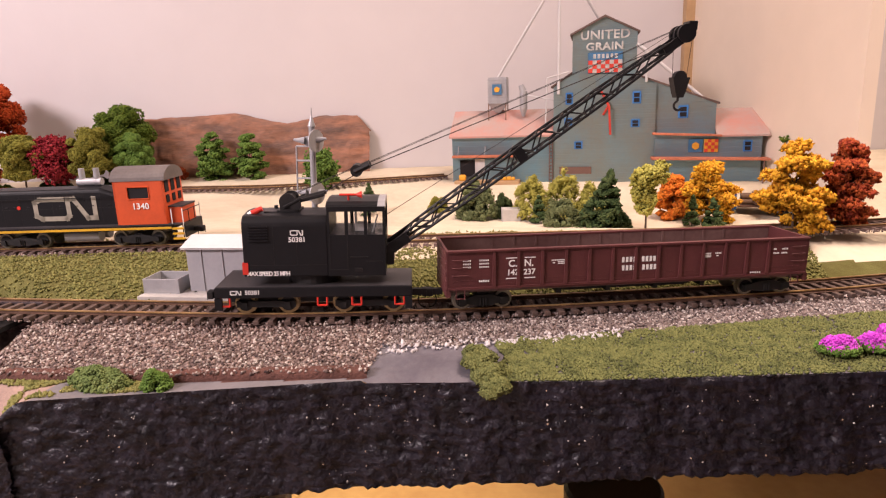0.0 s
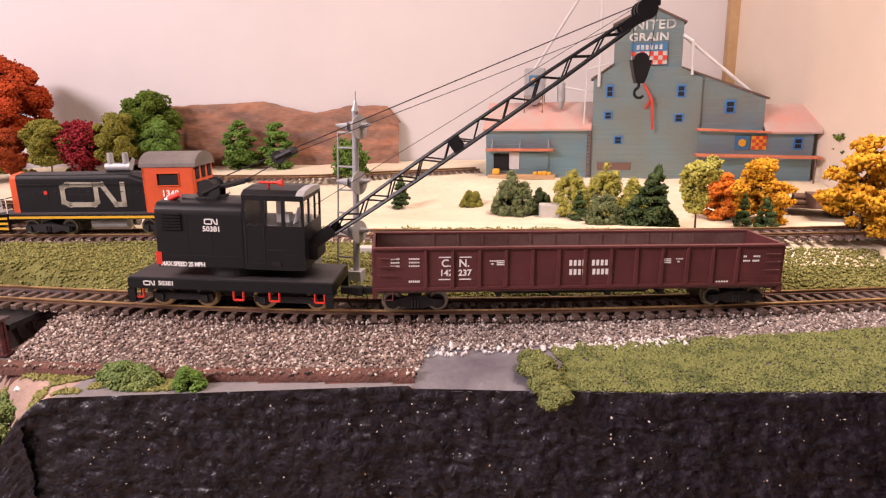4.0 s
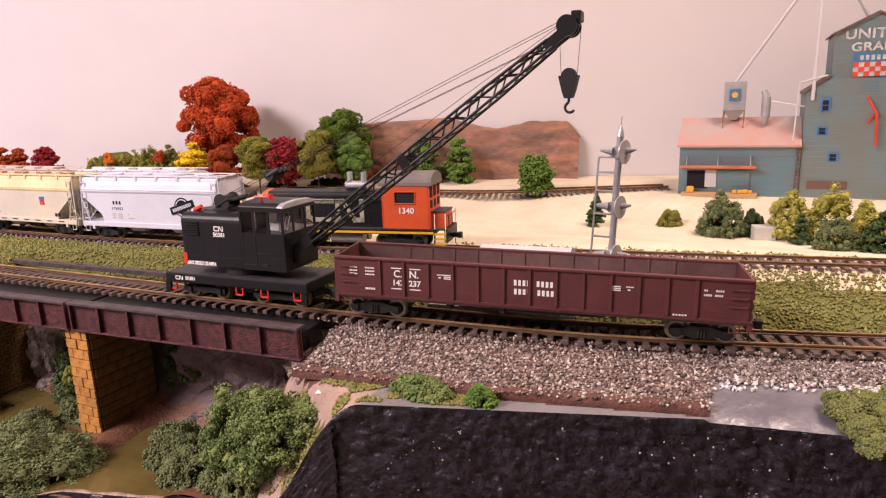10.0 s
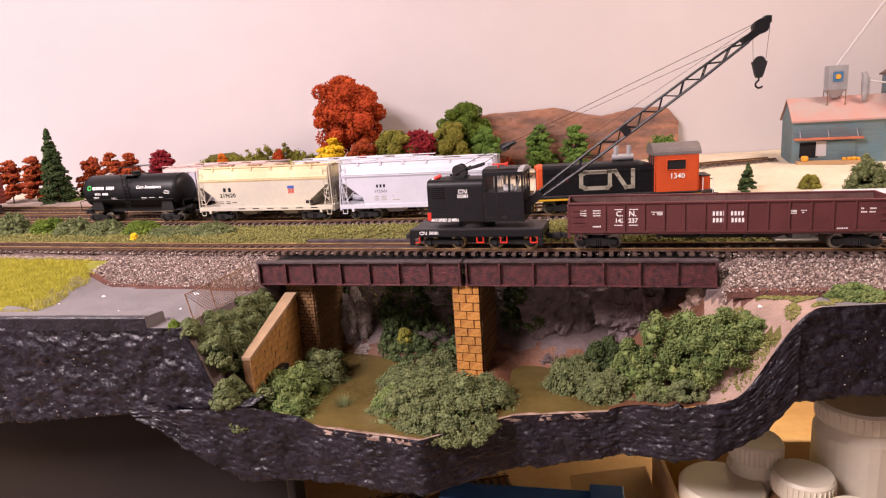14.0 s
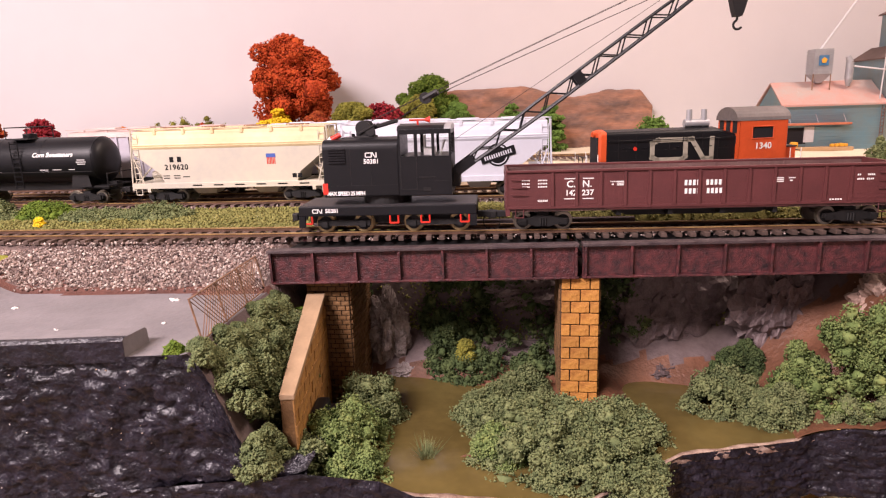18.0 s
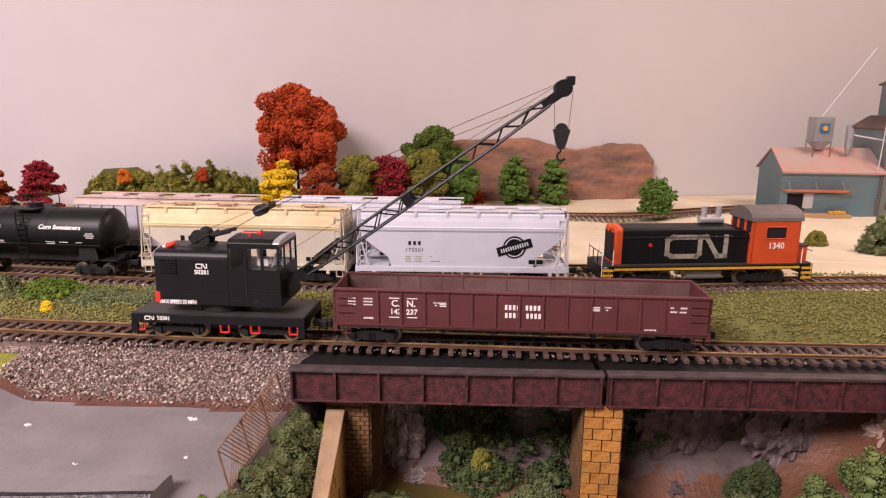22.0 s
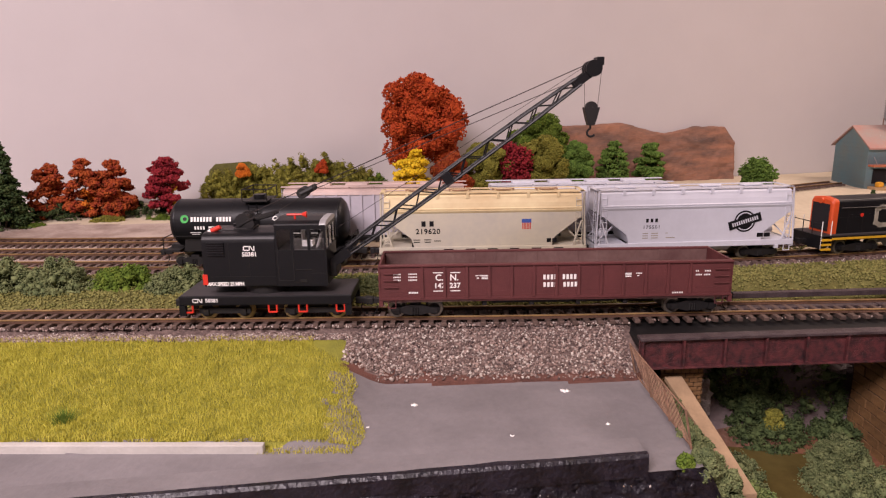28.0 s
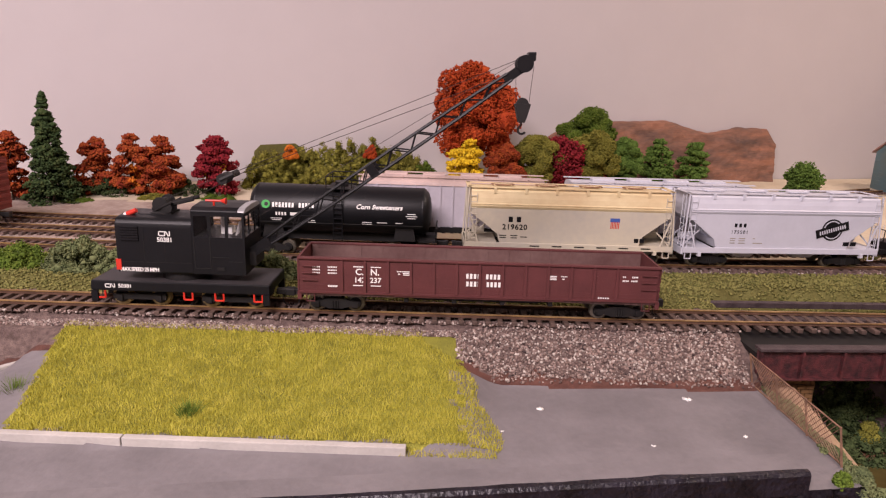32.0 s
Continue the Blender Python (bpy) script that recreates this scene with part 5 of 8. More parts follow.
# ---- switcher locomotive ----
def locomotive():
    c = thing("switcher_locomotive", BACK.stand(.094, RAIL_B, .05), "black and orange red switcher locomotive with yellow frame stripe", "locomotive")
    bk, orr = M["black"], M["orange"]
    fr = part("frame", B((-.0700, -.0150, .0118, .0690, .0150, .0152)), bk, c)
    for s in (-1, 1):
        part("frame_stripe", B((-.0700, s * .0152 - .0003, .0124, .0690, s * .0152 + .0003, .0140)), M["yellow"], fr, "yellow stripe")
    part("walkway", B((-.0790, -.0150, .0152, .0780, .0150, .0162)), M["deck"], c)
    w = .0112
    prof = [(-w, .0162), (w, .0162), (w, .0395)] + [(w - .0032 + .0032 * math.cos(a), .0395 + .0030 * math.sin(a)) for a in (.4, .8, 1.2)] + [(0, .0435)] + [(-w + .0032 - .0032 * math.cos(a), .0395 + .0030 * math.sin(a)) for a in (1.2, .8, .4)] + [(-w, .0395)]
    low = [(y, z if z < .03 else z - .0045) for y, z in prof]
    hood = part("hood", loft([[(x, y, z) for y, z in p] for x, p in ((-.0640, prof), (.0180, prof), (.0320, low))]), bk, c)
    part("radiator_end", loft([[(x, y * k, .0162 + (z - .0162) * k2) for y, z in prof] for x, k, k2 in ((-.0690, .93, .96), (-.0676, 1.01, 1.008), (-.0638, 1.01, 1.008))]), orr, hood, "orange red radiator end")
    part("radiator_grille", B((-.0697, -.0085, .0180, -.0688, .0085, .0385)), M["inner_shade"], hood)
    part("headlamp", rod(bmesh.new(), (-.0705, 0, .0405), (-.0670, 0, .0405), .0022, None, 14), orr, hood)
    part("hood_door_seam", B(*[(x - .00015, -.01135, .0170, x + .00015, -.0111, .0390) for x in (-.055, -.042, -.030, -.018, -.006, .006, .018)], (-.062, -.01135, .0285, .030, -.0111, .0287)), M["black_dull"], hood)
    for x in (-.052, -.046, -.036, -.012, .000, .012, .024):
        part("door_latch", B((x - .0012, -.0118, .0300, x + .0012, -.0111, .0306), bevel=.0002), bk, hood)
    part("number_disc", rod(bmesh.new(), (-.0430, -.0111, .0300), (-.0430, -.0116, .0300), .0014, None, 12), M["red"], hood)
    for s in (-1, 1):
        part("handrail", rods([((-.062, s * .0128, .0360), (.028, s * .0128, .0360))] + [((x, s * .0112, .0360), (x, s * .0128, .0360)) for x in (-.062, -.04, -.018, .004, .026)], .0003, 5), bk, c)
    st = part("exhaust_drum", rod(bmesh.new(), (-.0030, 0, .0462), (.0150, 0, .0462), .0028, None, 16), M["silver"], c, "silver exhaust silencer")
    part("stack_foot", B((.002, -.0015, .0425, .010, .0015, .0440)), bk, st)
    for x in (.0005, .0115):
        part("stack", rod(bmesh.new(), (x, 0, .0470), (x, 0, .0560), .0022, .0020, 14), M["silver"], st)
    # cab
    cw = .0152
    arch = [(cw - .0003 * 0, .0470)] + [(cw * math.cos(a), .0470 + .0092 * math.sin(a)) for a in [math.pi * i / 12 for i in range(1, 12)]] + [(-cw, .0470)]
    shell = [(-cw, .0162), (cw, .0162)] + arch
    x0, x1 = .0310, .0660
    cab = part("cab", B((x0, -cw, .0162, x1, cw, .0345), (x0, -cw, .0345, x0 + .006, cw, .0430), (x0, -cw, .0430, x1, cw, .0470), (x1 - .0100, -cw, .0345, x1, -cw + .0010, .0430), (x0 + .006, -cw, .0345, x0 + .0095, -cw + .0010, .0430), (x1 - .0100, cw - .0010, .0345, x1, cw, .0430), (x0 + .006, cw - .0010, .0345, x0 + .0095, cw, .0430)), orr, c, "orange red cab")
    part("end_wall", bar_x(shell, x0 - .0004, x0 + .0008), orr, cab)
    part("end_wall", bar_x(shell, x1 - .0008, x1 + .0004), orr, cab)
    roof = loft([[(x, y * 1.03, .0470 + (z - .0470) * 1.04 + .0002) for y, z in arch] for x in (x0 - .0022, x1 + .0022)], closed_ends=True)
    part("cab_roof", roof, M["roof_grey"], cab, "dusty grey arched roof")
    for s in (-1, 1):
        part("window_pane", B((x0 + .0095, s * (cw - .0006) - .0002, .0347, x1 - .0100, s * (cw - .0006) + .0002, .0428)), M["inner_shade"], cab)
        part("window_frame", rods([((a, s * (cw + .0002), b), (d, s * (cw + .0002), e)) for a, b, d, e in ((x0 + .0095, .0345, x1 - .0100, .0345), (x0 + .0095, .0430, x1 - .0100, .0430), (x0 + .0095, .0345, x0 + .0095, .0430), (x1 - .0100, .0345, x1 - .0100, .0430))], .0004, 5), orr, cab)
    for xx in (x0 - .0006, x1 + .0006):
        for y in (-.0095, 0, .0095):
            part("end_window", B((xx - .0003, y - .0028, .0385, xx + .0003, y + .0028, .0505 - abs(y) * .25), bevel=.0002), M["inner_shade"], cab)
            part("end_window_low", B((xx - .0003, y - .0024, .0310, xx + .0003, y + .0024, .0365), bevel=.0002), M["inner_shade"], cab)
    part("porch_box", B((x1 + .0004, -.0105, .0162, x1 + .0105, .0105, .0275)), orr, cab)
    part("porch_lid", B((x1 + .0004, -.0110, .0275, x1 + .0110, .0110, .0285)), M["deck"], cab)
    for e in (-1, 1):
        xe = -.0790 if e < 0 else .0780
        part("pilot", B((xe - .0010, -.0150, .0060, xe + .0010, .0150, .0160)), bk, c)
        for s in (-1, 1):
            stp = part("steps", B((xe - e * .0085, s * .0150 - .0010, .0040, xe - e * .0078, s * .0150 + .0010, .0160)), bk, c)
            for i in range(3):
                part("step_edge", B((min(xe - e * .008, xe), s * .0153 - .0012, .0048 + .0036 * i, max(xe - e * .008, xe), s * .0153 + .0004, .0062 + .0036 * i)), M["yellow"], stp, "yellow step edge")
            part("grab_rail", rods([((xe, s * .0148, .0060), (xe, s * .0148, .0270)), ((xe - e * .0080, s * .0148, .0160), (xe - e * .0080, s * .0148, .0270))], .00035, 5), M["white"], c)
        part("end_railing", rods([((xe, -.0148, .0250), (xe, .0148, .0250)), ((xe, -.005, .0160), (xe, -.005, .0250)), ((xe, .005, .0160), (xe, .005, .0250))], .00035, 5), bk, c)
        coupler(xe, e, c)
        truck(e * .0430 - .001, c, base=.0140, r=.0055)
    part("fuel_tank", rod(bmesh.new(), (-.0140, -.0060, .0075), (.0120, -.0060, .0075), .0042, None, 18), M["silver"], c, "weathered silver fuel tank")
    part("fuel_tank", rod(bmesh.new(), (-.0140, .0060, .0075), (.0120, .0060, .0075), .0042, None, 18), M["silver"], c, "weathered silver fuel tank")
    worm(c, side(-.0080, .0285, -w - .00030), .0450, .0140, .0034, M["cream"])
    words("1340", .0062, M["white"], c, side(.0490, .0292, -cw - .0004), bold=.0001)
    return c


locomotive()


# ---- rock face painted on foam behind the trees ----
def cliff():
    vs, fs = [], []
    nx, nz = 130, 34
    x0, x1 = -.190, .158
    for i in range(nx + 1):
        x = x0 + (x1 - x0) * i / nx
        top = float(np.interp(x, [-.19, -.15, -.08, -.02, .03, .05, .10, .14, .158], [.066, .086, .088, .090, .077, .074, .083, .081, .060])) + .002 * hum(x, 0, 60, 1)
        yb = .6001 + .2493 * x - .012
        for j in range(nz + 1):
            u = j / nz
            z = -.03 + (top + .03) * u
            out = .010 * (1 - u) ** .6 + .004 * hum(x, z, 35, 3) + .0035 * abs(hum(x * .4, z, 120, 6)) + .002 * hum(x, z, 150, 9)
            vs.append((x, yb - out, z))
        vs.append((x, yb + .008, top))
    r = nz + 2
    for i in range(nx):
        for j in range(r - 1):
            a, b = i * r + j, (i + 1) * r + j
            fs.append((a, b, b + 1, a + 1))
    tagged(grid_mesh("rock_face", vs, fs, [M["cliff"]], smooth=True), "red brown layered model rock face against the backdrop", "rock face")


cliff()

# ---- grain elevator ----
M["faded"] = mat("faded_white_sign_paint", (0.58, 0.58, 0.55), 0.8, var=0.25, scale=120)
def clapboard(name, base, other):
    """Horizontal boards with weathered paint."""
    m = mat(name, base, 0.75, var=0.12, scale=34, other=other)
    nt = m.node_tree
    wv, bp, tc = nt.nodes.new("ShaderNodeTexWave"), nt.nodes.new("ShaderNodeBump"), nt.nodes.new("ShaderNodeTexCoord")
    wv.bands_direction, wv.wave_profile = "Z", "SAW"
    wv.inputs["Scale"].default_value = 58.0
    bp.inputs["Distance"].default_value, bp.inputs["Strength"].default_value = .004, 1.0
    nt.links.new(tc.outputs["Object"], wv.inputs["Vector"]), nt.links.new(wv.outputs["Fac"], bp.inputs["Height"])
    nt.links.new(bp.outputs[0], nt.nodes["Principled BSDF"].inputs["Normal"])
    return m


M["clap"] = clapboard("faded_blue_clapboard", (0.24, 0.37, 0.435), (0.28, 0.32, 0.295))
M["clap_blue"] = clapboard("blue_clapboard", (0.185, 0.35, 0.455), (0.24, 0.32, 0.345))
M["pink_tin"] = mat("rust_pink_tin_roof", (0.46, 0.22, 0.18), 0.6, var=0.2, scale=30, other=(0.36, 0.30, 0.27))
M["brown_roof"] = mat("brown_felt_roof", (0.14, 0.09, 0.075), 0.8, var=0.2, scale=40)
M["rust_awning"] = mat("rusty_orange_awning", (0.52, 0.17, 0.09), 0.7, var=0.2, scale=50)
M["win_blue"] = mat("blue_window_frame", (0.05, 0.20, 0.50), 0.5)
M["sign_red"] = mat("sign_red", (0.60, 0.05, 0.03), 0.6)
M["sign_blue"] = mat("sign_blue", (0.05, 0.16, 0.30), 0.6)


def small_window(x, z, w, h, y, parent):
    f = part("window", B((x - w / 2, y - .0012, z - h / 2, x + w / 2, y, z + h / 2), bevel=.0002), M["win_blue"], parent, "blue framed sash window")
    part("pane", B((x - w * .32, y - .0016, z + h * .04, x + w * .32, y - .0011, z + h * .38)), M["inner_shade"], f)
    part("pane", B((x - w * .32, y - .0016, z - h * .38, x + w * .32, y - .0011, z - h * .04)), M["inner_shade"], f)


def elevator():
    Y = .530
    e = thing("grain_elevator", pose(0, Y, 0), "tall faded blue clapboard grain elevator with sheds and pinkish tin roofs", "building")
    C, zb = M["clap"], -.030
    # head house and main body
    part("main_body", prism([(.413, zb), (.524, zb), (.524, .106), (.502, .118), (.434, .122), (.413, .108)], 0, .085), C, e)
    part("head_house", prism([(.4335, .110), (.5025, .110), (.5025, .163), (.468, .180), (.4335, .163)], .002, .070), C, e)
    part("head_roof", prism([(.4310, .1620), (.468, .1800), (.5050, .1620), (.5050, .1640), (.468, .1822), (.4310, .1640)], -.002, .074), M["brown_roof"], e)
    part("shoulder_roof", prism([(.410, .1068), (.4335, .1222), (.4335, .1242), (.410, .1088)], -.002, .088), M["brown_roof"], e)
    part("annex_wall", prism([(.524, .045), (.587, .045), (.587, .0845), (.524, .1100), (.5025, .1170), (.5025, .110)], .003, .083), C, e)
    part("annex_roof", prism([(.5025, .1172), (.590, .0838), (.590, .0858), (.5025, .1192)], 0, .088), M["brown_roof"], e)
    # left shed with its loading door
    part("shed_wall", prism([(.294, zb), (.4125, zb), (.4125, .0555), (.294, .0555)], 0, .075), M["clap_blue"], e)
    part("shed_gable", loft([[(x, y, z) for y, z in ((0, .0555), (.075, .0555), (.0375, .081))] for x in (.294, .4125)]), M["clap_blue"], e)
    roof = loft([[(x, y, z) for y, z in ((-.006, .0535), (.0375, .0815), (.081, .0535), (.081, .0555), (.0375, .0836), (-.006, .0557))] for x in (.2915, .4125)])
    rf = part("shed_roof", roof, M["pink_tin"], e, "rusty pink tin roof")
    for x in (.318, .372):
        part("roof_vent", rod(bmesh.new(), (x, .020, .066), (x, .020, .071), .0032, .0024, 12), M["white"], rf)
    # flat dark panel on the wall paints the shaded doorway
    part("doorway_shade", B((.303, -.0008, .008, .3245, .0006, .0275)), M["inner_shade"], e)
    part("door_leaf", B((.3245, -.0016, .004, .3660, 0, .0280)), M["clap_blue"], e)
    part("door_sheet", B((.3215, -.0026, .010, .3330, -.0012, .0290)), M["grey_pale"], e)
    part("awning", prism([(.2955, .0310), (.3720, .0310), (.3720, .0335), (.2955, .0335)], -.012, 0, bevel=.0004), M["rust_awning"], e)
    part("awning_strut", rods([((x, -.010, .0335), (x, 0, .0440)) for x in (.302, .334, .366)], .0004, 5), M["grey_box"], e)
    dk = part("loading_dock", B((.2985, -.016, .0000, .3745, 0, .0045), bevel=.0005), M["wood"], e)
    part("dock_skirt", B((.2995, -.0145, -.02, .3735, 0, .0000)), M["brown_board"], dk)
    M["pumpkin"] = mat("orange_yellow_goods", (0.75, 0.36, 0.03), 0.6)
    for x, r in ((.3075, .0040), (.352, .0022), (.3575, .0024), (.3625, .0026), (.3675, .0022)):
        part("sack", B((x - r, -.010 - r, .0045, x + r, -.010 + r, .0045 + 1.7 * r), bevel=r * .5), M["pumpkin"], dk)
    # right shed
    part("right_shed", prism([(.524, zb), (.634, zb), (.634, .0500), (.524, .0540)], -.004, .075), M["clap_blue"], e)
    part("right_roof", loft([[(x, y, z) for y, z in ((-.010, .0495), (.0375, .0760), (.083, .0495), (.083, .0515), (.0375, .0782), (-.010, .0515))] for x in (.587, .640)]), M["pink_tin"], e)
    part("ledge_roof", prism([(.521, .0530), (.592, .0500), (.592, .0520), (.521, .0552)], -.012, .0, bevel=.0003), M["rust_awning"], e)
    part("porch_roof", prism([(.520, .0265), (.640, .0245), (.640, .0268), (.520, .0290)], -.020, -.003, bevel=.0004), M["rust_awning"], e)
    part("porch_post", rods([((x, -.018, -.02), (x, -.018, .0262)) for x in (.526, .580, .634)], .0009, 6), M["brown_board"], e)
    for x, z, w, h in ((.4305, .0948, .0082, .0130), (.5035, .0937, .0092, .0130), (.4296, .0693, .0088, .0080), (.5027, .0658, .0095, .0085), (.4412, .0427, .0092, .0085), (.5531, .0767, .0105, .0135), (.6195, .0390, .0090, .0120)):
        small_window(x, z, w, h, .002 if x < .53 and z > .11 else (.003 if .5245 < x < .59 and z > .055 else (-.004 if x > .59 else 0)), e)
    part("louvre_panel", B((.459, -.001, .107, .474, 0, .116)), M["clap_blue"], e)
    part("base_panel", B((.420, -.001, .010, .456, 0, .018)), M["brown_board"], e)
    # signs
    words("UNITED", .0128, M["faded"], e, pose(.4684, .0014, .1615, 90, 0, 0), "sign_lettering", bold=.0003, spacing=1.05, wide=1.12)
    words("GRAIN", .0112, M["faded"], e, pose(.4682, .0014, .1493, 90, 0, 0), "sign_lettering", bold=.0003, spacing=1.05, wide=1.15)
    sg = part("feed_sign", B((.4505, .0002, .1212, .4875, .0020, .1432)), M["sign_blue"], e, "painted feed sign with a red check pattern")
    blocks(6, .0032, .0050, .0014, M["faded"], sg, pose(.4690, .0000, .1392, 90, 0, 0), "sign_blocks")
    part("sign_field", B((.4508, -.0004, .1216, .4872, .0004, .1350)), M["faded"], sg)
    for i in range(8):
        for j in range(3):
            if (i + j) % 2 == 0:
                part("check", B((.4508 + .00455 * i, -.0010, .1216 + .00446 * j, .4508 + .00455 * (i + 1), -.0003, .1216 + .00446 * (j + 1))), M["sign_red"], sg)
    for x, m in ((.5665, "sign_blue"), (.5825, "pumpkin")):
        b = part("board_sign", B((x - .0072, -.0055, .0330, x + .0072, -.0040, .0470)), M[m], e, "small square painted board")
        for i in range(4):
            for j in range(4):
                if (i + j) % 2 == 0 and m == "pumpkin":
                    part("check", B((x - .0068 + .0034 * i, -.0060, .0333 + .0034 * j, x - .0034 + .0034 * i, -.0054, .0367 + .0034 * j)), M["sign_red"], b)
        if m == "sign_blue":
            part("badge", rod(bmesh.new(), (x, -.0062, .0400), (x, -.0054, .0400), .0042, None, 6), M["pumpkin"], b)
    part("grain_arm", rods([((.4650, -.004, .1020), (.4740, -.006, .0850)), ((.4740, -.006, .0850), (.4760, -.006, .0540)), ((.4735, -.004, .0860), (.4680, 0, .0760))], .0013, 7), M["sign_red"], e, "red unloading arm")
    # bin on legs, dust collector and pipes
    tb = part("roof_bin", B((.3355, .020, .0915, .3570, .042, .1220)), M["silver"], e, "corrugated metal bin on legs")
    for i in range(9):
        part("corrugation", B((.3345, .0195, .0922 + .0033 * i, .3575, .0425, .0934 + .0033 * i)), M["silver"], tb)
    part("bin_cone", loft([[(.34575 + a * k, .031 + b * k, z) for a, b in ((-1, -1), (1, -1), (1, 1), (-1, 1))] for k, z in ((.003, .0810), (.0107, .0916))]), M["silver"], tb)
    part("bin_leg", rods([((x, y, .0600), (x, y, .0925)) for x in (.3355, .3560) for y in (.0205, .0415)], .0007, 6), M["rust_mesh"], tb)
    part("bin_badge", B((.3405, .0183, .1020, .3515, .0195, .1140)), M["sign_blue"], tb)
    part("badge_star", rod(bmesh.new(), (.346, .0176, .1080), (.346, .0184, .1080), .0036, None, 5), M["pumpkin"], tb)
    dc = part("dust_collector", rod(rod(bmesh.new(), (.3770, .020, .0850), (.3770, .020, .1050), .0046, None, 16), (.3770, .020, .0760), (.3770, .020, .0850), .0018, .0046, 16), M["silver"], e)
    part("collector_cap", rod(bmesh.new(), (.3770, .020, .1050), (.3740, .020, .1120), .0040, .0030, 12), M["silver"], dc)
    for a, b, r in (((.346, .030, .122), (.400, .03, .205), .0016), ((.4185, -.002, .100), (.4195, .0, .235), .0017), ((.440, .01, .215), (.468, .03, .172), .0018), ((.5025, .004, .150), (.574, .004, .090), .0017), ((.5020, .0, .150), (.512, -.002, .143), .0017), ((.512, -.002, .143), (.513, -.002, .110), .0014), ((.404, -.003, .060), (.406, -.003, .118), .0008), ((.406, -.003, .118), (.430, -.003, .124), .0008), ((.382, .02, .100), (.413, .005, .094), .0010)):
        part("pipe", rods([(a, b)], r, 10), M["grey_pale"], e, "pale metal grain spout")
    part("side_ladder", rods([((.4085, -.002, -.02), (.4085, -.002, .052)), ((.4120, -.002, -.02), (.4120, -.002, .052))] + [((.4085, -.002, z), (.4120, -.002, z)) for z in [.0 + .004 * i for i in range(13)]], .0005, 5), M["brown_board"], e)
    return e


elevator()
tagged(part("wood_ramp", B((.605, .395, -.006, .68, .43, .004)), M["brown_board"]), "brown wooden ramp edging beside the layout's end", "ramp")


def truck_lorry():
    t = thing("flatbed_lorry", pose(.606, .432, height(.606, .432), 0, 0, -8), "blue flatbed lorry parked beside the elevator", "lorry")
    M["lorry_blue"] = mat("lorry_blue_paint", (0.03, 0.13, 0.40), 0.4)
    part("cab", prism([(-.028, .004), (-.014, .004), (-.014, .020), (-.020, .0205), (-.028, .012)], -.011, .011, bevel=.0008), M["lorry_blue"], t)
    part("cab_glass", B((-.0285, -.009, .0125, -.0200, .009, .0180)), M["inner_shade"], t)
    part("bed", B((-.013, -.012, .0068, .040, .012, .0090), bevel=.0004), M["brown_board"], t)
    for x in (-.024, .022, .032):
        for s in (-1, 1):
            w = part("wheel", rod(bmesh.new(), (x, s * .0085, .0048), (x, s * .0120, .0048), .0048, None, 18), M["black_dull"], t)
            part("rim", rod(bmesh.new(), (x, s * .0120, .0048), (x, s * .0123, .0048), .0024, None, 12), M["silver"], w)
    M["log"] = mat("brown_logs", (0.20, 0.12, 0.08), 0.8)
    for i, (y, z) in enumerate(((-.008, .0115), (-.003, .0115), (.002, .0115), (.007, .0115), (-.005, .0158), (.0, .0158), (.005, .0158))):
        part("log", rod(bmesh.new(), (-.010, y, z), (.039, y, z), .0024, None, 10), M["log"], t)


truck_lorry()


def yellow_hoop():
    h = thing("yellow_hoop", pose(.652, .352, height(.652, .352)), "bright yellow bent hoop standing on the sand", "hoop")
    pts = [(0, 0, 0)] + [(-.006 + .008 * math.cos(a), 0, .022 + .008 * math.sin(a)) for a in [0, .5, 1.0, 1.5, 2.0, 2.5]]
    part("bent_tube", rods(list(zip(pts, pts[1:])), .0016, 10), M["yellow"], h)
    M["blue_cap"] = mat("blue_plastic", (0.03, 0.16, 0.5), 0.4)
    part("foot", B((-.004, -.004, -.001, .004, .004, .004), bevel=.0008), M["blue_cap"], h)


yellow_hoop()


# ---- trackside things ----
def relay_hut():
    p = pose(.2562, .098, -.001, 0, 0, 4)
    h = thing("relay_hut", p, "grey sheet metal relay hut on a concrete pad", "hut")
    part("wall", B((-.0235, -.012, .001, .0235, .012, .0255), bevel=.0003), M["grey_box"], h)
    for i in range(4):
        part("batten", B((-.0145 + .0125 * i - .0003, -.0125, .001, -.0145 + .0125 * i + .0003, -.0118, .0255)), M["grey_box"], h)
    part("roof", prism([(-.0255, .0255), (.0255, .0255), (.0255, .0268), (-.0255, .0268)], -.0140, .0140, bevel=.0003), M["grey_pale"], h)
    r = part("roof_slope", loft([[(x, y, z) for y, z in ((-.0145, .0266), (.0145, .0266), (0, .0315))] for x in (-.0255, .0255)]), M["grey_pale"], h, "pale grey low pitched roof")
    part("skid", B((-.020, -.0118, -.0005, -.010, .0118, .0012), (.010, -.0118, -.0005, .020, .0118, .0012)), M["concrete"], h)
    pd = part("concrete_pad", B((-.052, -.020, -.0030, .030, .016, .0), bevel=.0004), M["concrete"])
    pd.matrix_world = p
    tagged(pd, "pale concrete pad under the relay hut", "pad")
    b = thing("metal_tray", pose(.2165, .0900, -.001, 0, 0, 4), "small open grey metal tray on the concrete pad", "tray")
    part("base", B((-.011, -.009, 0, .011, .009, .0014)), M["silver"], b)
    for a in ((-.011, -.009, .0014, .011, -.0082, .0085), (-.011, .0082, .0014, .011, .009, .0085), (-.011, -.0082, .0014, -.0102, .0082, .0085), (.0102, -.0082, .0014, .011, .0082, .0085)):
        part("tray_side", B(a, bevel=.0002), M["silver"], b)


relay_hut()


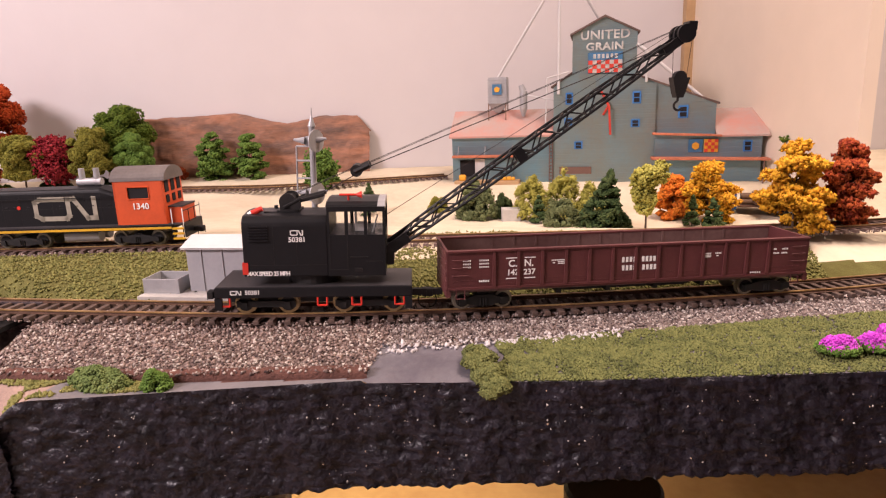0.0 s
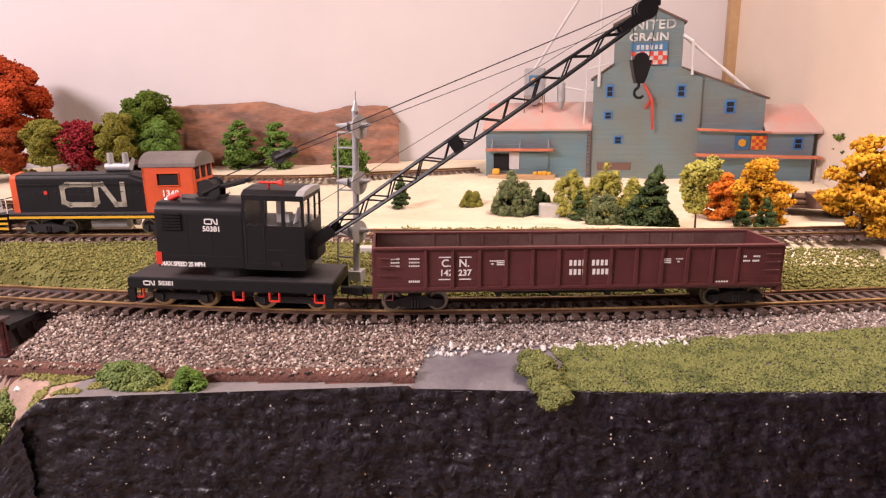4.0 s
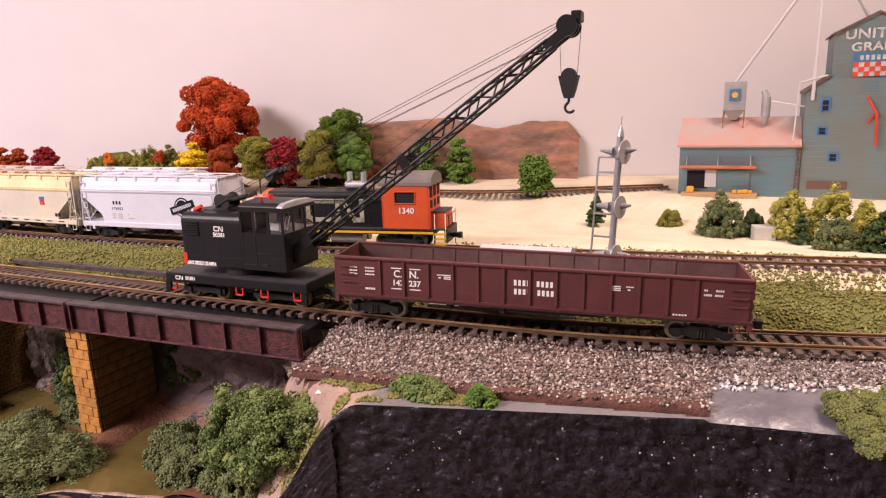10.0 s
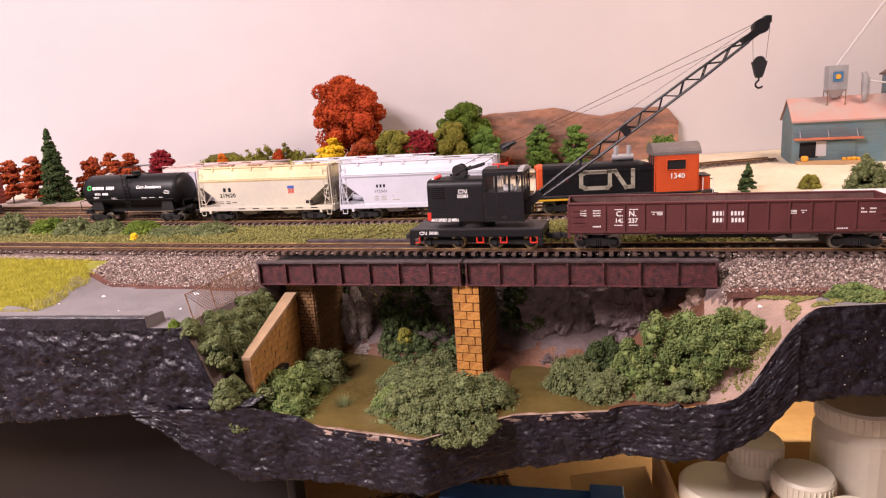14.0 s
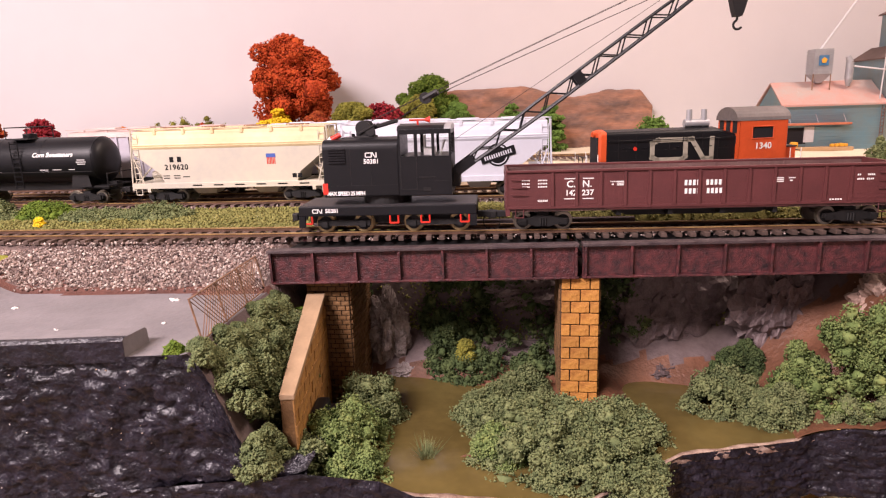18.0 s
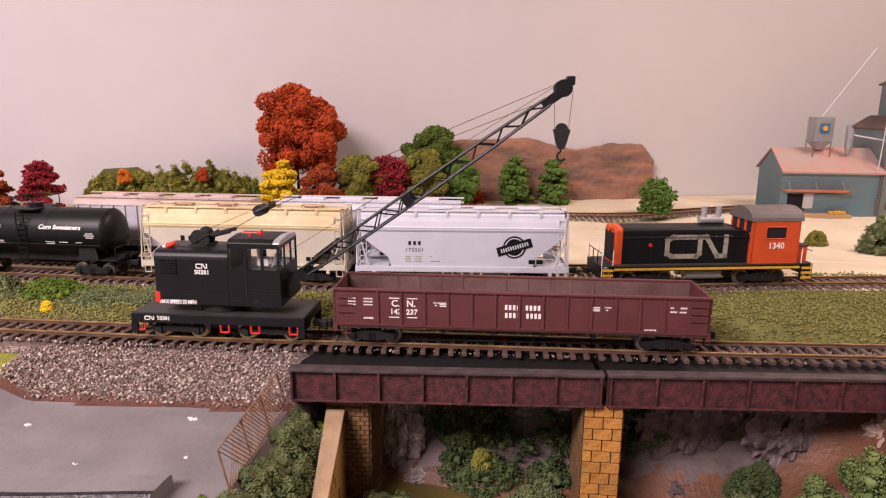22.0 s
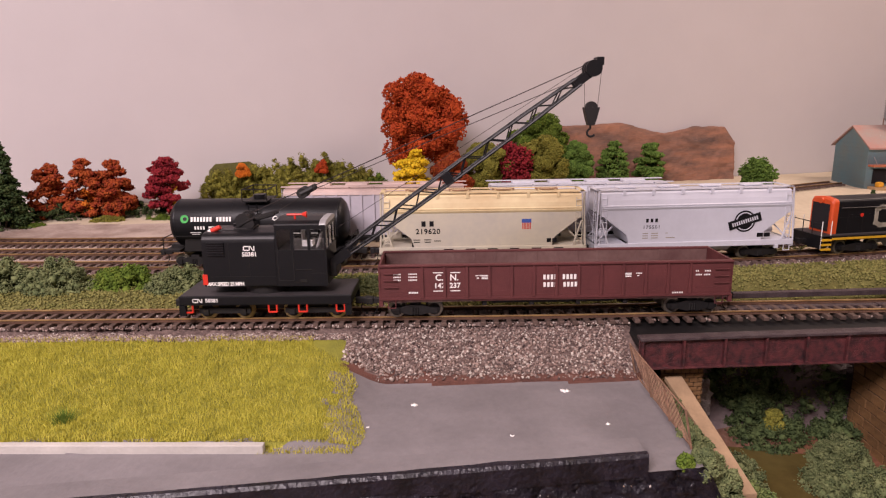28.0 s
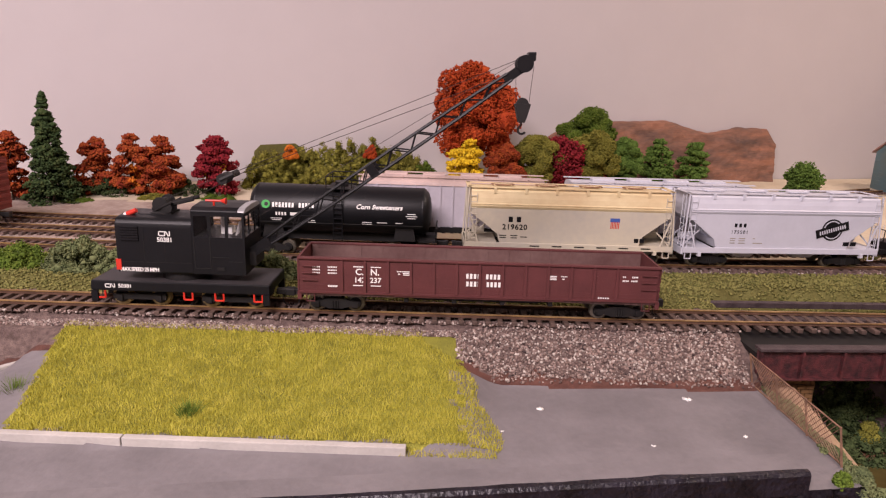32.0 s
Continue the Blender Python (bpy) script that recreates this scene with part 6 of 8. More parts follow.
def signal_mast():
    m = thing("signal_mast", pose(.2985, .113, 0.0), "silver searchlight signal mast with three heads and a ladder", "signal")
    part("mast", rod(bmesh.new(), (0, 0, -.004), (.005, -.002, .0890), .0019, .0017, 12), M["silver"], m)
    part("finial", rod(rod(bmesh.new(), (.005, -.002, .0890), (.0054, -.002, .0945), .0022, .0004, 12), (.0054, -.002, .0940), (.0056, -.002, .0990), .0003, None, 6), M["silver"], m)
    part("base_box", B((-.004, -.004, -.004, .004, .004, .003), bevel=.0004), M["silver"], m)
    for z in (.0255, .0520, .0810):
        x = .005 * z / .089
        h = part("signal_head", rod(bmesh.new(), (x - .0012, -.0050, z), (x + .0008, .0030, z), .0030, .0026, 16), M["silver"], m)
        part("target_disc", rod(bmesh.new(), (x + .0030, -.004, z), (x + .0036, -.0042, z), .0062, None, 22), M["silver"], h)
        for k, s in ((1, 1), (-1, 1), (-1, -1)):
            hood = bmesh.new()
            rod(hood, (x + k * .0030, -.004 + s * .0012, z + .0004), (x + k * .0088, -.0046 + s * .0018, z + .0012), .0021, .0006, 10)
            part("visor_hood", hood, M["grey_box"], h)
    a, b = (-.0115, 0), (-.0085, 0)
    pairs = [((-.0115, .001, -.003), (-.0065, .001, .0780)), ((-.0065, .001, .0780), (.0035, -.001, .0780))]
    pairs += [((-.0115 + .005 * z / .078, .001, z), (.005 * z / .089, -.001, z)) for z in (.010, .0225, .0350, .0475, .0600, .0700)]
    part("ladder", rods(pairs, .00055, 6), M["silver"], m)


signal_mast()
tagged(part("track_plank", B((0, -.0022, -.0025, .200, .0022, .0012), bevel=.0005), M["flange"]), "dark grey weathered strip lying behind the bridge track", "plank").matrix_world = pose(-.160, .067, -.0012, 0, 0, 3.1)
w = part("white_slab", B((-.024, -.004, -.001, .024, .004, .004), bevel=.0005), M["concrete"])
tagged(w, "pale concrete slab beside the yard track", "slab").matrix_world = pose(.305, .165, .0, 0, 0, 8)


# ---- plants ----
OCTA = np.array([(1, 0, 0), (-1, 0, 0), (0, 1, 0), (0, -1, 0), (0, 0, 1), (0, 0, -1)], float)
OFACE = np.array([(0, 2, 4), (2, 1, 4), (1, 3, 4), (3, 0, 4), (2, 0, 5), (1, 2, 5), (3, 1, 5), (0, 3, 5)])
rng = np.random.default_rng(11)


TETRA = np.array([(1, 1, 1), (1, -1, -1), (-1, 1, -1), (-1, -1, 1)], float) * .75
TFACE = np.array([(0, 1, 2), (0, 3, 1), (0, 2, 3), (1, 3, 2)])


def crumbs(name, centres, sizes, material, parent=None, kind="", flat=1.0, jit=.35, leaf=False):
    """Many small uneven crumbs in one mesh: foam, leaves, gravel."""
    n = len(centres)
    rot = rng.normal(size=(n, 3, 3))
    q, _ = np.linalg.qr(rot)
    base, face = (TETRA, TFACE) if leaf else (OCTA, OFACE)
    sh = base[None] * (1 + jit * rng.uniform(-1, 1, (n, len(base), 1)))
    sh = np.einsum("nij,nkj->nki", q, sh * np.array((1, 1, flat))[None, None]) * np.asarray(sizes)[:, None, None]
    v = (sh + np.asarray(centres)[:, None, :]).reshape(-1, 3)
    f = (face[None] + len(base) * np.arange(n)[:, None, None]).reshape(-1, 3)
    me = bpy.data.meshes.new(name)
    me.vertices.add(len(v)), me.vertices.foreach_set("co", v.ravel())
    me.loops.add(f.size), me.loops.foreach_set("vertex_index", f.ravel().astype(np.int32))
    me.polygons.add(len(f)), me.polygons.foreach_set("loop_start", np.arange(0, f.size, 3, dtype=np.int32))
    me.update(calc_edges=True)
    me.materials.append(material)
    ob = new(name, me)
    if parent:
        ob.parent = parent
    if kind:
        tagged(ob, kind=kind)
    return ob


def ball(n):
    d = rng.normal(size=(n, 3))
    return d / np.linalg.norm(d, axis=1)[:, None]


def crown_points(w, h, z0, lumps, per, size, shape="round", hollow=.72):
    """Places of leaf crumbs on uneven lumps that make up a crown."""
    pts = []
    for i in range(lumps):
        u = rng.uniform(-.95, 1)
        a = rng.uniform(0, 2 * math.pi)
        if shape == "cone":
            t = (u + 1) / 2
            rr = w / 2 * (1 - t) ** .85 * rng.uniform(.55, 1)
            c = np.array((rr * math.cos(a), rr * math.sin(a), z0 + h * t))
            rad = w * .10 * (1.2 - t)
        elif shape == "tier":
            t = round((u + 1) / 2 * 6) / 6 + rng.uniform(-.05, .05)
            rr = w / 2 * math.sqrt(max(.05, 1 - (1.5 * t - .55) ** 2)) * rng.uniform(.25, .95)
            c = np.array((rr * math.cos(a), rr * math.sin(a), z0 + h * (.04 + .90 * t) - .25 * rr))
            rad = w * rng.uniform(.10, .17)
        elif shape == "vase":
            t = (u + 1) / 2
            rr = w / 2 * (.30 + .62 * t) * rng.uniform(.2, .9)
            c = np.array((rr * math.cos(a), rr * math.sin(a), z0 + h * (.06 + .84 * t)))
            rad = w * rng.uniform(.10, .18)
        else:
            rr = w / 2 * math.sqrt(max(0, 1 - u * u)) * rng.uniform(.35, .86)
            c = np.array((rr * math.cos(a), rr * math.sin(a), z0 + h / 2 + h / 2 * u * .80))
            rad = min(w, h) * rng.uniform(.11, .25)
        d = ball(per)
        d *= (hollow + (1.25 - hollow) * rng.random((per, 1)) ** 1.5)
        d[:, 2] *= {"tier": .50, "cone": .55}.get(shape, .80)
        if shape == "cone":
            d[:, 2] -= .35 * np.abs(d[:, 0] * c[0] + d[:, 1] * c[1]) / max(rr, 1e-4)
            d[:, :2] *= 1.35
        pts.append(c + d * rad)
    return np.concatenate(pts)


def leaves(name, *cols):
    return tones(name, cols, 0.9, loose=0.38, noise_scale=130)


LEAF = {
    "rust": leaves("rust_red_foliage", (.13, .018, .012), (.26, .040, .016), (.38, .085, .02), (.19, .026, .015)),
    "fire": leaves("fire_orange_foliage", (.24, .032, .012), (.40, .055, .016), (.50, .085, .02), (.42, .06, .016)),
    "maroon": leaves("deep_red_foliage", (.12, .008, .016), (.24, .018, .028), (.32, .035, .035)),
    "amber": leaves("amber_foliage", (.40, .16, .015), (.62, .31, .022), (.72, .42, .035)),
    "yellow": leaves("yellow_foliage", (.50, .32, .01), (.74, .50, .02), (.82, .60, .05)),
    "orange": leaves("orange_foliage", (.42, .10, .012), (.62, .17, .02), (.66, .24, .03)),
    "olive": leaves("olive_foliage", (.10, .10, .02), (.21, .20, .035), (.31, .29, .06)),
    "green": leaves("mid_green_foliage", (.045, .075, .012), (.10, .155, .02), (.17, .22, .035)),
    "leafgreen": leaves("bright_leaf_foliage", (.055, .10, .02), (.11, .19, .035), (.17, .27, .06)),
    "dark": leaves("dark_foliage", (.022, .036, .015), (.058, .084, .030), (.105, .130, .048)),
    "spruce": leaves("spruce_foliage", (.018, .035, .014), (.045, .075, .025), (.085, .105, .035)),
    "sage": leaves("sage_foam_foliage", (.055, .072, .034), (.105, .130, .054), (.165, .187, .082), (.125, .150, .060)),
    "mint": leaves("fresh_green_foam_foliage", (.058, .088, .030), (.110, .155, .048), (.165, .212, .072), (.215, .240, .075)),
    "lime": leaves("yellow_green_foliage", (.25, .24, .05), (.35, .33, .07), (.44, .41, .10)),
    "turf": leaves("turf_crumbs", (.08, .085, .025), (.165, .165, .05), (.23, .215, .07), (.11, .12, .04)),
    "slope": leaves("slope_turf_crumbs", (.06, .07, .025), (.115, .13, .045), (.18, .19, .065), (.09, .105, .035)),
    "sprout": leaves("lime_grass_fibres", (.27, .255, .035), (.42, .39, .05), (.54, .48, .09)),
    "purple": leaves("magenta_blossom", (.40, .03, .42), (.62, .08, .60), (.70, .18, .68)),
}
GRAVEL = tones("mixed_gravel", [(.05, .035, .035), (.16, .115, .10), (.27, .20, .17), (.32, .235, .20), (.19, .14, .125), (.56, .50, .44), (.10, .07, .062), (.15, .10, .085)], .85)
GRAVEL_GREY = tones("grey_gravel", [(.04, .032, .034), (.13, .10, .092), (.23, .18, .16), (.16, .12, .11), (.52, .47, .43), (.09, .068, .066), (.28, .23, .21)], .85)


def tree(x, y, z, h, w, leaf, label, shape="round", trunk=.3, lumps=58, per=85, size=.00155, category="tree", lean=0.0, group="model trees", shade=None, chunk=False):
    t = thing("tree", pose(x, y, z), label, category, group)
    bm = bmesh.new()
    top = h * (.80 if shape != "round" else .62)
    k = max(.0008, h * .018)
    pts = [(0, 0, -.004), (lean * .3, 0, h * trunk * .5), (lean * .6, .001, h * trunk), (lean, 0, top)]
    for i, (a, b) in enumerate(zip(pts, pts[1:])):
        rod(bm, a, b, k * (1 - .25 * i), k * (.75 - .25 * i), 8)
    for i in range(7 if shape != "cone" else 0):
        a, zz = i * 2.4 + x * 50, h * (trunk + .06 * i)
        if zz < top:
            rod(bm, (lean * .7, 0, zz), (lean + w * .33 * math.cos(a), w * .33 * math.sin(a), zz + h * .16), k * .4, k * .15, 5)
    part("trunk", bm, M["bark"], t)
    z0 = h * trunk * (.75 if shape != "cone" else .35)
    P = crown_points(w, h - z0, z0, lumps, per, size, shape)
    if chunk:
        n = 84
        u, a, k = rng.uniform(-.9, 1, n), rng.uniform(0, 6.283, n), rng.uniform(.05, .95, n)
        rr = w / 2 * np.sqrt(1 - u * u * .96) * k
        C = np.stack([rr * np.cos(a), rr * np.sin(a), z0 + (h - z0) / 2 * (1 + u * .86)], 1)
        rad = w * rng.uniform(.075, .165, n)
        core = crumbs("inner_foam", C, rad * .86, LEAF[leaf], t)
        q = ball(n * 420).reshape(n, 420, 3) * np.array((1, 1, .82))
        ripple = np.sin(q @ np.array((7., 5., 3.)) + a[:, None]) * np.sin(q @ np.array((-4., 6., 8.)) + u[:, None] * 9)
        P = (C[:, None, :] + q * (rad[:, None] * (.92 + .16 * ripple + .16 * rng.random((n, 420))))[:, :, None]).reshape(-1, 3)
    P[:, 0] += lean * np.clip(P[:, 2] / h, 0, 1)
    P[:, 2] = np.maximum(P[:, 2], .002)
    crumbs("crown", P, size * rng.uniform(.6, 1.35, len(P)), LEAF[leaf], t, leaf=True)
    if shade:
        Q = crown_points(w * .62, (h - z0) * .55, z0 - h * .02, 8, 50, size, "round")
        crumbs("inner_leaves", Q, size * rng.uniform(.6, 1.2, len(Q)), LEAF[shade], t, leaf=True)
    return t


def bush(x, y, z, w, d, h, leaf, label, per=60, size=.00060, name="bush", yaw=0):
    """A foam bush: small clumps over a dome, each a rough core under a crust of crumbs."""
    t = thing(name, pose(x, y, z, 0, 0, yaw), label, "bush", "model bushes")
    clump = min(.0050, max(.0016, min(w, d) * .125))
    n = int(min(170, max(22, 1.9 * w * d / clump ** 2)))
    per = per if y < .04 else per // 2
    C, R = [], []
    for i in range(n):
        a, r = rng.uniform(0, 2 * math.pi), math.sqrt(rng.random())
        u, v = r * math.cos(a), r * math.sin(a)
        top = h * (1 - .72 * r ** 2.6) * (.84 + .45 * hum(x + u * w, y + v * d, 70, 9))
        if r > .70:
            top *= rng.uniform(.25, 1)
        k = clump * rng.uniform(.65, 1.3)
        C.append((u * (w / 2 - k * .5), v * (d / 2 - k * .5), max(top - k * .7, k * .2)))
        R.append(k)
    C, R = np.array(C), np.array(R)
    crumbs("foliage", C, R * .74, LEAF[leaf], t)
    q = ball(n * per).reshape(n, per, 3) * (R[:, None, None] * (.70 + .36 * rng.random((n, per, 1))))
    P = (q + C[:, None, :]).reshape(-1, 3)
    P[:, 2] = np.maximum(P[:, 2], -.001)
    crumbs("leaf_crust", P, size * rng.uniform(.6, 1.4, len(P)), LEAF[leaf], t, leaf=True)
    return t


# the tree line along the backdrop
tree(-.800, .305, -.004, .070, .040, "rust", "orange red autumn model tree by the backdrop", "tier")
tree(-.757, .312, -.004, .073, .040, "rust", "rust red autumn model tree by the backdrop", "tier")
tree(-.716, .311, -.003, .111, .046, "spruce", "tall dark green model spruce", "cone", lumps=260, per=46, trunk=.10, size=.0013)
tree(-.699, .362, -.006, .067, .043, "rust", "rust red autumn model tree by the backdrop", "tier")
tree(-.659, .362, -.006, .072, .042, "rust", "orange red autumn model tree by the backdrop", "tier", shade="orange")
tree(-.624, .368, -.006, .069, .044, "rust", "rust red autumn model tree with a leaning trunk", "tier", lean=-.008)
tree(-.575, .374, -.005, .071, .043, "maroon", "deep red autumn model tree by the backdrop", "tier", shade="amber")
for x, y, w, h, l in ((-.60, .372, .10, .022, "dark"), (-.68, .352, .09, .024, "dark"), (-.745, .338, .07, .02, "dark"), (-.63, .345, .05, .013, "olive"), (-.57, .352, .06, .012, "green"), (-.70, .318, .05, .010, "green")):
    bush(x, y, -.004, w, .022, h, l, "low dark undergrowth below the tree line", yaw=14)
for i, (x, y, w, h, l) in enumerate(((-.535, .425, .06, .048, "olive"), (-.490, .440, .075, .056, "olive"), (-.440, .452, .075, .060, "olive"), (-.395, .462, .07, .052, "olive"), (-.355, .466, .05, .035, "green"), (-.47, .425, .08, .036, "olive"), (-.415, .437, .08, .036, "olive"), (-.515, .432, .07, .046, "olive"), (-.465, .446, .07, .058, "olive"), (-.418, .456, .07, .060, "olive"), (-.375, .462, .06, .048, "olive"), (-.445, .430, .09, .040, "olive"), (-.385, .445, .08, .036, "olive"))):
    bush(x, y, -.006, w, .035, h + .006, l, "rounded olive green foam woodland clump", yaw=14)
bush(-.505, .425, .040, .018, .014, .014, "orange", "small orange foam accent in the woodland")
bush(-.415, .438, .042, .016, .014, .016, "fire", "small red foam accent in the woodland")
board = part("painted_hill", prism([(-.030, -.01), (.030, -.01), (.030, .052), (.018, .060), (-.022, .058), (-.030, .050)], -.001, .001, bevel=.0004), M["turf"])
tagged(board, "dull green painted cut-out hill behind the trees", "cut-out").matrix_world = pose(-.525, .455, -.006, 0, 0, 14)
tree(-.295, .440, .002, .147, .106, "fire", "very large fiery orange autumn model tree", lumps=64, per=10, size=.00125, trunk=.42, lean=-.004, chunk=True)
tree(-.303, .396, .004, .066, .043, "yellow", "bright yellow autumn model tree", "tier", trunk=.15)
tree(-.256, .404, .002, .063, .047, "rust", "small russet autumn model tree", trunk=.2, chunk=True, size=.0009)
tree(-.219, .426, .0, .073, .055, "olive", "olive green model tree with slim trunk", trunk=.4, chunk=True, size=.0009)
tree(-.188, .444, .002, .070, .053, "maroon", "deep crimson model tree with slim red trunk", trunk=.3)
tree(-.143, .509, -.004, .108, .082, "green", "tall rounded green model tree", lumps=60, per=10, trunk=.3, size=.0011, chunk=True)
tree(-.148, .459, .0, .080, .062, "olive", "light olive model tree with slim trunk", trunk=.35, chunk=True, size=.0009)
tree(-.103, .480, .0, .072, .044, "leafgreen", "fresh green model tree", trunk=.25, chunk=True, size=.0009)
tree(-.036, .549, -.002, .068, .044, "leafgreen", "small bright green model tree before the rock face", trunk=.15, shape="tier")
tree(.014, .553, -.004, .068, .041, "leafgreen", "small bright green model tree before the rock face", trunk=.15, shape="tier")
tree(.136, .502, -.022, .067, .044, "leafgreen", "bright green model tree on the sand", trunk=.28)
for x, y, w, h, l in ((-.225, .478, .06, .020, "dark"), (-.165, .50, .07, .020, "dark"), (-.29, .46, .05, .016, "green"), (-.10, .54, .07, .03, "rust")):
    bush(x, y, -.004, w, .025, h, l, "low undergrowth below the tree line", yaw=14)
# round the elevator
def grows(kind, x, y, *rest, **more):
    return kind(x, y, height(x, y), *rest, **more)


grows(tree, .228, .410, .033, .021, "spruce", "small green model conifer on the sand", "cone", trunk=.06, lumps=60, per=40, size=.0011)
grows(bush, .297, .430, .024, .020, .016, "olive", "small round olive bush on the sand")
grows(bush, .346, .395, .048, .034, .036, "sage", "spiky grey green bush on the sand")
grows(tree, .343, .398, .042, .030, "sage", "spiky grey green conifer bush", "cone", trunk=.05, lumps=70, per=40, size=.0012)
grows(bush, .371, .400, .024, .018, .026, "dark", "dark green low bush on the sand")
grows(tree, .408, .372, .026, .017, "spruce", "small dark model conifer", "cone", trunk=.06, lumps=36, per=36, size=.0011)
grows(bush, .399, .392, .038, .030, .045, "lime", "yellow green rounded model bush")
grows(bush, .430, .388, .040, .034, .048, "lime", "large yellow green rounded model bush")
grows(bush, .456, .386, .030, .030, .040, "lime", "yellow green rounded model bush")
grows(bush, .432, .345, .036, .028, .026, "sage", "grey green bristly bush on the sand")
grows(tree, .462, .340, .050, .040, "spruce", "dark grey green leaning model conifer", "cone", trunk=.05, lumps=90, per=44, size=.0013, lean=.010)
grows(bush, .478, .345, .026, .020, .020, "spruce", "dark green low bush beside the leaning conifer")
grows(tree, .500, .322, .055, .036, "lime", "yellow green vase shaped model tree", shape="vase", trunk=.30, lumps=46)
grows(tree, .531, .405, .040, .032, "orange", "orange autumn model tree", trunk=.12, shape="tier")
grows(tree, .559, .388, .053, .045, "amber", "golden amber autumn model tree", "tier", trunk=.12)
grows(tree, .542, .360, .027, .014, "spruce", "tiny dark blue green model conifer", "cone", trunk=.06, lumps=36, per=36, size=.0010)
grows(tree, .559, .358, .029, .017, "spruce", "tiny dark blue green model conifer", "cone", trunk=.06, lumps=36, per=36, size=.0010)
grows(tree, .594, .262, .066, .046, "amber", "golden amber autumn model tree beside the track", "tier", trunk=.25, lumps=64)
grows(tree, .634, .285, .068, .044, "rust", "russet brown autumn model tree", "tier", trunk=.2, lumps=56)
grows(tree, .668, .500, .078, .046, "green", "green layered model tree by the side panel", "tier", trunk=.15)
pot = part("pale_stone_block", B((-.009, -.007, -.002, .009, .007, .012), bevel=.001), M["concrete"])
tagged(pot, "pale pinkish stone block on the sand", "block").matrix_world = pose(.380, .388, height(.380, .388), 0, 0, 12)
# the ravine
for x, y, w, h in ((-.148, -.004, .024, .012), (-.149, -.020, .024, .014), (-.143, -.030, .022, .016), (-.149, -.040, .025, .014), (-.142, -.052, .020, .020), (-.150, -.060, .023, .012), (-.146, -.068, .026, .018), (-.152, -.078, .019, .010), (-.148, -.084, .026, .016), (-.138, -.080, .022, .016), (-.139, -.090, .020, .012), (-.1575, -.089, .013, .007), (-.131, -.086, .018, .012)):
    bush(x, y, min(-.0200, height(x, y)) - .003, w, .030 if y > -.08 else .016, h + .003, "green" if y > -.012 else "sage", "grey green foam bush on the ravine's edge")
for k in range(7):
    x, y = -.1555 + .0012 * math.sin(k * 2.3), -.012 - .0115 * k
    bush(x, y, height(x, y) - .004, .015, .018, .011 + .002 * math.sin(k * 1.7), "sage", "grey green foam bush at the fence's foot")
bush(-.1665, -.0935, -.0225, .007, .005, .005, "green", "small bright green foam tuft at the road's end")
for a in ((-.113, -.050, -.093, .046, .060, .028, "mint"), (-.109, -.014, -.092, .040, .046, .026, "sage"), (-.104, -.070, -.093, .036, .026, .018, "mint"), (-.125, -.070, -.093, .028, .028, .024, "sage")):
    bush(*a, "leafy green foam bush beside the river")
for a in ((-.010, -.054, -.092, .092, .050, .021, "sage"), (-.022, -.022, -.092, .084, .044, .019, "sage"), (.016, -.030, -.092, .052, .056, .020, "sage"), (-.046, -.008, -.092, .044, .036, .016, "sage"), (-.002, -.071, -.093, .066, .022, .014, "sage"), (.0, -.040, -.092, .056, .040, .026, "sage"), (-.040, -.046, -.092, .030, .040, .015, "mint")):
    bush(*a, "dense grey green foam bushes round the stone pier")
for a in ((.130, -.004, -.084, .046, .038, .052, "mint"), (.150, -.006, -.070, .044, .040, .046, "mint"), (.166, -.010, -.056, .034, .032, .034, "mint"), (.112, .004, -.090, .036, .032, .036, "mint"), (.128, -.018, -.089, .034, .014, .018, "sage"), (.076, .004, -.092, .048, .034, .026, "sage"), (.096, -.010, -.092, .036, .026, .024, "sage"), (.180, -.006, -.046, .026, .022, .020, "mint"), (.146, -.022, -.078, .024, .012, .016, "sage")):
    bush(*a, "fresh green foam shrubs on the ravine bank")


def boulder(x, y, z, w, d, h, material, label, seed, yaw=0):
    bm = bmesh.new()
    bmesh.ops.create_icosphere(bm, subdivisions=5, radius=.55)
    for v in bm.verts:
        n = v.co.normalized()
        k = .94 - .22 * abs(noise.noise(n * 3.2 + Vector((0, 0, seed)))) - .16 * abs(noise.noise(n * 8 + Vector((seed, seed, 0)))) + .05 * noise.noise(n * 22) + .30 * noise.noise(n * 1.9 + Vector((seed, 0, 0))) + .16 * noise.noise(n * 5 + Vector((0, seed, 0))) + .10 * noise.noise(Vector((n.x * 16, n.y * 16, n.z * 7 + seed))) + .04 * noise.noise(n * 34 + Vector((0, 0, seed)))
        v.co = Vector((v.co.x * w * k, v.co.y * d * k, v.co.z * h * k))
    ob = part("boulder", bm, M[material])
    return tagged(ob, label, "rock", "ravine rocks")


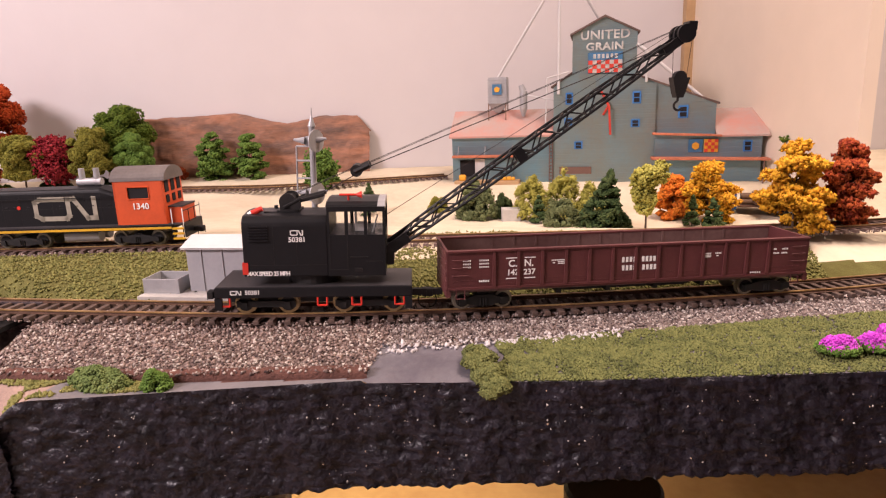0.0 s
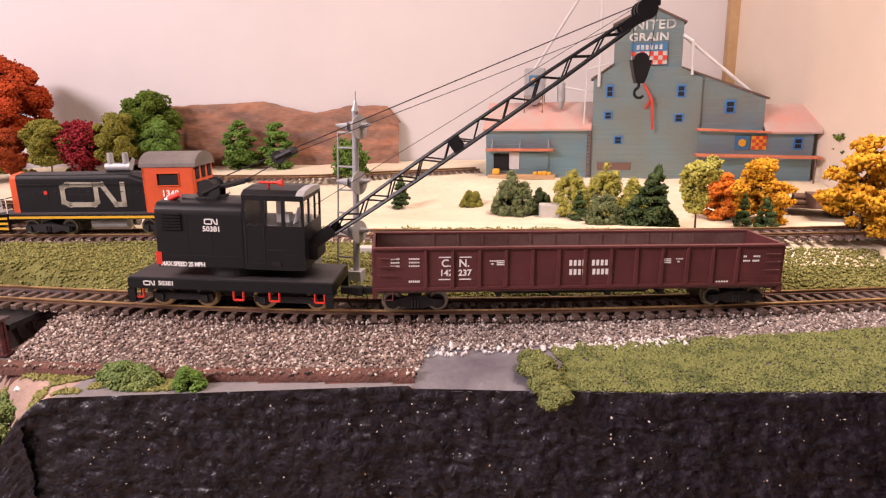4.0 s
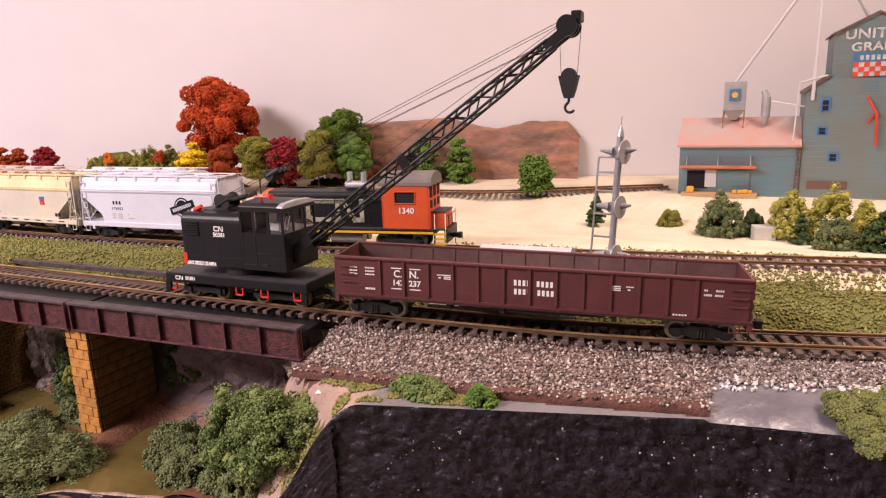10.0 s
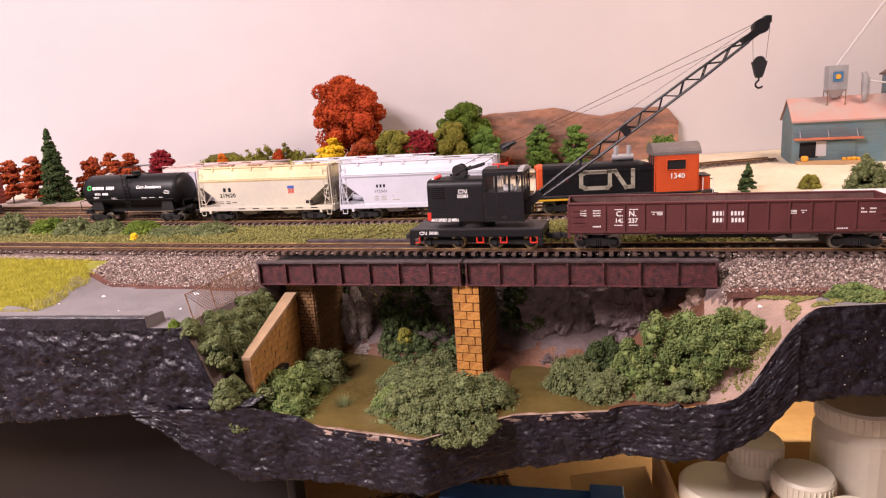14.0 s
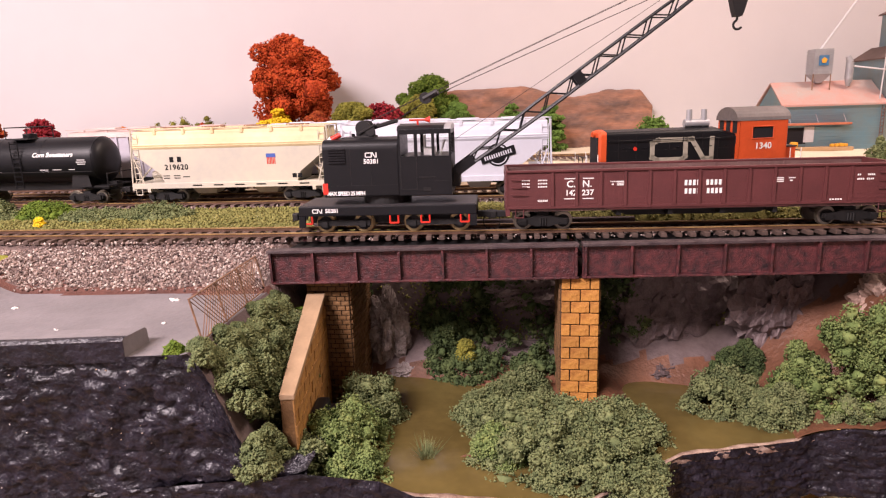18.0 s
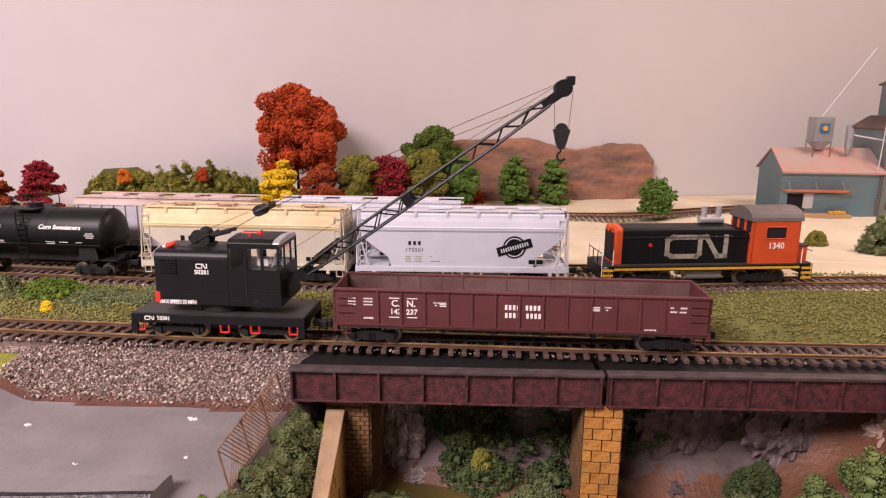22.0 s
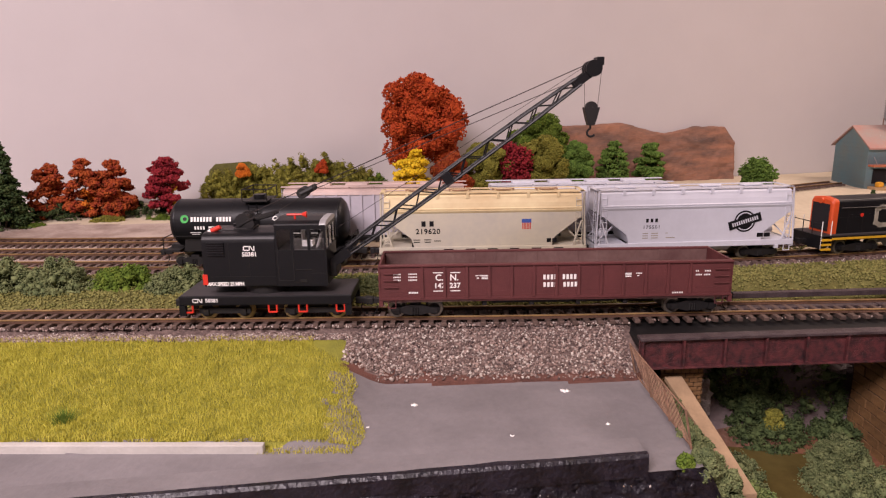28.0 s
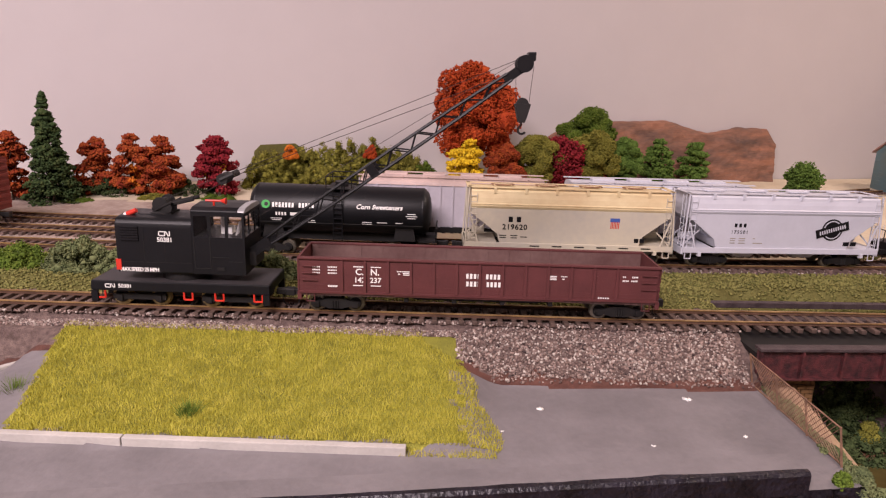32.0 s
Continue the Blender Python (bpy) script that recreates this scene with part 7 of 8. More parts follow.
# rock colour raised to make up for light missing under the bridge
M["rock_brightened"] = mat("brightened_purple_grey_rock", (0.19, 0.142, 0.140), 0.65, var=0.3, scale=90, bump=1.0, bscale=380, other=(0.06, 0.042, 0.042))
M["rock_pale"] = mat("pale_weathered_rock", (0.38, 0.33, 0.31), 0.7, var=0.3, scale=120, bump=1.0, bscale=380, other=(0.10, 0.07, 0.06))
for k, (x, y, z, w, d, h, m, l) in enumerate(((-.111, .050, -.064, .027, .022, .048, "rock_pale", "pale weathered rock slab below the bridge"), (-.100, .040, -.088, .016, .012, .011, "rock_pale", "pinkish grey rock at the water's end"), (-.016, .064, -.042, .060, .026, .030, "rock_brightened", "purple grey rock ledge in the shade"), (.070, .072, -.050, .085, .030, .085, "rock_brightened", "large grey rock wall in the shade of the bridge"),
                                             (.125, .060, -.050, .075, .034, .080, "rock_brightened", "large grey rock wall in the shade of the bridge"), (.058, .046, -.086, .030, .016, .012, "rock_brightened", "tumbled dark rocks at the bank's foot"), (.163, .030, -.038, .040, .034, .040, "bank", "pinkish brown rock bank under the bridge's end"))):
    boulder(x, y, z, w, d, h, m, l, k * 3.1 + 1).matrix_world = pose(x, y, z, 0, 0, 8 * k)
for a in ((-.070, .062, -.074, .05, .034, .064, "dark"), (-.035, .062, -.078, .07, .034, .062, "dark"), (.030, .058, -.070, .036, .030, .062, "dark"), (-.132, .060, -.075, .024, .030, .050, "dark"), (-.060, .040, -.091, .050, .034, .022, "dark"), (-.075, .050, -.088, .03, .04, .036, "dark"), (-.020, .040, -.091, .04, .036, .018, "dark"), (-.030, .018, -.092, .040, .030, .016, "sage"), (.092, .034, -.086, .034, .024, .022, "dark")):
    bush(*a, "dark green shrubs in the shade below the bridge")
bush(-.062, .036, -.076, .012, .012, .012, "olive", "small yellow green foam ball among the dark shrubs")
# front slopes
bush(.238, .004, -.0200, .034, .014, .009, "mint", "low olive foam bush on the grey ledge")
bush(.266, .006, -.0195, .014, .010, .009, "leafgreen", "small bright green foam bush on the ledge")
for k in range(9):
    u = k / 8
    bush(.4035 + .012 * u + .003 * math.sin(k * 2.1), .0480 - .0165 * u, -.0135 - .0105 * u, .012 - .003 * u, .010, .0045, "slope", "olive green moss draping over the grey plaster")
for x, y, w in ((.566, .084, .016), (.583, .090, .014), (.594, .101, .012)):
    bush(x, y, -.0165, w, .012, .0065, "purple", "bright magenta flower cluster on the slope", name="flower_bed")
    bush(x, y, -.017, w * 1.1, .014, .004, "leafgreen", "low green leaves under the flowers")
# low hedge between the tracks
for i in range(12):
    x = -.74 + .042 * i
    yy = (FRONT.y(x) + BACK.y(x)) / 2 + .004 * math.sin(i * 2.3) + .006
    bush(x, yy, 0, .050, .034, (.019 if x < -.42 else .011) + .004 * math.sin(i * 1.7), "sage" if i % 3 else "green", "low grey green weeds between the tracks")
bush(-.345, .066, .0, .007, .006, .007, "yellow", "tiny yellow flower tuft beside the track")
# tufts on the lawn and in the river
def tuft(x, y, z, h, r, leaf, n=70):
    t = thing("grass_tuft", pose(x, y, z), "small tuft of dark green static grass", "grass tuft", "grass tufts")
    vs, fs = [], []
    for i in range(n):
        a, q = rng.uniform(0, 6.283), rng.uniform(0, 1)
        bx, by = r * .4 * math.cos(a) * q, r * .4 * math.sin(a) * q
        tx, ty, tz = bx * 2.4 + rng.uniform(-1, 1) * r * .3, by * 2.4 + rng.uniform(-1, 1) * r * .3, h * rng.uniform(.5, 1)
        k = len(vs)
        vs += [(bx - .0002, by, 0), (bx + .0002, by, 0), (bx, by + .0002, 0), (tx, ty, tz)]
        fs += [(k, k + 1, k + 3), (k + 1, k + 2, k + 3), (k + 2, k, k + 3)]
    grid_mesh("blades", vs, fs, [LEAF[leaf]], parent=t)


tuft(-.440, -.062, -.018, .008, .009, "green", 120), tuft(-.527, -.045, -.0185, .009, .011, "green", 140), tuft(-.074, -.052, -.0885, .010, .011, "sage", 90)


# ---- loose stuff: ballast stones, turf, lawn fibres ----
def strew(n, x0, x1, pick):
    out = []
    while len(out) < n:
        x = rng.uniform(x0, x1)
        p = pick(x)
        if p is not None:
            out.append(p)
    return np.array(out)


def on_track(x):
    d = rng.uniform(-.0165, .0165)
    yt = FRONT.y(x)
    if -.158 < x < .160 and abs(d) > .012:
        return None
    if abs(abs(d) - .0089) < .0016:
        return None
    return (x, yt + d, -.0018 + drop(x) + rng.uniform(-.0004, .0005))


def shoulder(x):
    if -.163 < x < .166:
        return None
    yt = FRONT.y(x)
    if x < -.32:
        y = rng.uniform(yt - .024, yt - .013)
    elif x < .357:
        y = rng.uniform(foot(x) - .0010, yt - .013)
        if y < foot(x) + .0035:
            return (x, y, (-.0205 + .0048 if x > 0 else -.0225 + .0030) + rng.uniform(-.001, .0003)) if rng.random() < .4 else None
    else:
        y = rng.uniform(yt - .037 - .006 * hum(x, 0, 60, 3), yt - .013)
    return (x, y, height(x, y) + rng.uniform(0, .0006))


def loose(name, pts, size, material, label, category, flat=.7):
    ob = crumbs(name, pts, size * rng.uniform(.5, 1.3, len(pts)), material, flat=flat, leaf=category == "turf")
    tagged(ob, label, category, kind="stuff")


loose("ballast_stones", strew(9000, -.80, .72, on_track), .00085, GRAVEL, "mixed pinkish grey ballast stones between the ties", "gravel")
loose("shoulder_stones", strew(30000, -.75, .357, shoulder), .00095, GRAVEL, "mixed brown and white ballast stones on the embankment", "gravel")
loose("grey_stones", strew(11000, .357, .70, shoulder), .00095, GRAVEL_GREY, "grey and white ballast stones beside the curve", "gravel")


def yard_bed(x):
    y = BACK.y(x) + rng.uniform(-.019, .019)
    return (x, y, .0010 + rng.uniform(0, .0008))


loose("yard_stones", strew(6000, -.75, .68, yard_bed), .0009, GRAVEL, "dark ballast between the yard track's ties", "gravel")


def strip(x):
    y = rng.uniform(FRONT.y(x) + .020, BACK.y(x) - .018)
    return (x, y, height(x, y) + .0006)


def slope(x):
    y = rng.uniform(edge(x) + .001, FRONT.y(x) - .036)
    if x < .412 + .03 * hum(x, y, 60) or hum(x, y, 110, 4) + .5 * hum(x, y, 30, 2) < -.95 + .6 * rng.random():
        return None
    return (x, y, height(x, y) + .0004)


def bank_grass(x):
    y = rng.uniform(edge(x) + .004, foot(x) + .001)
    if hum(x, y, 80, 2) < -.05:
        return None
    return (x, y, height(x, y) + .0003)


loose("turf_strip", strew(30000, -.75, .60, strip), .0010, LEAF["turf"], "green and straw coloured ground foam between the tracks", "turf")
loose("slope_turf", strew(40000, .405, .70, slope), .00068, LEAF["slope"], "thin green ground foam on the front slope", "turf")
loose("ledge_turf", strew(1600, .165, .26, bank_grass), .0010, LEAF["turf"], "patchy green ground foam on the ravine's bank", "turf")


def sand_edge(x):
    y = BACK.y(x) + .021 + abs(rng.normal()) * .006
    return (x, y, height(x, y) + .0003) if hum(x, y, 60, 8) > -.1 else None


loose("sand_edge_turf", strew(1500, .0, .64, sand_edge), .0010, LEAF["turf"], "sparse yellow green tufts along the sand's edge", "turf")


def lawn_points(x):
    y = rng.uniform(-.0775 if x < -.345 else -.0835, FRONT.y(x) - .020)
    lim = -.310 + .008 * hum(y * 3, 0, 12, 5) + .006 * soft(-.02, -.05, y) - .030 * soft(-.03, .01, y)
    if x > lim or (x < -.531 - .244 * y and y < .013):
        return None
    return (x, y, height(x, y))


P = strew(60000, -.70, -.30, lawn_points)
vs, fs = [], []
for i, (x, y, z) in enumerate(P):
    a, l = rng.uniform(0, 6.283), rng.uniform(.0010, .0024)
    dx, dy = math.cos(a) * .0002, math.sin(a) * .0002
    k = 3 * i
    vs += [(x - dx, y - dy, z - .0003), (x + dx, y + dy, z - .0003), (x + rng.uniform(-.0012, .0012), y + rng.uniform(-.0012, .0012), z + l)]
    fs.append((k, k + 1, k + 2))
tagged(grid_mesh("lawn_fibres", vs, fs, [LEAF["sprout"]]), "yellow green static grass lawn", "grass", kind="stuff")


M["plaster_white"] = mat("white_plaster", (0.62, 0.58, 0.58), 0.6, var=0.15, scale=90, bump=0.4, bscale=300)
# ---- bridge pier and abutment: stone blocks ----
def block_wall(parent, m, length, heightz, course, stone, material, seed, depth=.0012, gap=.0006, taper=None):
    """Courses of single blocks on one face, in the plane x and z of the pose m, facing -y."""
    rnd = random.Random(seed)
    shapes = {}
    n = int(round(heightz / course))
    for j in range(n):
        x = -(stone * .5 if j % 2 else 0)
        while x < length - .0004:
            a, b = max(0, x), min(length, x + stone)
            z0, z1 = j * course, (j + 1) * course
            x += stone
            if b - a < .0012 or (taper and not taper((a + b) / 2, (z0 + z1) / 2)):
                continue
            key = round(b - a, 4)
            if key not in shapes:
                bm = B((-(b - a) / 2 + gap / 2, -depth, -course / 2 + gap / 2, (b - a) / 2 - gap / 2, .0004, course / 2 - gap / 2), bevel=.0003)
                me = bpy.data.meshes.new("block")
                bm.to_mesh(me)
                bm.free()
                me.materials.append(material)
                shapes[key] = me
            ob = new("stone_block", shapes[key])
            ob.parent = parent
            ob.matrix_basis = m @ pose((a + b) / 2, rnd.uniform(-.0003, .0003), (z0 + z1) / 2)


pier = thing("bridge_pier", pose(.0005, .0055, -.0178), "ochre cut stone pier standing in the river", "pier")
part("core", B((-.0098, -.0015, -.078, .0098, .0420, .0)), M["mortar"], pier)
block_wall(pier, pose(-.0098, -.0016, -.0760), .0196, .0760, .0063, .0098, M["brick"], 3)
block_wall(pier, pose(.0099, -.0010, -.0760, 0, 0, 90), .042, .0760, .0063, .0105, M["stone_dark"], 4, depth=.0006)
block_wall(pier, pose(-.0099, .0410, -.0760, 0, 0, -90), .042, .0760, .0063, .0105, M["stone_dark"], 5, depth=.0006)

abut = thing("bridge_abutment", pose(-.1290, .006, -.0185), "brown stone abutment under the bridge's end", "abutment")
part("core", B((-.016, -.001, -.075, .0075, .045, .0)), M["mortar"], abut)
block_wall(abut, pose(-.0160, -.0012, -.0750), .0235, .0750, .0027, .0047, M["stone_dark"], 6, depth=.0007, gap=.0004)
block_wall(abut, pose(.0076, -.0010, -.0750, 0, 0, 90), .045, .0750, .0027, .0054, M["stone_dark"], 7, depth=.0007, gap=.0004)
east = thing("east_abutment", pose(.145, .008, -.0185), "grey brown stone abutment on the far bank", "abutment")
part("core", B((.012, .004, -.030, .026, .045, .0), bevel=.0015), M["rock"], east)

wing = thing("wing_wall", pose(-.1341, .0, -.0267, 0, 0, -84.2), "sloping yellow brown stone wing wall with a tan top", "wall")
part("core", prism([(0, -.066), (.0750, -.066), (.0750, -.0226), (0, -.0016)], -.0060, -.0005), M["stone_dark"], wing)
block_wall(wing, pose(.0752, -.0002, -.066, 0, 0, 180), .0752, .0660, .0060, .0094, M["wing_stone"], 8, depth=.0005, gap=.00025, taper=lambda x, z: z < .0645 - .28 * (.0752 - x) - .0030)
part("face_plate", prism([(0, -.066), (.0752, -.066), (.0752, -.0222), (0, -.0012)], -.0006, -.0001), M["wing_stone"], wing)
bm = bmesh.new()
q = [bm.verts.new(p) for p in ((-.002, -.0095, -.0022), (-.002, .0004, -.0022), (.0756, .0003, -.0236), (.0756, -.0062, -.0236), (-.002, -.0095, .0004), (-.002, .0004, .0004), (.0756, .0003, -.0212), (.0756, -.0062, -.0212))]
for f in ((0, 1, 2, 3), (7, 6, 5, 4), (0, 4, 5, 1), (1, 5, 6, 2), (2, 6, 7, 3), (3, 7, 4, 0)):
    bm.faces.new([q[k] for k in f])
bmesh.ops.recalc_face_normals(bm, faces=bm.faces[:])
bmesh.ops.bevel(bm, geom=list(bm.edges), offset=.0004, segments=2, affect="EDGES", profile=0.6)
part("coping", bm, M["stone_cap"], wing, "tan flat coping stones")

# ---- wire fence above the wing wall ----
fence = thing("wire_fence", pose(-.1625, -.0085, -.0215, 0, 0, -88), "rusty leaning chain link fence at the road's edge", "fence")
for i in range(4):
    part("post", rods([((.0247 * i, 0, -.001), (.0247 * i, -.004, .0185))], .0005, 6), M["rust_mesh"], fence)
part("top_rail", rods([((0, -.004, .0182), (.0742, -.004, .0182))], .0004, 5), M["rust_mesh"], fence)
part("bottom_rail", rods([((0, 0, .0008), (.0742, 0, .0008))], .0004, 5), M["rust_mesh"], fence)
pairs = []
for i in range(-7, 46):
    for s in (-1, 1):
        a, b = .0026 * i, .0026 * i + .0170
        if a < 0 or b > .0742:
            continue
        pairs.append(((a if s > 0 else b, 0, .001), (b if s > 0 else a, -.004, .018)))
tagged(part("wire_mesh", rods(pairs, .0002, 4), M["rust_mesh"], fence), kind="stuff")

# ---- road edge: kerbs and the black step ----
def kerb(x0, y0, x1, y1, z, h, w, material, label):
    d = Vector((x1 - x0, y1 - y0))
    ob = part("kerb", B((0, -w / 2, -.002, d.length, w / 2, h), bevel=.0005), M[material])
    ob.matrix_world = pose(x0, y0, z, 0, 0, math.degrees(math.atan2(d.y, d.x)))
    tagged(ob, label, "kerb", kind="structure")


kerb(-.460, -.0800, -.342, -.0815, -.0215, .0034, .0034, "concrete", "pale grey concrete kerb along the lawn")
kerb(-.680, -.0760, -.4605, -.0800, -.0215, .0034, .0034, "concrete", "pale grey concrete kerb along the lawn")
kerb(-.680, .0060, -.546, .0090, -.0195, .0034, .0036, "concrete", "pale grey concrete kerb beside the side road")
kerb(-.575, -.052, -.541, -.010, -.0195, .0026, .0032, "concrete", "pale grey concrete kerb at the road's corner")
step = thing("road_step", pose(0, 0, 0), "raised grey road slab with a black painted front", "road slab", kind="structure")
vs, fs = [], []
for i in range(46):
    x = -.184 - .010 * i
    y = edge(x) + .0005
    vs += [(x, y, -.0225), (x, y, -.0152), (x, y + .0012, -.0142), (x, y + .0150, -.0150), (x, y + .0164, -.0160), (x, y + .0172, -.0225)]
    if i:
        k = 6 * i
        fs += [(k - 6 + q, k + q, k + q + 1, k - 5 + q) for q in range(5)]
fs.append((0, 1, 2, 3, 4, 5))
grid_mesh("slab_top", vs, fs, [M["road"]], parent=step)
vs, fs = [], []
for i in range(46):
    x = -.1835 - .010 * i
    y = edge(x)
    w = .0012 + .0022 * abs(hum(x, 0, 35, 6))
    vs += [(x, y - .0006, -.0235), (x, y - .0006, -.0150), (x, y + .0006, -.0138), (x, y + .0014 + w, -.0138)]
    if i:
        k = 4 * i
        fs += [(k - 4 + q, k + q, k + q + 1, k - 3 + q) for q in range(3)]
grid_mesh("painted_front", vs, fs, [M["foam_black"]], parent=step)
# ---- the roadbed's bare edge at the ballast's foot ----
for x0, x1 in ((-.315, -.163), (.168, .357)):
    vs, fs = [], []
    n = 40
    for i in range(n + 1):
        x = x0 + (x1 - x0) * i / n
        y, lo = foot(x), -.0225 if x < 0 else -.0205
        q = .0008 * hum(x, 0, 120, 2)
        up = 1.0 if x > 0 else .6
        vs += [(x, y - .0010 + q, lo), (x, y - .0008 + 1.5 * q, lo + .0030 * up), (x, y + .0008 - q, lo + (.0048 + q) * up), (x, y + .0040, lo + .0050 * up)]
        if i:
            k = 4 * i
            fs += [(k - 4 + h, k + h, k + h + 1, k - 3 + h) for h in range(3)]
    bed = grid_mesh("roadbed_edge", vs, fs, [M["redbed"]], smooth=True)
    tagged(bed, "bare reddish brown roadbed edge under the ballast", "roadbed", kind="structure")
# ---- pale flecks on the foam, plaster flakes ----
CHIP = tones("pale_flecks", [(.30, .27, .25), (.52, .49, .45), (.22, .17, .14), (.42, .30, .20)], .7)


def on_foam(x):
    lo = float(np.interp(x, [-.6, -.3, .2, .5, .8], [-.09, -.088, -.072, -.066, -.066]))
    if -.125 < x < .18 or hum(x, 1, 30, 8) < -.1:
        return None
    return (x, edge(x) - .0012 - .0012 * rng.random(), rng.uniform(lo, -.024))


pts = np.concatenate((strew(420, .185, .70, on_foam), strew(260, -.62, -.17, on_foam)))
ob = crumbs("foam_flecks", pts, .00055 * rng.uniform(.15, 1.15, len(pts)) ** 2, CHIP, flat=.6)
tagged(ob, "pale crumbs and flecks stuck to the black foam", "flecks", kind="stuff")


def flake(x):
    y = FRONT.y(x) - .037 + rng.normal() * .0022
    return (x, y, height(x, y) + .0006)


pts = strew(220, .357, .47, flake)
ob = crumbs("plaster_flakes", pts, .0013 * rng.uniform(.4, 1.4, len(pts)), M["plaster_white"], flat=.35)
tagged(ob, "white plaster flakes along the ballast's edge", "flakes", kind="stuff")
for x, y, r in ((-.204, -.026, .0024), (-.280, -.040, .0018), (-.235, -.070, .0010), (-.190, -.060, .0010), (.186, -.004, .0014), (-.30, -.062, .0008)):
    ch = crumbs("plaster_chip", np.array([(0, 0, 0), (r * .7, r * .2, 0), (-r * .5, .3 * r, 0)]), np.array([r, r * .7, r * .6]), M["white"], flat=.35)
    tagged(ch, "small white plaster chip lying on the ground", "chip", "plaster chips").matrix_world = pose(x, y, height(x, y) + .0002)

# ---- second front track: the turnout's branch ----
BRANCH = Line([(-1.3, .090), (-.80, .079), (-.66, .070), (-.55, .0605), (-.46, .0515), (-.38, .0435), (-.32, .0375)])
branch = track(BRANCH, -.98, -.345, RAIL_F, "branch track leaving the front track by a turnout", seed=7)

# housing of the assumed under-board lamp, out of view
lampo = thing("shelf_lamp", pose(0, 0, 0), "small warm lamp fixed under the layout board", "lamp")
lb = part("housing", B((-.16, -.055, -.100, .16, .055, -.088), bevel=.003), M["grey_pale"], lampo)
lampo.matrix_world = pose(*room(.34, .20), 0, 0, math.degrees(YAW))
# ---- under the layout: monitor, box of jars ----
tv = thing("monitor", pose(-.330, -.072, -.245, 0, 0, 6), "glossy black flat monitor under the layout", "monitor")
M["gloss"] = mat("glossy_black_screen", (0.012, 0.011, 0.012), 0.22, var=0.1, scale=5, spec=0.12)
part("screen", B((-.26, 0, .03, .205, .012, .175), bevel=.002), M["gloss"], tv)
bz = part("bezel", B((-.265, -.002, .012, .21, .014, .032), (.203, -.002, .030, .21, .014, .178), bevel=.002), M["black"], tv)
bars([(-.235 + .006 * i, .0345, .0032, .0007) for i in range(70)], M["grey_pale"], bz, pose(0, -.0024, 0, 90, 0, 0), "trim_dashes")
bars([(.0545 + .0042 * i, .0240, .0030, .0040) for i in range(7)], M["grey_pale"], bz, pose(0, -.0024, 0, 90, 0, 0), "maker_mark")
part("stand", B((-.05, .002, .0, .0, .06, .014), bevel=.002), M["black"], tv)


def jar(x, y, r, h, body, lid, label, lidh=.014, grip=True, tilt=0):
    t = thing("jar", pose(x, y, -.240, 0, tilt, 0), label, "jar", "jars under the layout")
    rings = [[(r * k * math.cos(a), r * k * math.sin(a), z) for a in [2 * math.pi * i / 28 for i in range(28)]] for k, z in ((.92, 0), (1, .004), (1, h - lidh - .008), (.86, h - lidh - .001), (.86, h - lidh))]
    part("body", loft(rings), body, t)
    lr = [[(r * k * math.cos(a), r * k * math.sin(a), z) for a in [2 * math.pi * i / 36 for i in range(36)]] for k, z in ((.93, h - lidh), (.95, h - lidh + .002), (.95, h - .002), (.88, h), (.4, h - .0006))]
    l = part("lid", loft(lr), lid, t)
    if grip:
        bm = bmesh.new()
        for i in range(36):
            a = 2 * math.pi * i / 36
            rod(bm, (r * .95 * math.cos(a), r * .95 * math.sin(a), h - lidh + .001), (r * .95 * math.cos(a), r * .95 * math.sin(a), h - .003), r * .035, None, 5)
        part("grip_ribs", bm, lid, l)
    return t


M["plastic_white"] = mat("ivory_plastic", (0.72, 0.66, 0.52), 0.4, var=0.06, scale=30)
M["plastic_yellow"] = mat("yellow_plastic", (0.72, 0.50, 0.03), 0.35, var=0.08, scale=30)
M["glass_brown"] = mat("brown_jar", (0.22, 0.12, 0.06), 0.25, var=0.15, scale=30)
M["tan_card"] = mat("brown_cardboard", (0.48, 0.31, 0.16), 0.8, var=0.08, scale=40)
M["loco_blue"] = mat("blue_model_paint", (0.02, 0.12, 0.38), 0.4, var=0.06, scale=40)
M["red_cap"] = mat("red_nozzle", (0.55, 0.02, 0.02), 0.4)
jar(.262, .066, .028, .128, M["plastic_white"], M["plastic_white"], "large ivory plastic tub with a ribbed screw lid")
jar(.345, .075, .024, .100, M["glass_brown"], M["plastic_white"], "small jar with an ivory screw lid")
jar(.222, .028, .020, .090, M["glass_brown"], M["plastic_white"], "small paint jar with an ivory lid")
jar(.246, -.004, .019, .086, M["plastic_yellow"], M["plastic_white"], "small yellow jar with an ivory lid")
jar(.196, .055, .019, .098, M["plastic_white"], M["plastic_white"], "small ivory jar beside the tub")
jar(.330, .018, .034, .085, M["glass_brown"], M["tan_card"], "open jar with a dried paint stained lid", grip=False)
jar(.385, .050, .030, .080, M["plastic_white"], M["grey_pale"], "wide paint tin with a stained pale lid", grip=False)
jar(.470, .120, .030, .118, M["black"], M["black"], "black plastic bottle under the layout", grip=False)
jar(.540, .120, .016, .095, M["glass_brown"], M["turf"], "small bottle with a green cap")
jar(.600, .150, .020, .090, M["plastic_white"], M["red_cap"], "glue bottle with a red nozzle", lidh=.035)
jar(.172, .030, .030, .075, M["plastic_yellow"], M["plastic_white"], "yellow tub standing in the cardboard box", grip=False)
cb = thing("cardboard_box", pose(.30, .06, -.240, 0, 0, 12), "open brown cardboard box holding jars", "box")
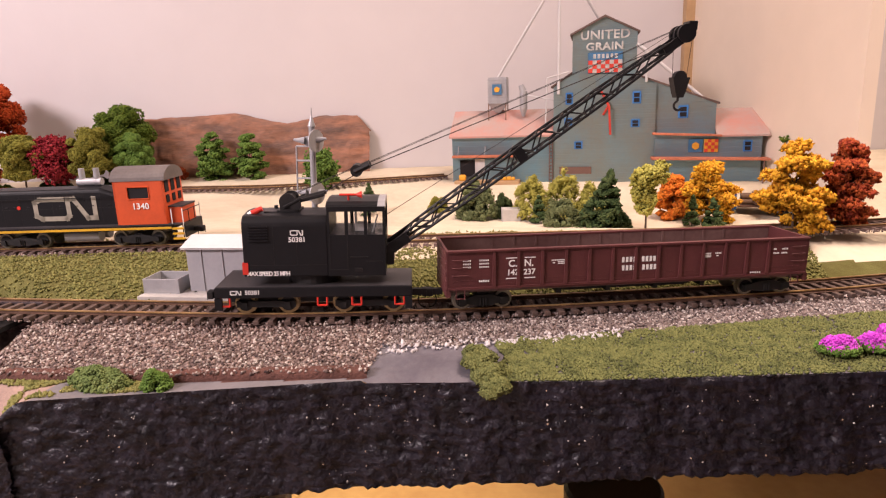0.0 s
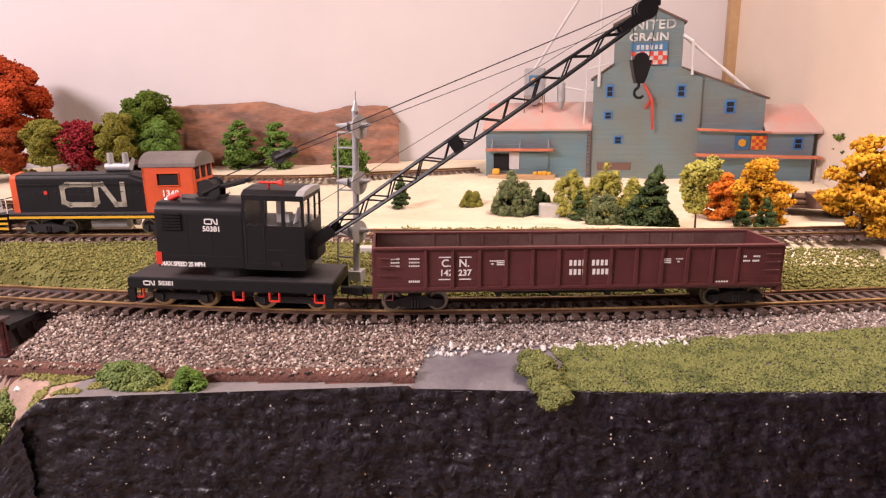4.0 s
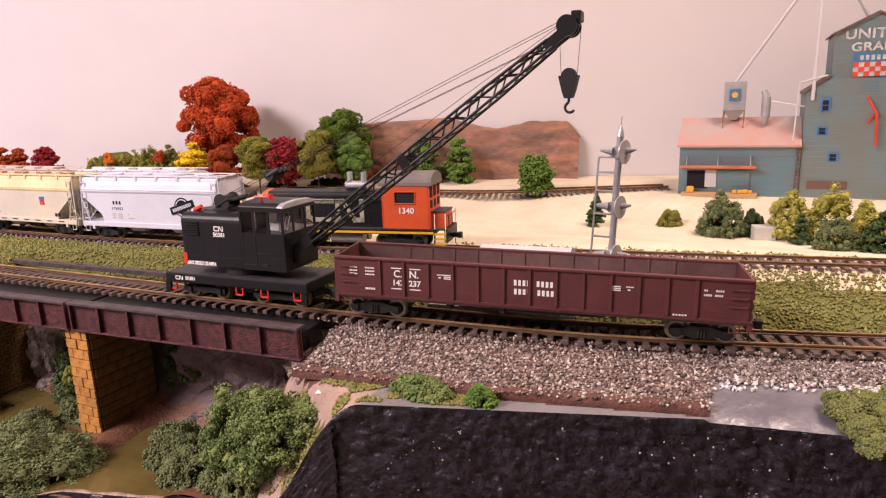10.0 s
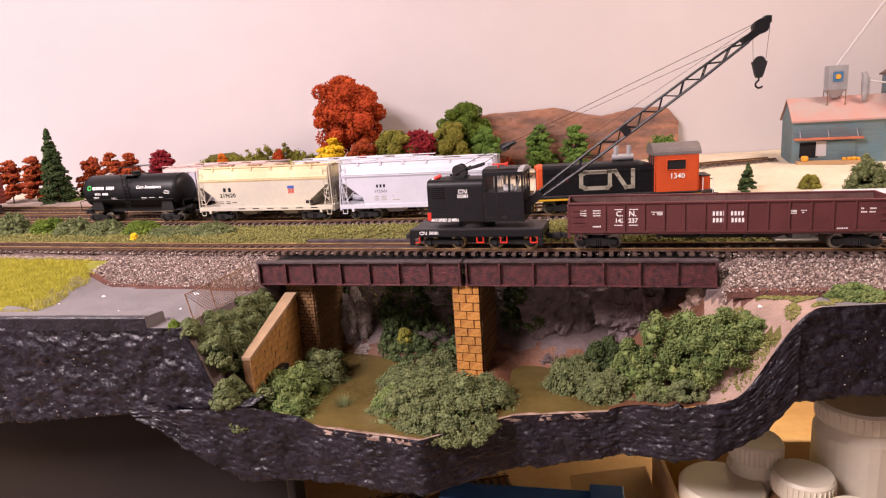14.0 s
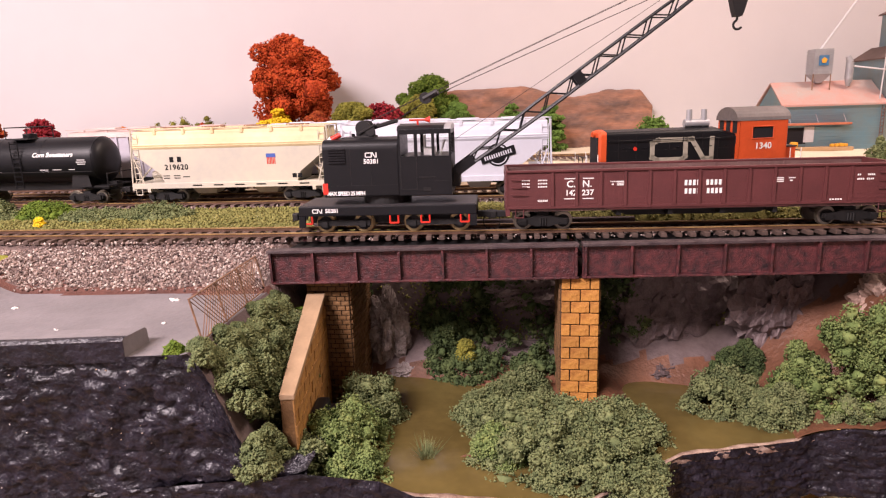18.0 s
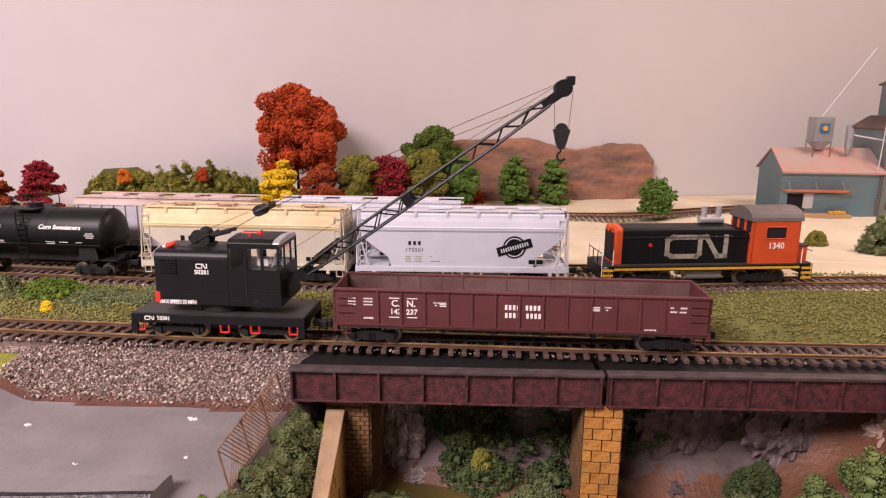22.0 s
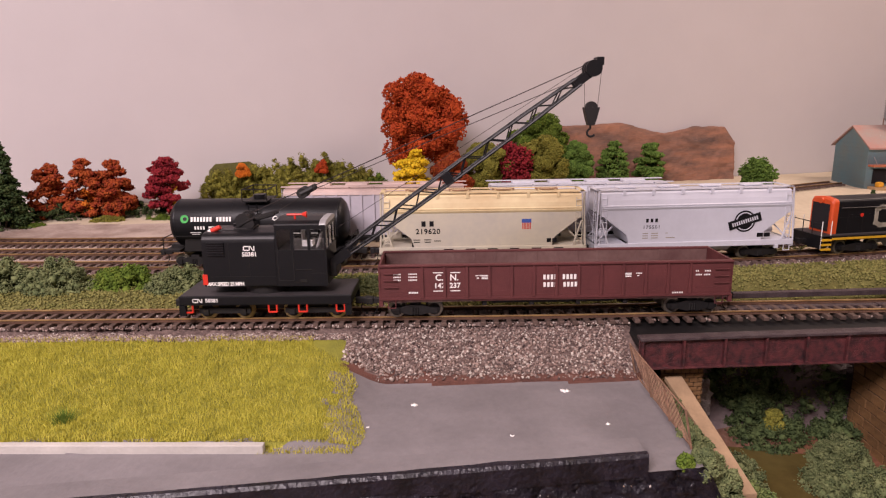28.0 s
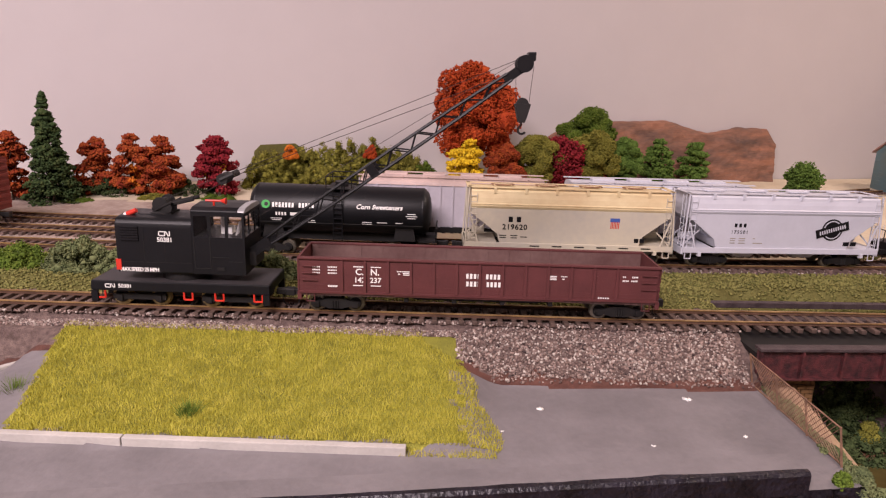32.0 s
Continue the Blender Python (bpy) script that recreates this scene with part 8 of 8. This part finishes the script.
for a in ((-.16, -.088, 0, .20, -.085, .055), (-.16, .085, 0, .20, .088, .055), (-.16, -.085, 0, -.157, .085, .055), (.197, -.085, 0, .20, .085, .055)):
    part("box_side", B(a), M["tan_card"], cb)
fl = part("box_flap", B((-.225, -.085, .054, -.160, .085, .056)), M["tan_card"], cb)
fl.matrix_basis = pose(0, 0, 0, 0, -8, 0)
bl = thing("toy_locomotive", pose(.040, .035, -.240, 0, 0, 6), "blue model diesel locomotive stored under the layout", "model locomotive")
part("frame", B((-.085, -.013, .010, .085, .013, .015)), M["black"], bl)
part("hood", B((-.078, -.011, .015, .040, .011, .042), bevel=.0015), M["loco_blue"], bl)
part("cab", B((.040, -.014, .015, .066, .014, .046), bevel=.0012), M["loco_blue"], bl)
part("nose", B((.066, -.011, .015, .080, .011, .034), bevel=.0012), M["loco_blue"], bl)
bars([(-.04, .028, .016, .003), (.000, .028, .020, .006), (.053, .026, .014, .008)], M["white"], bl, pose(0, -.0142, 0, 90, 0, 0))
for e in (-1, 1):
    truck(e * .050, bl)
for k, (x, y, a) in enumerate(((-.055, .075, 30), (-.075, .055, 55))):
    ln = Line([(-.07, 0), (0, .003), (.07, 0)])
    tr = track(ln, -.065, .065, 0, "loose piece of brown model track on the work top", ties=False)
    tr.matrix_world = pose(x, y, -.2352 + .004 * k, 0, 0, a)


# ---- what moves ----
def place_at(t):
    """How far along the front track the gondola's middle stands at t seconds."""
    return float(np.interp(t, [0, .8, 1.2, 1.5, 2.0, 2.5, 4.5, 8, 11, 32.0], [.4825, .4825, .4813, .4785, .4715, .4605, .4125, .3220, .2462, -.3082]))


def motions():
    times = [0, .5, .8, 1, 1.2, 1.5, 1.75, 2, 2.25, 2.5] + [3 + .5 * i for i in range(59)]
    walk(gondola, [(t, FRONT.stand(place_at(t), RAIL_F, .066, True)) for t in times])
    walk(crane, [(t, FRONT.stand(place_at(t) - CRANE_BEHIND, RAIL_F, .032, True)) for t in times])
    steps = [.2 * i for i in range(161)]
    for axle, x, r in AXLES:
        walk(axle, [(t, pose(x, 0, r) @ Matrix.Rotation((place_at(t) - place_at(0)) / r, 4, "Y")) for t in steps])


motions()
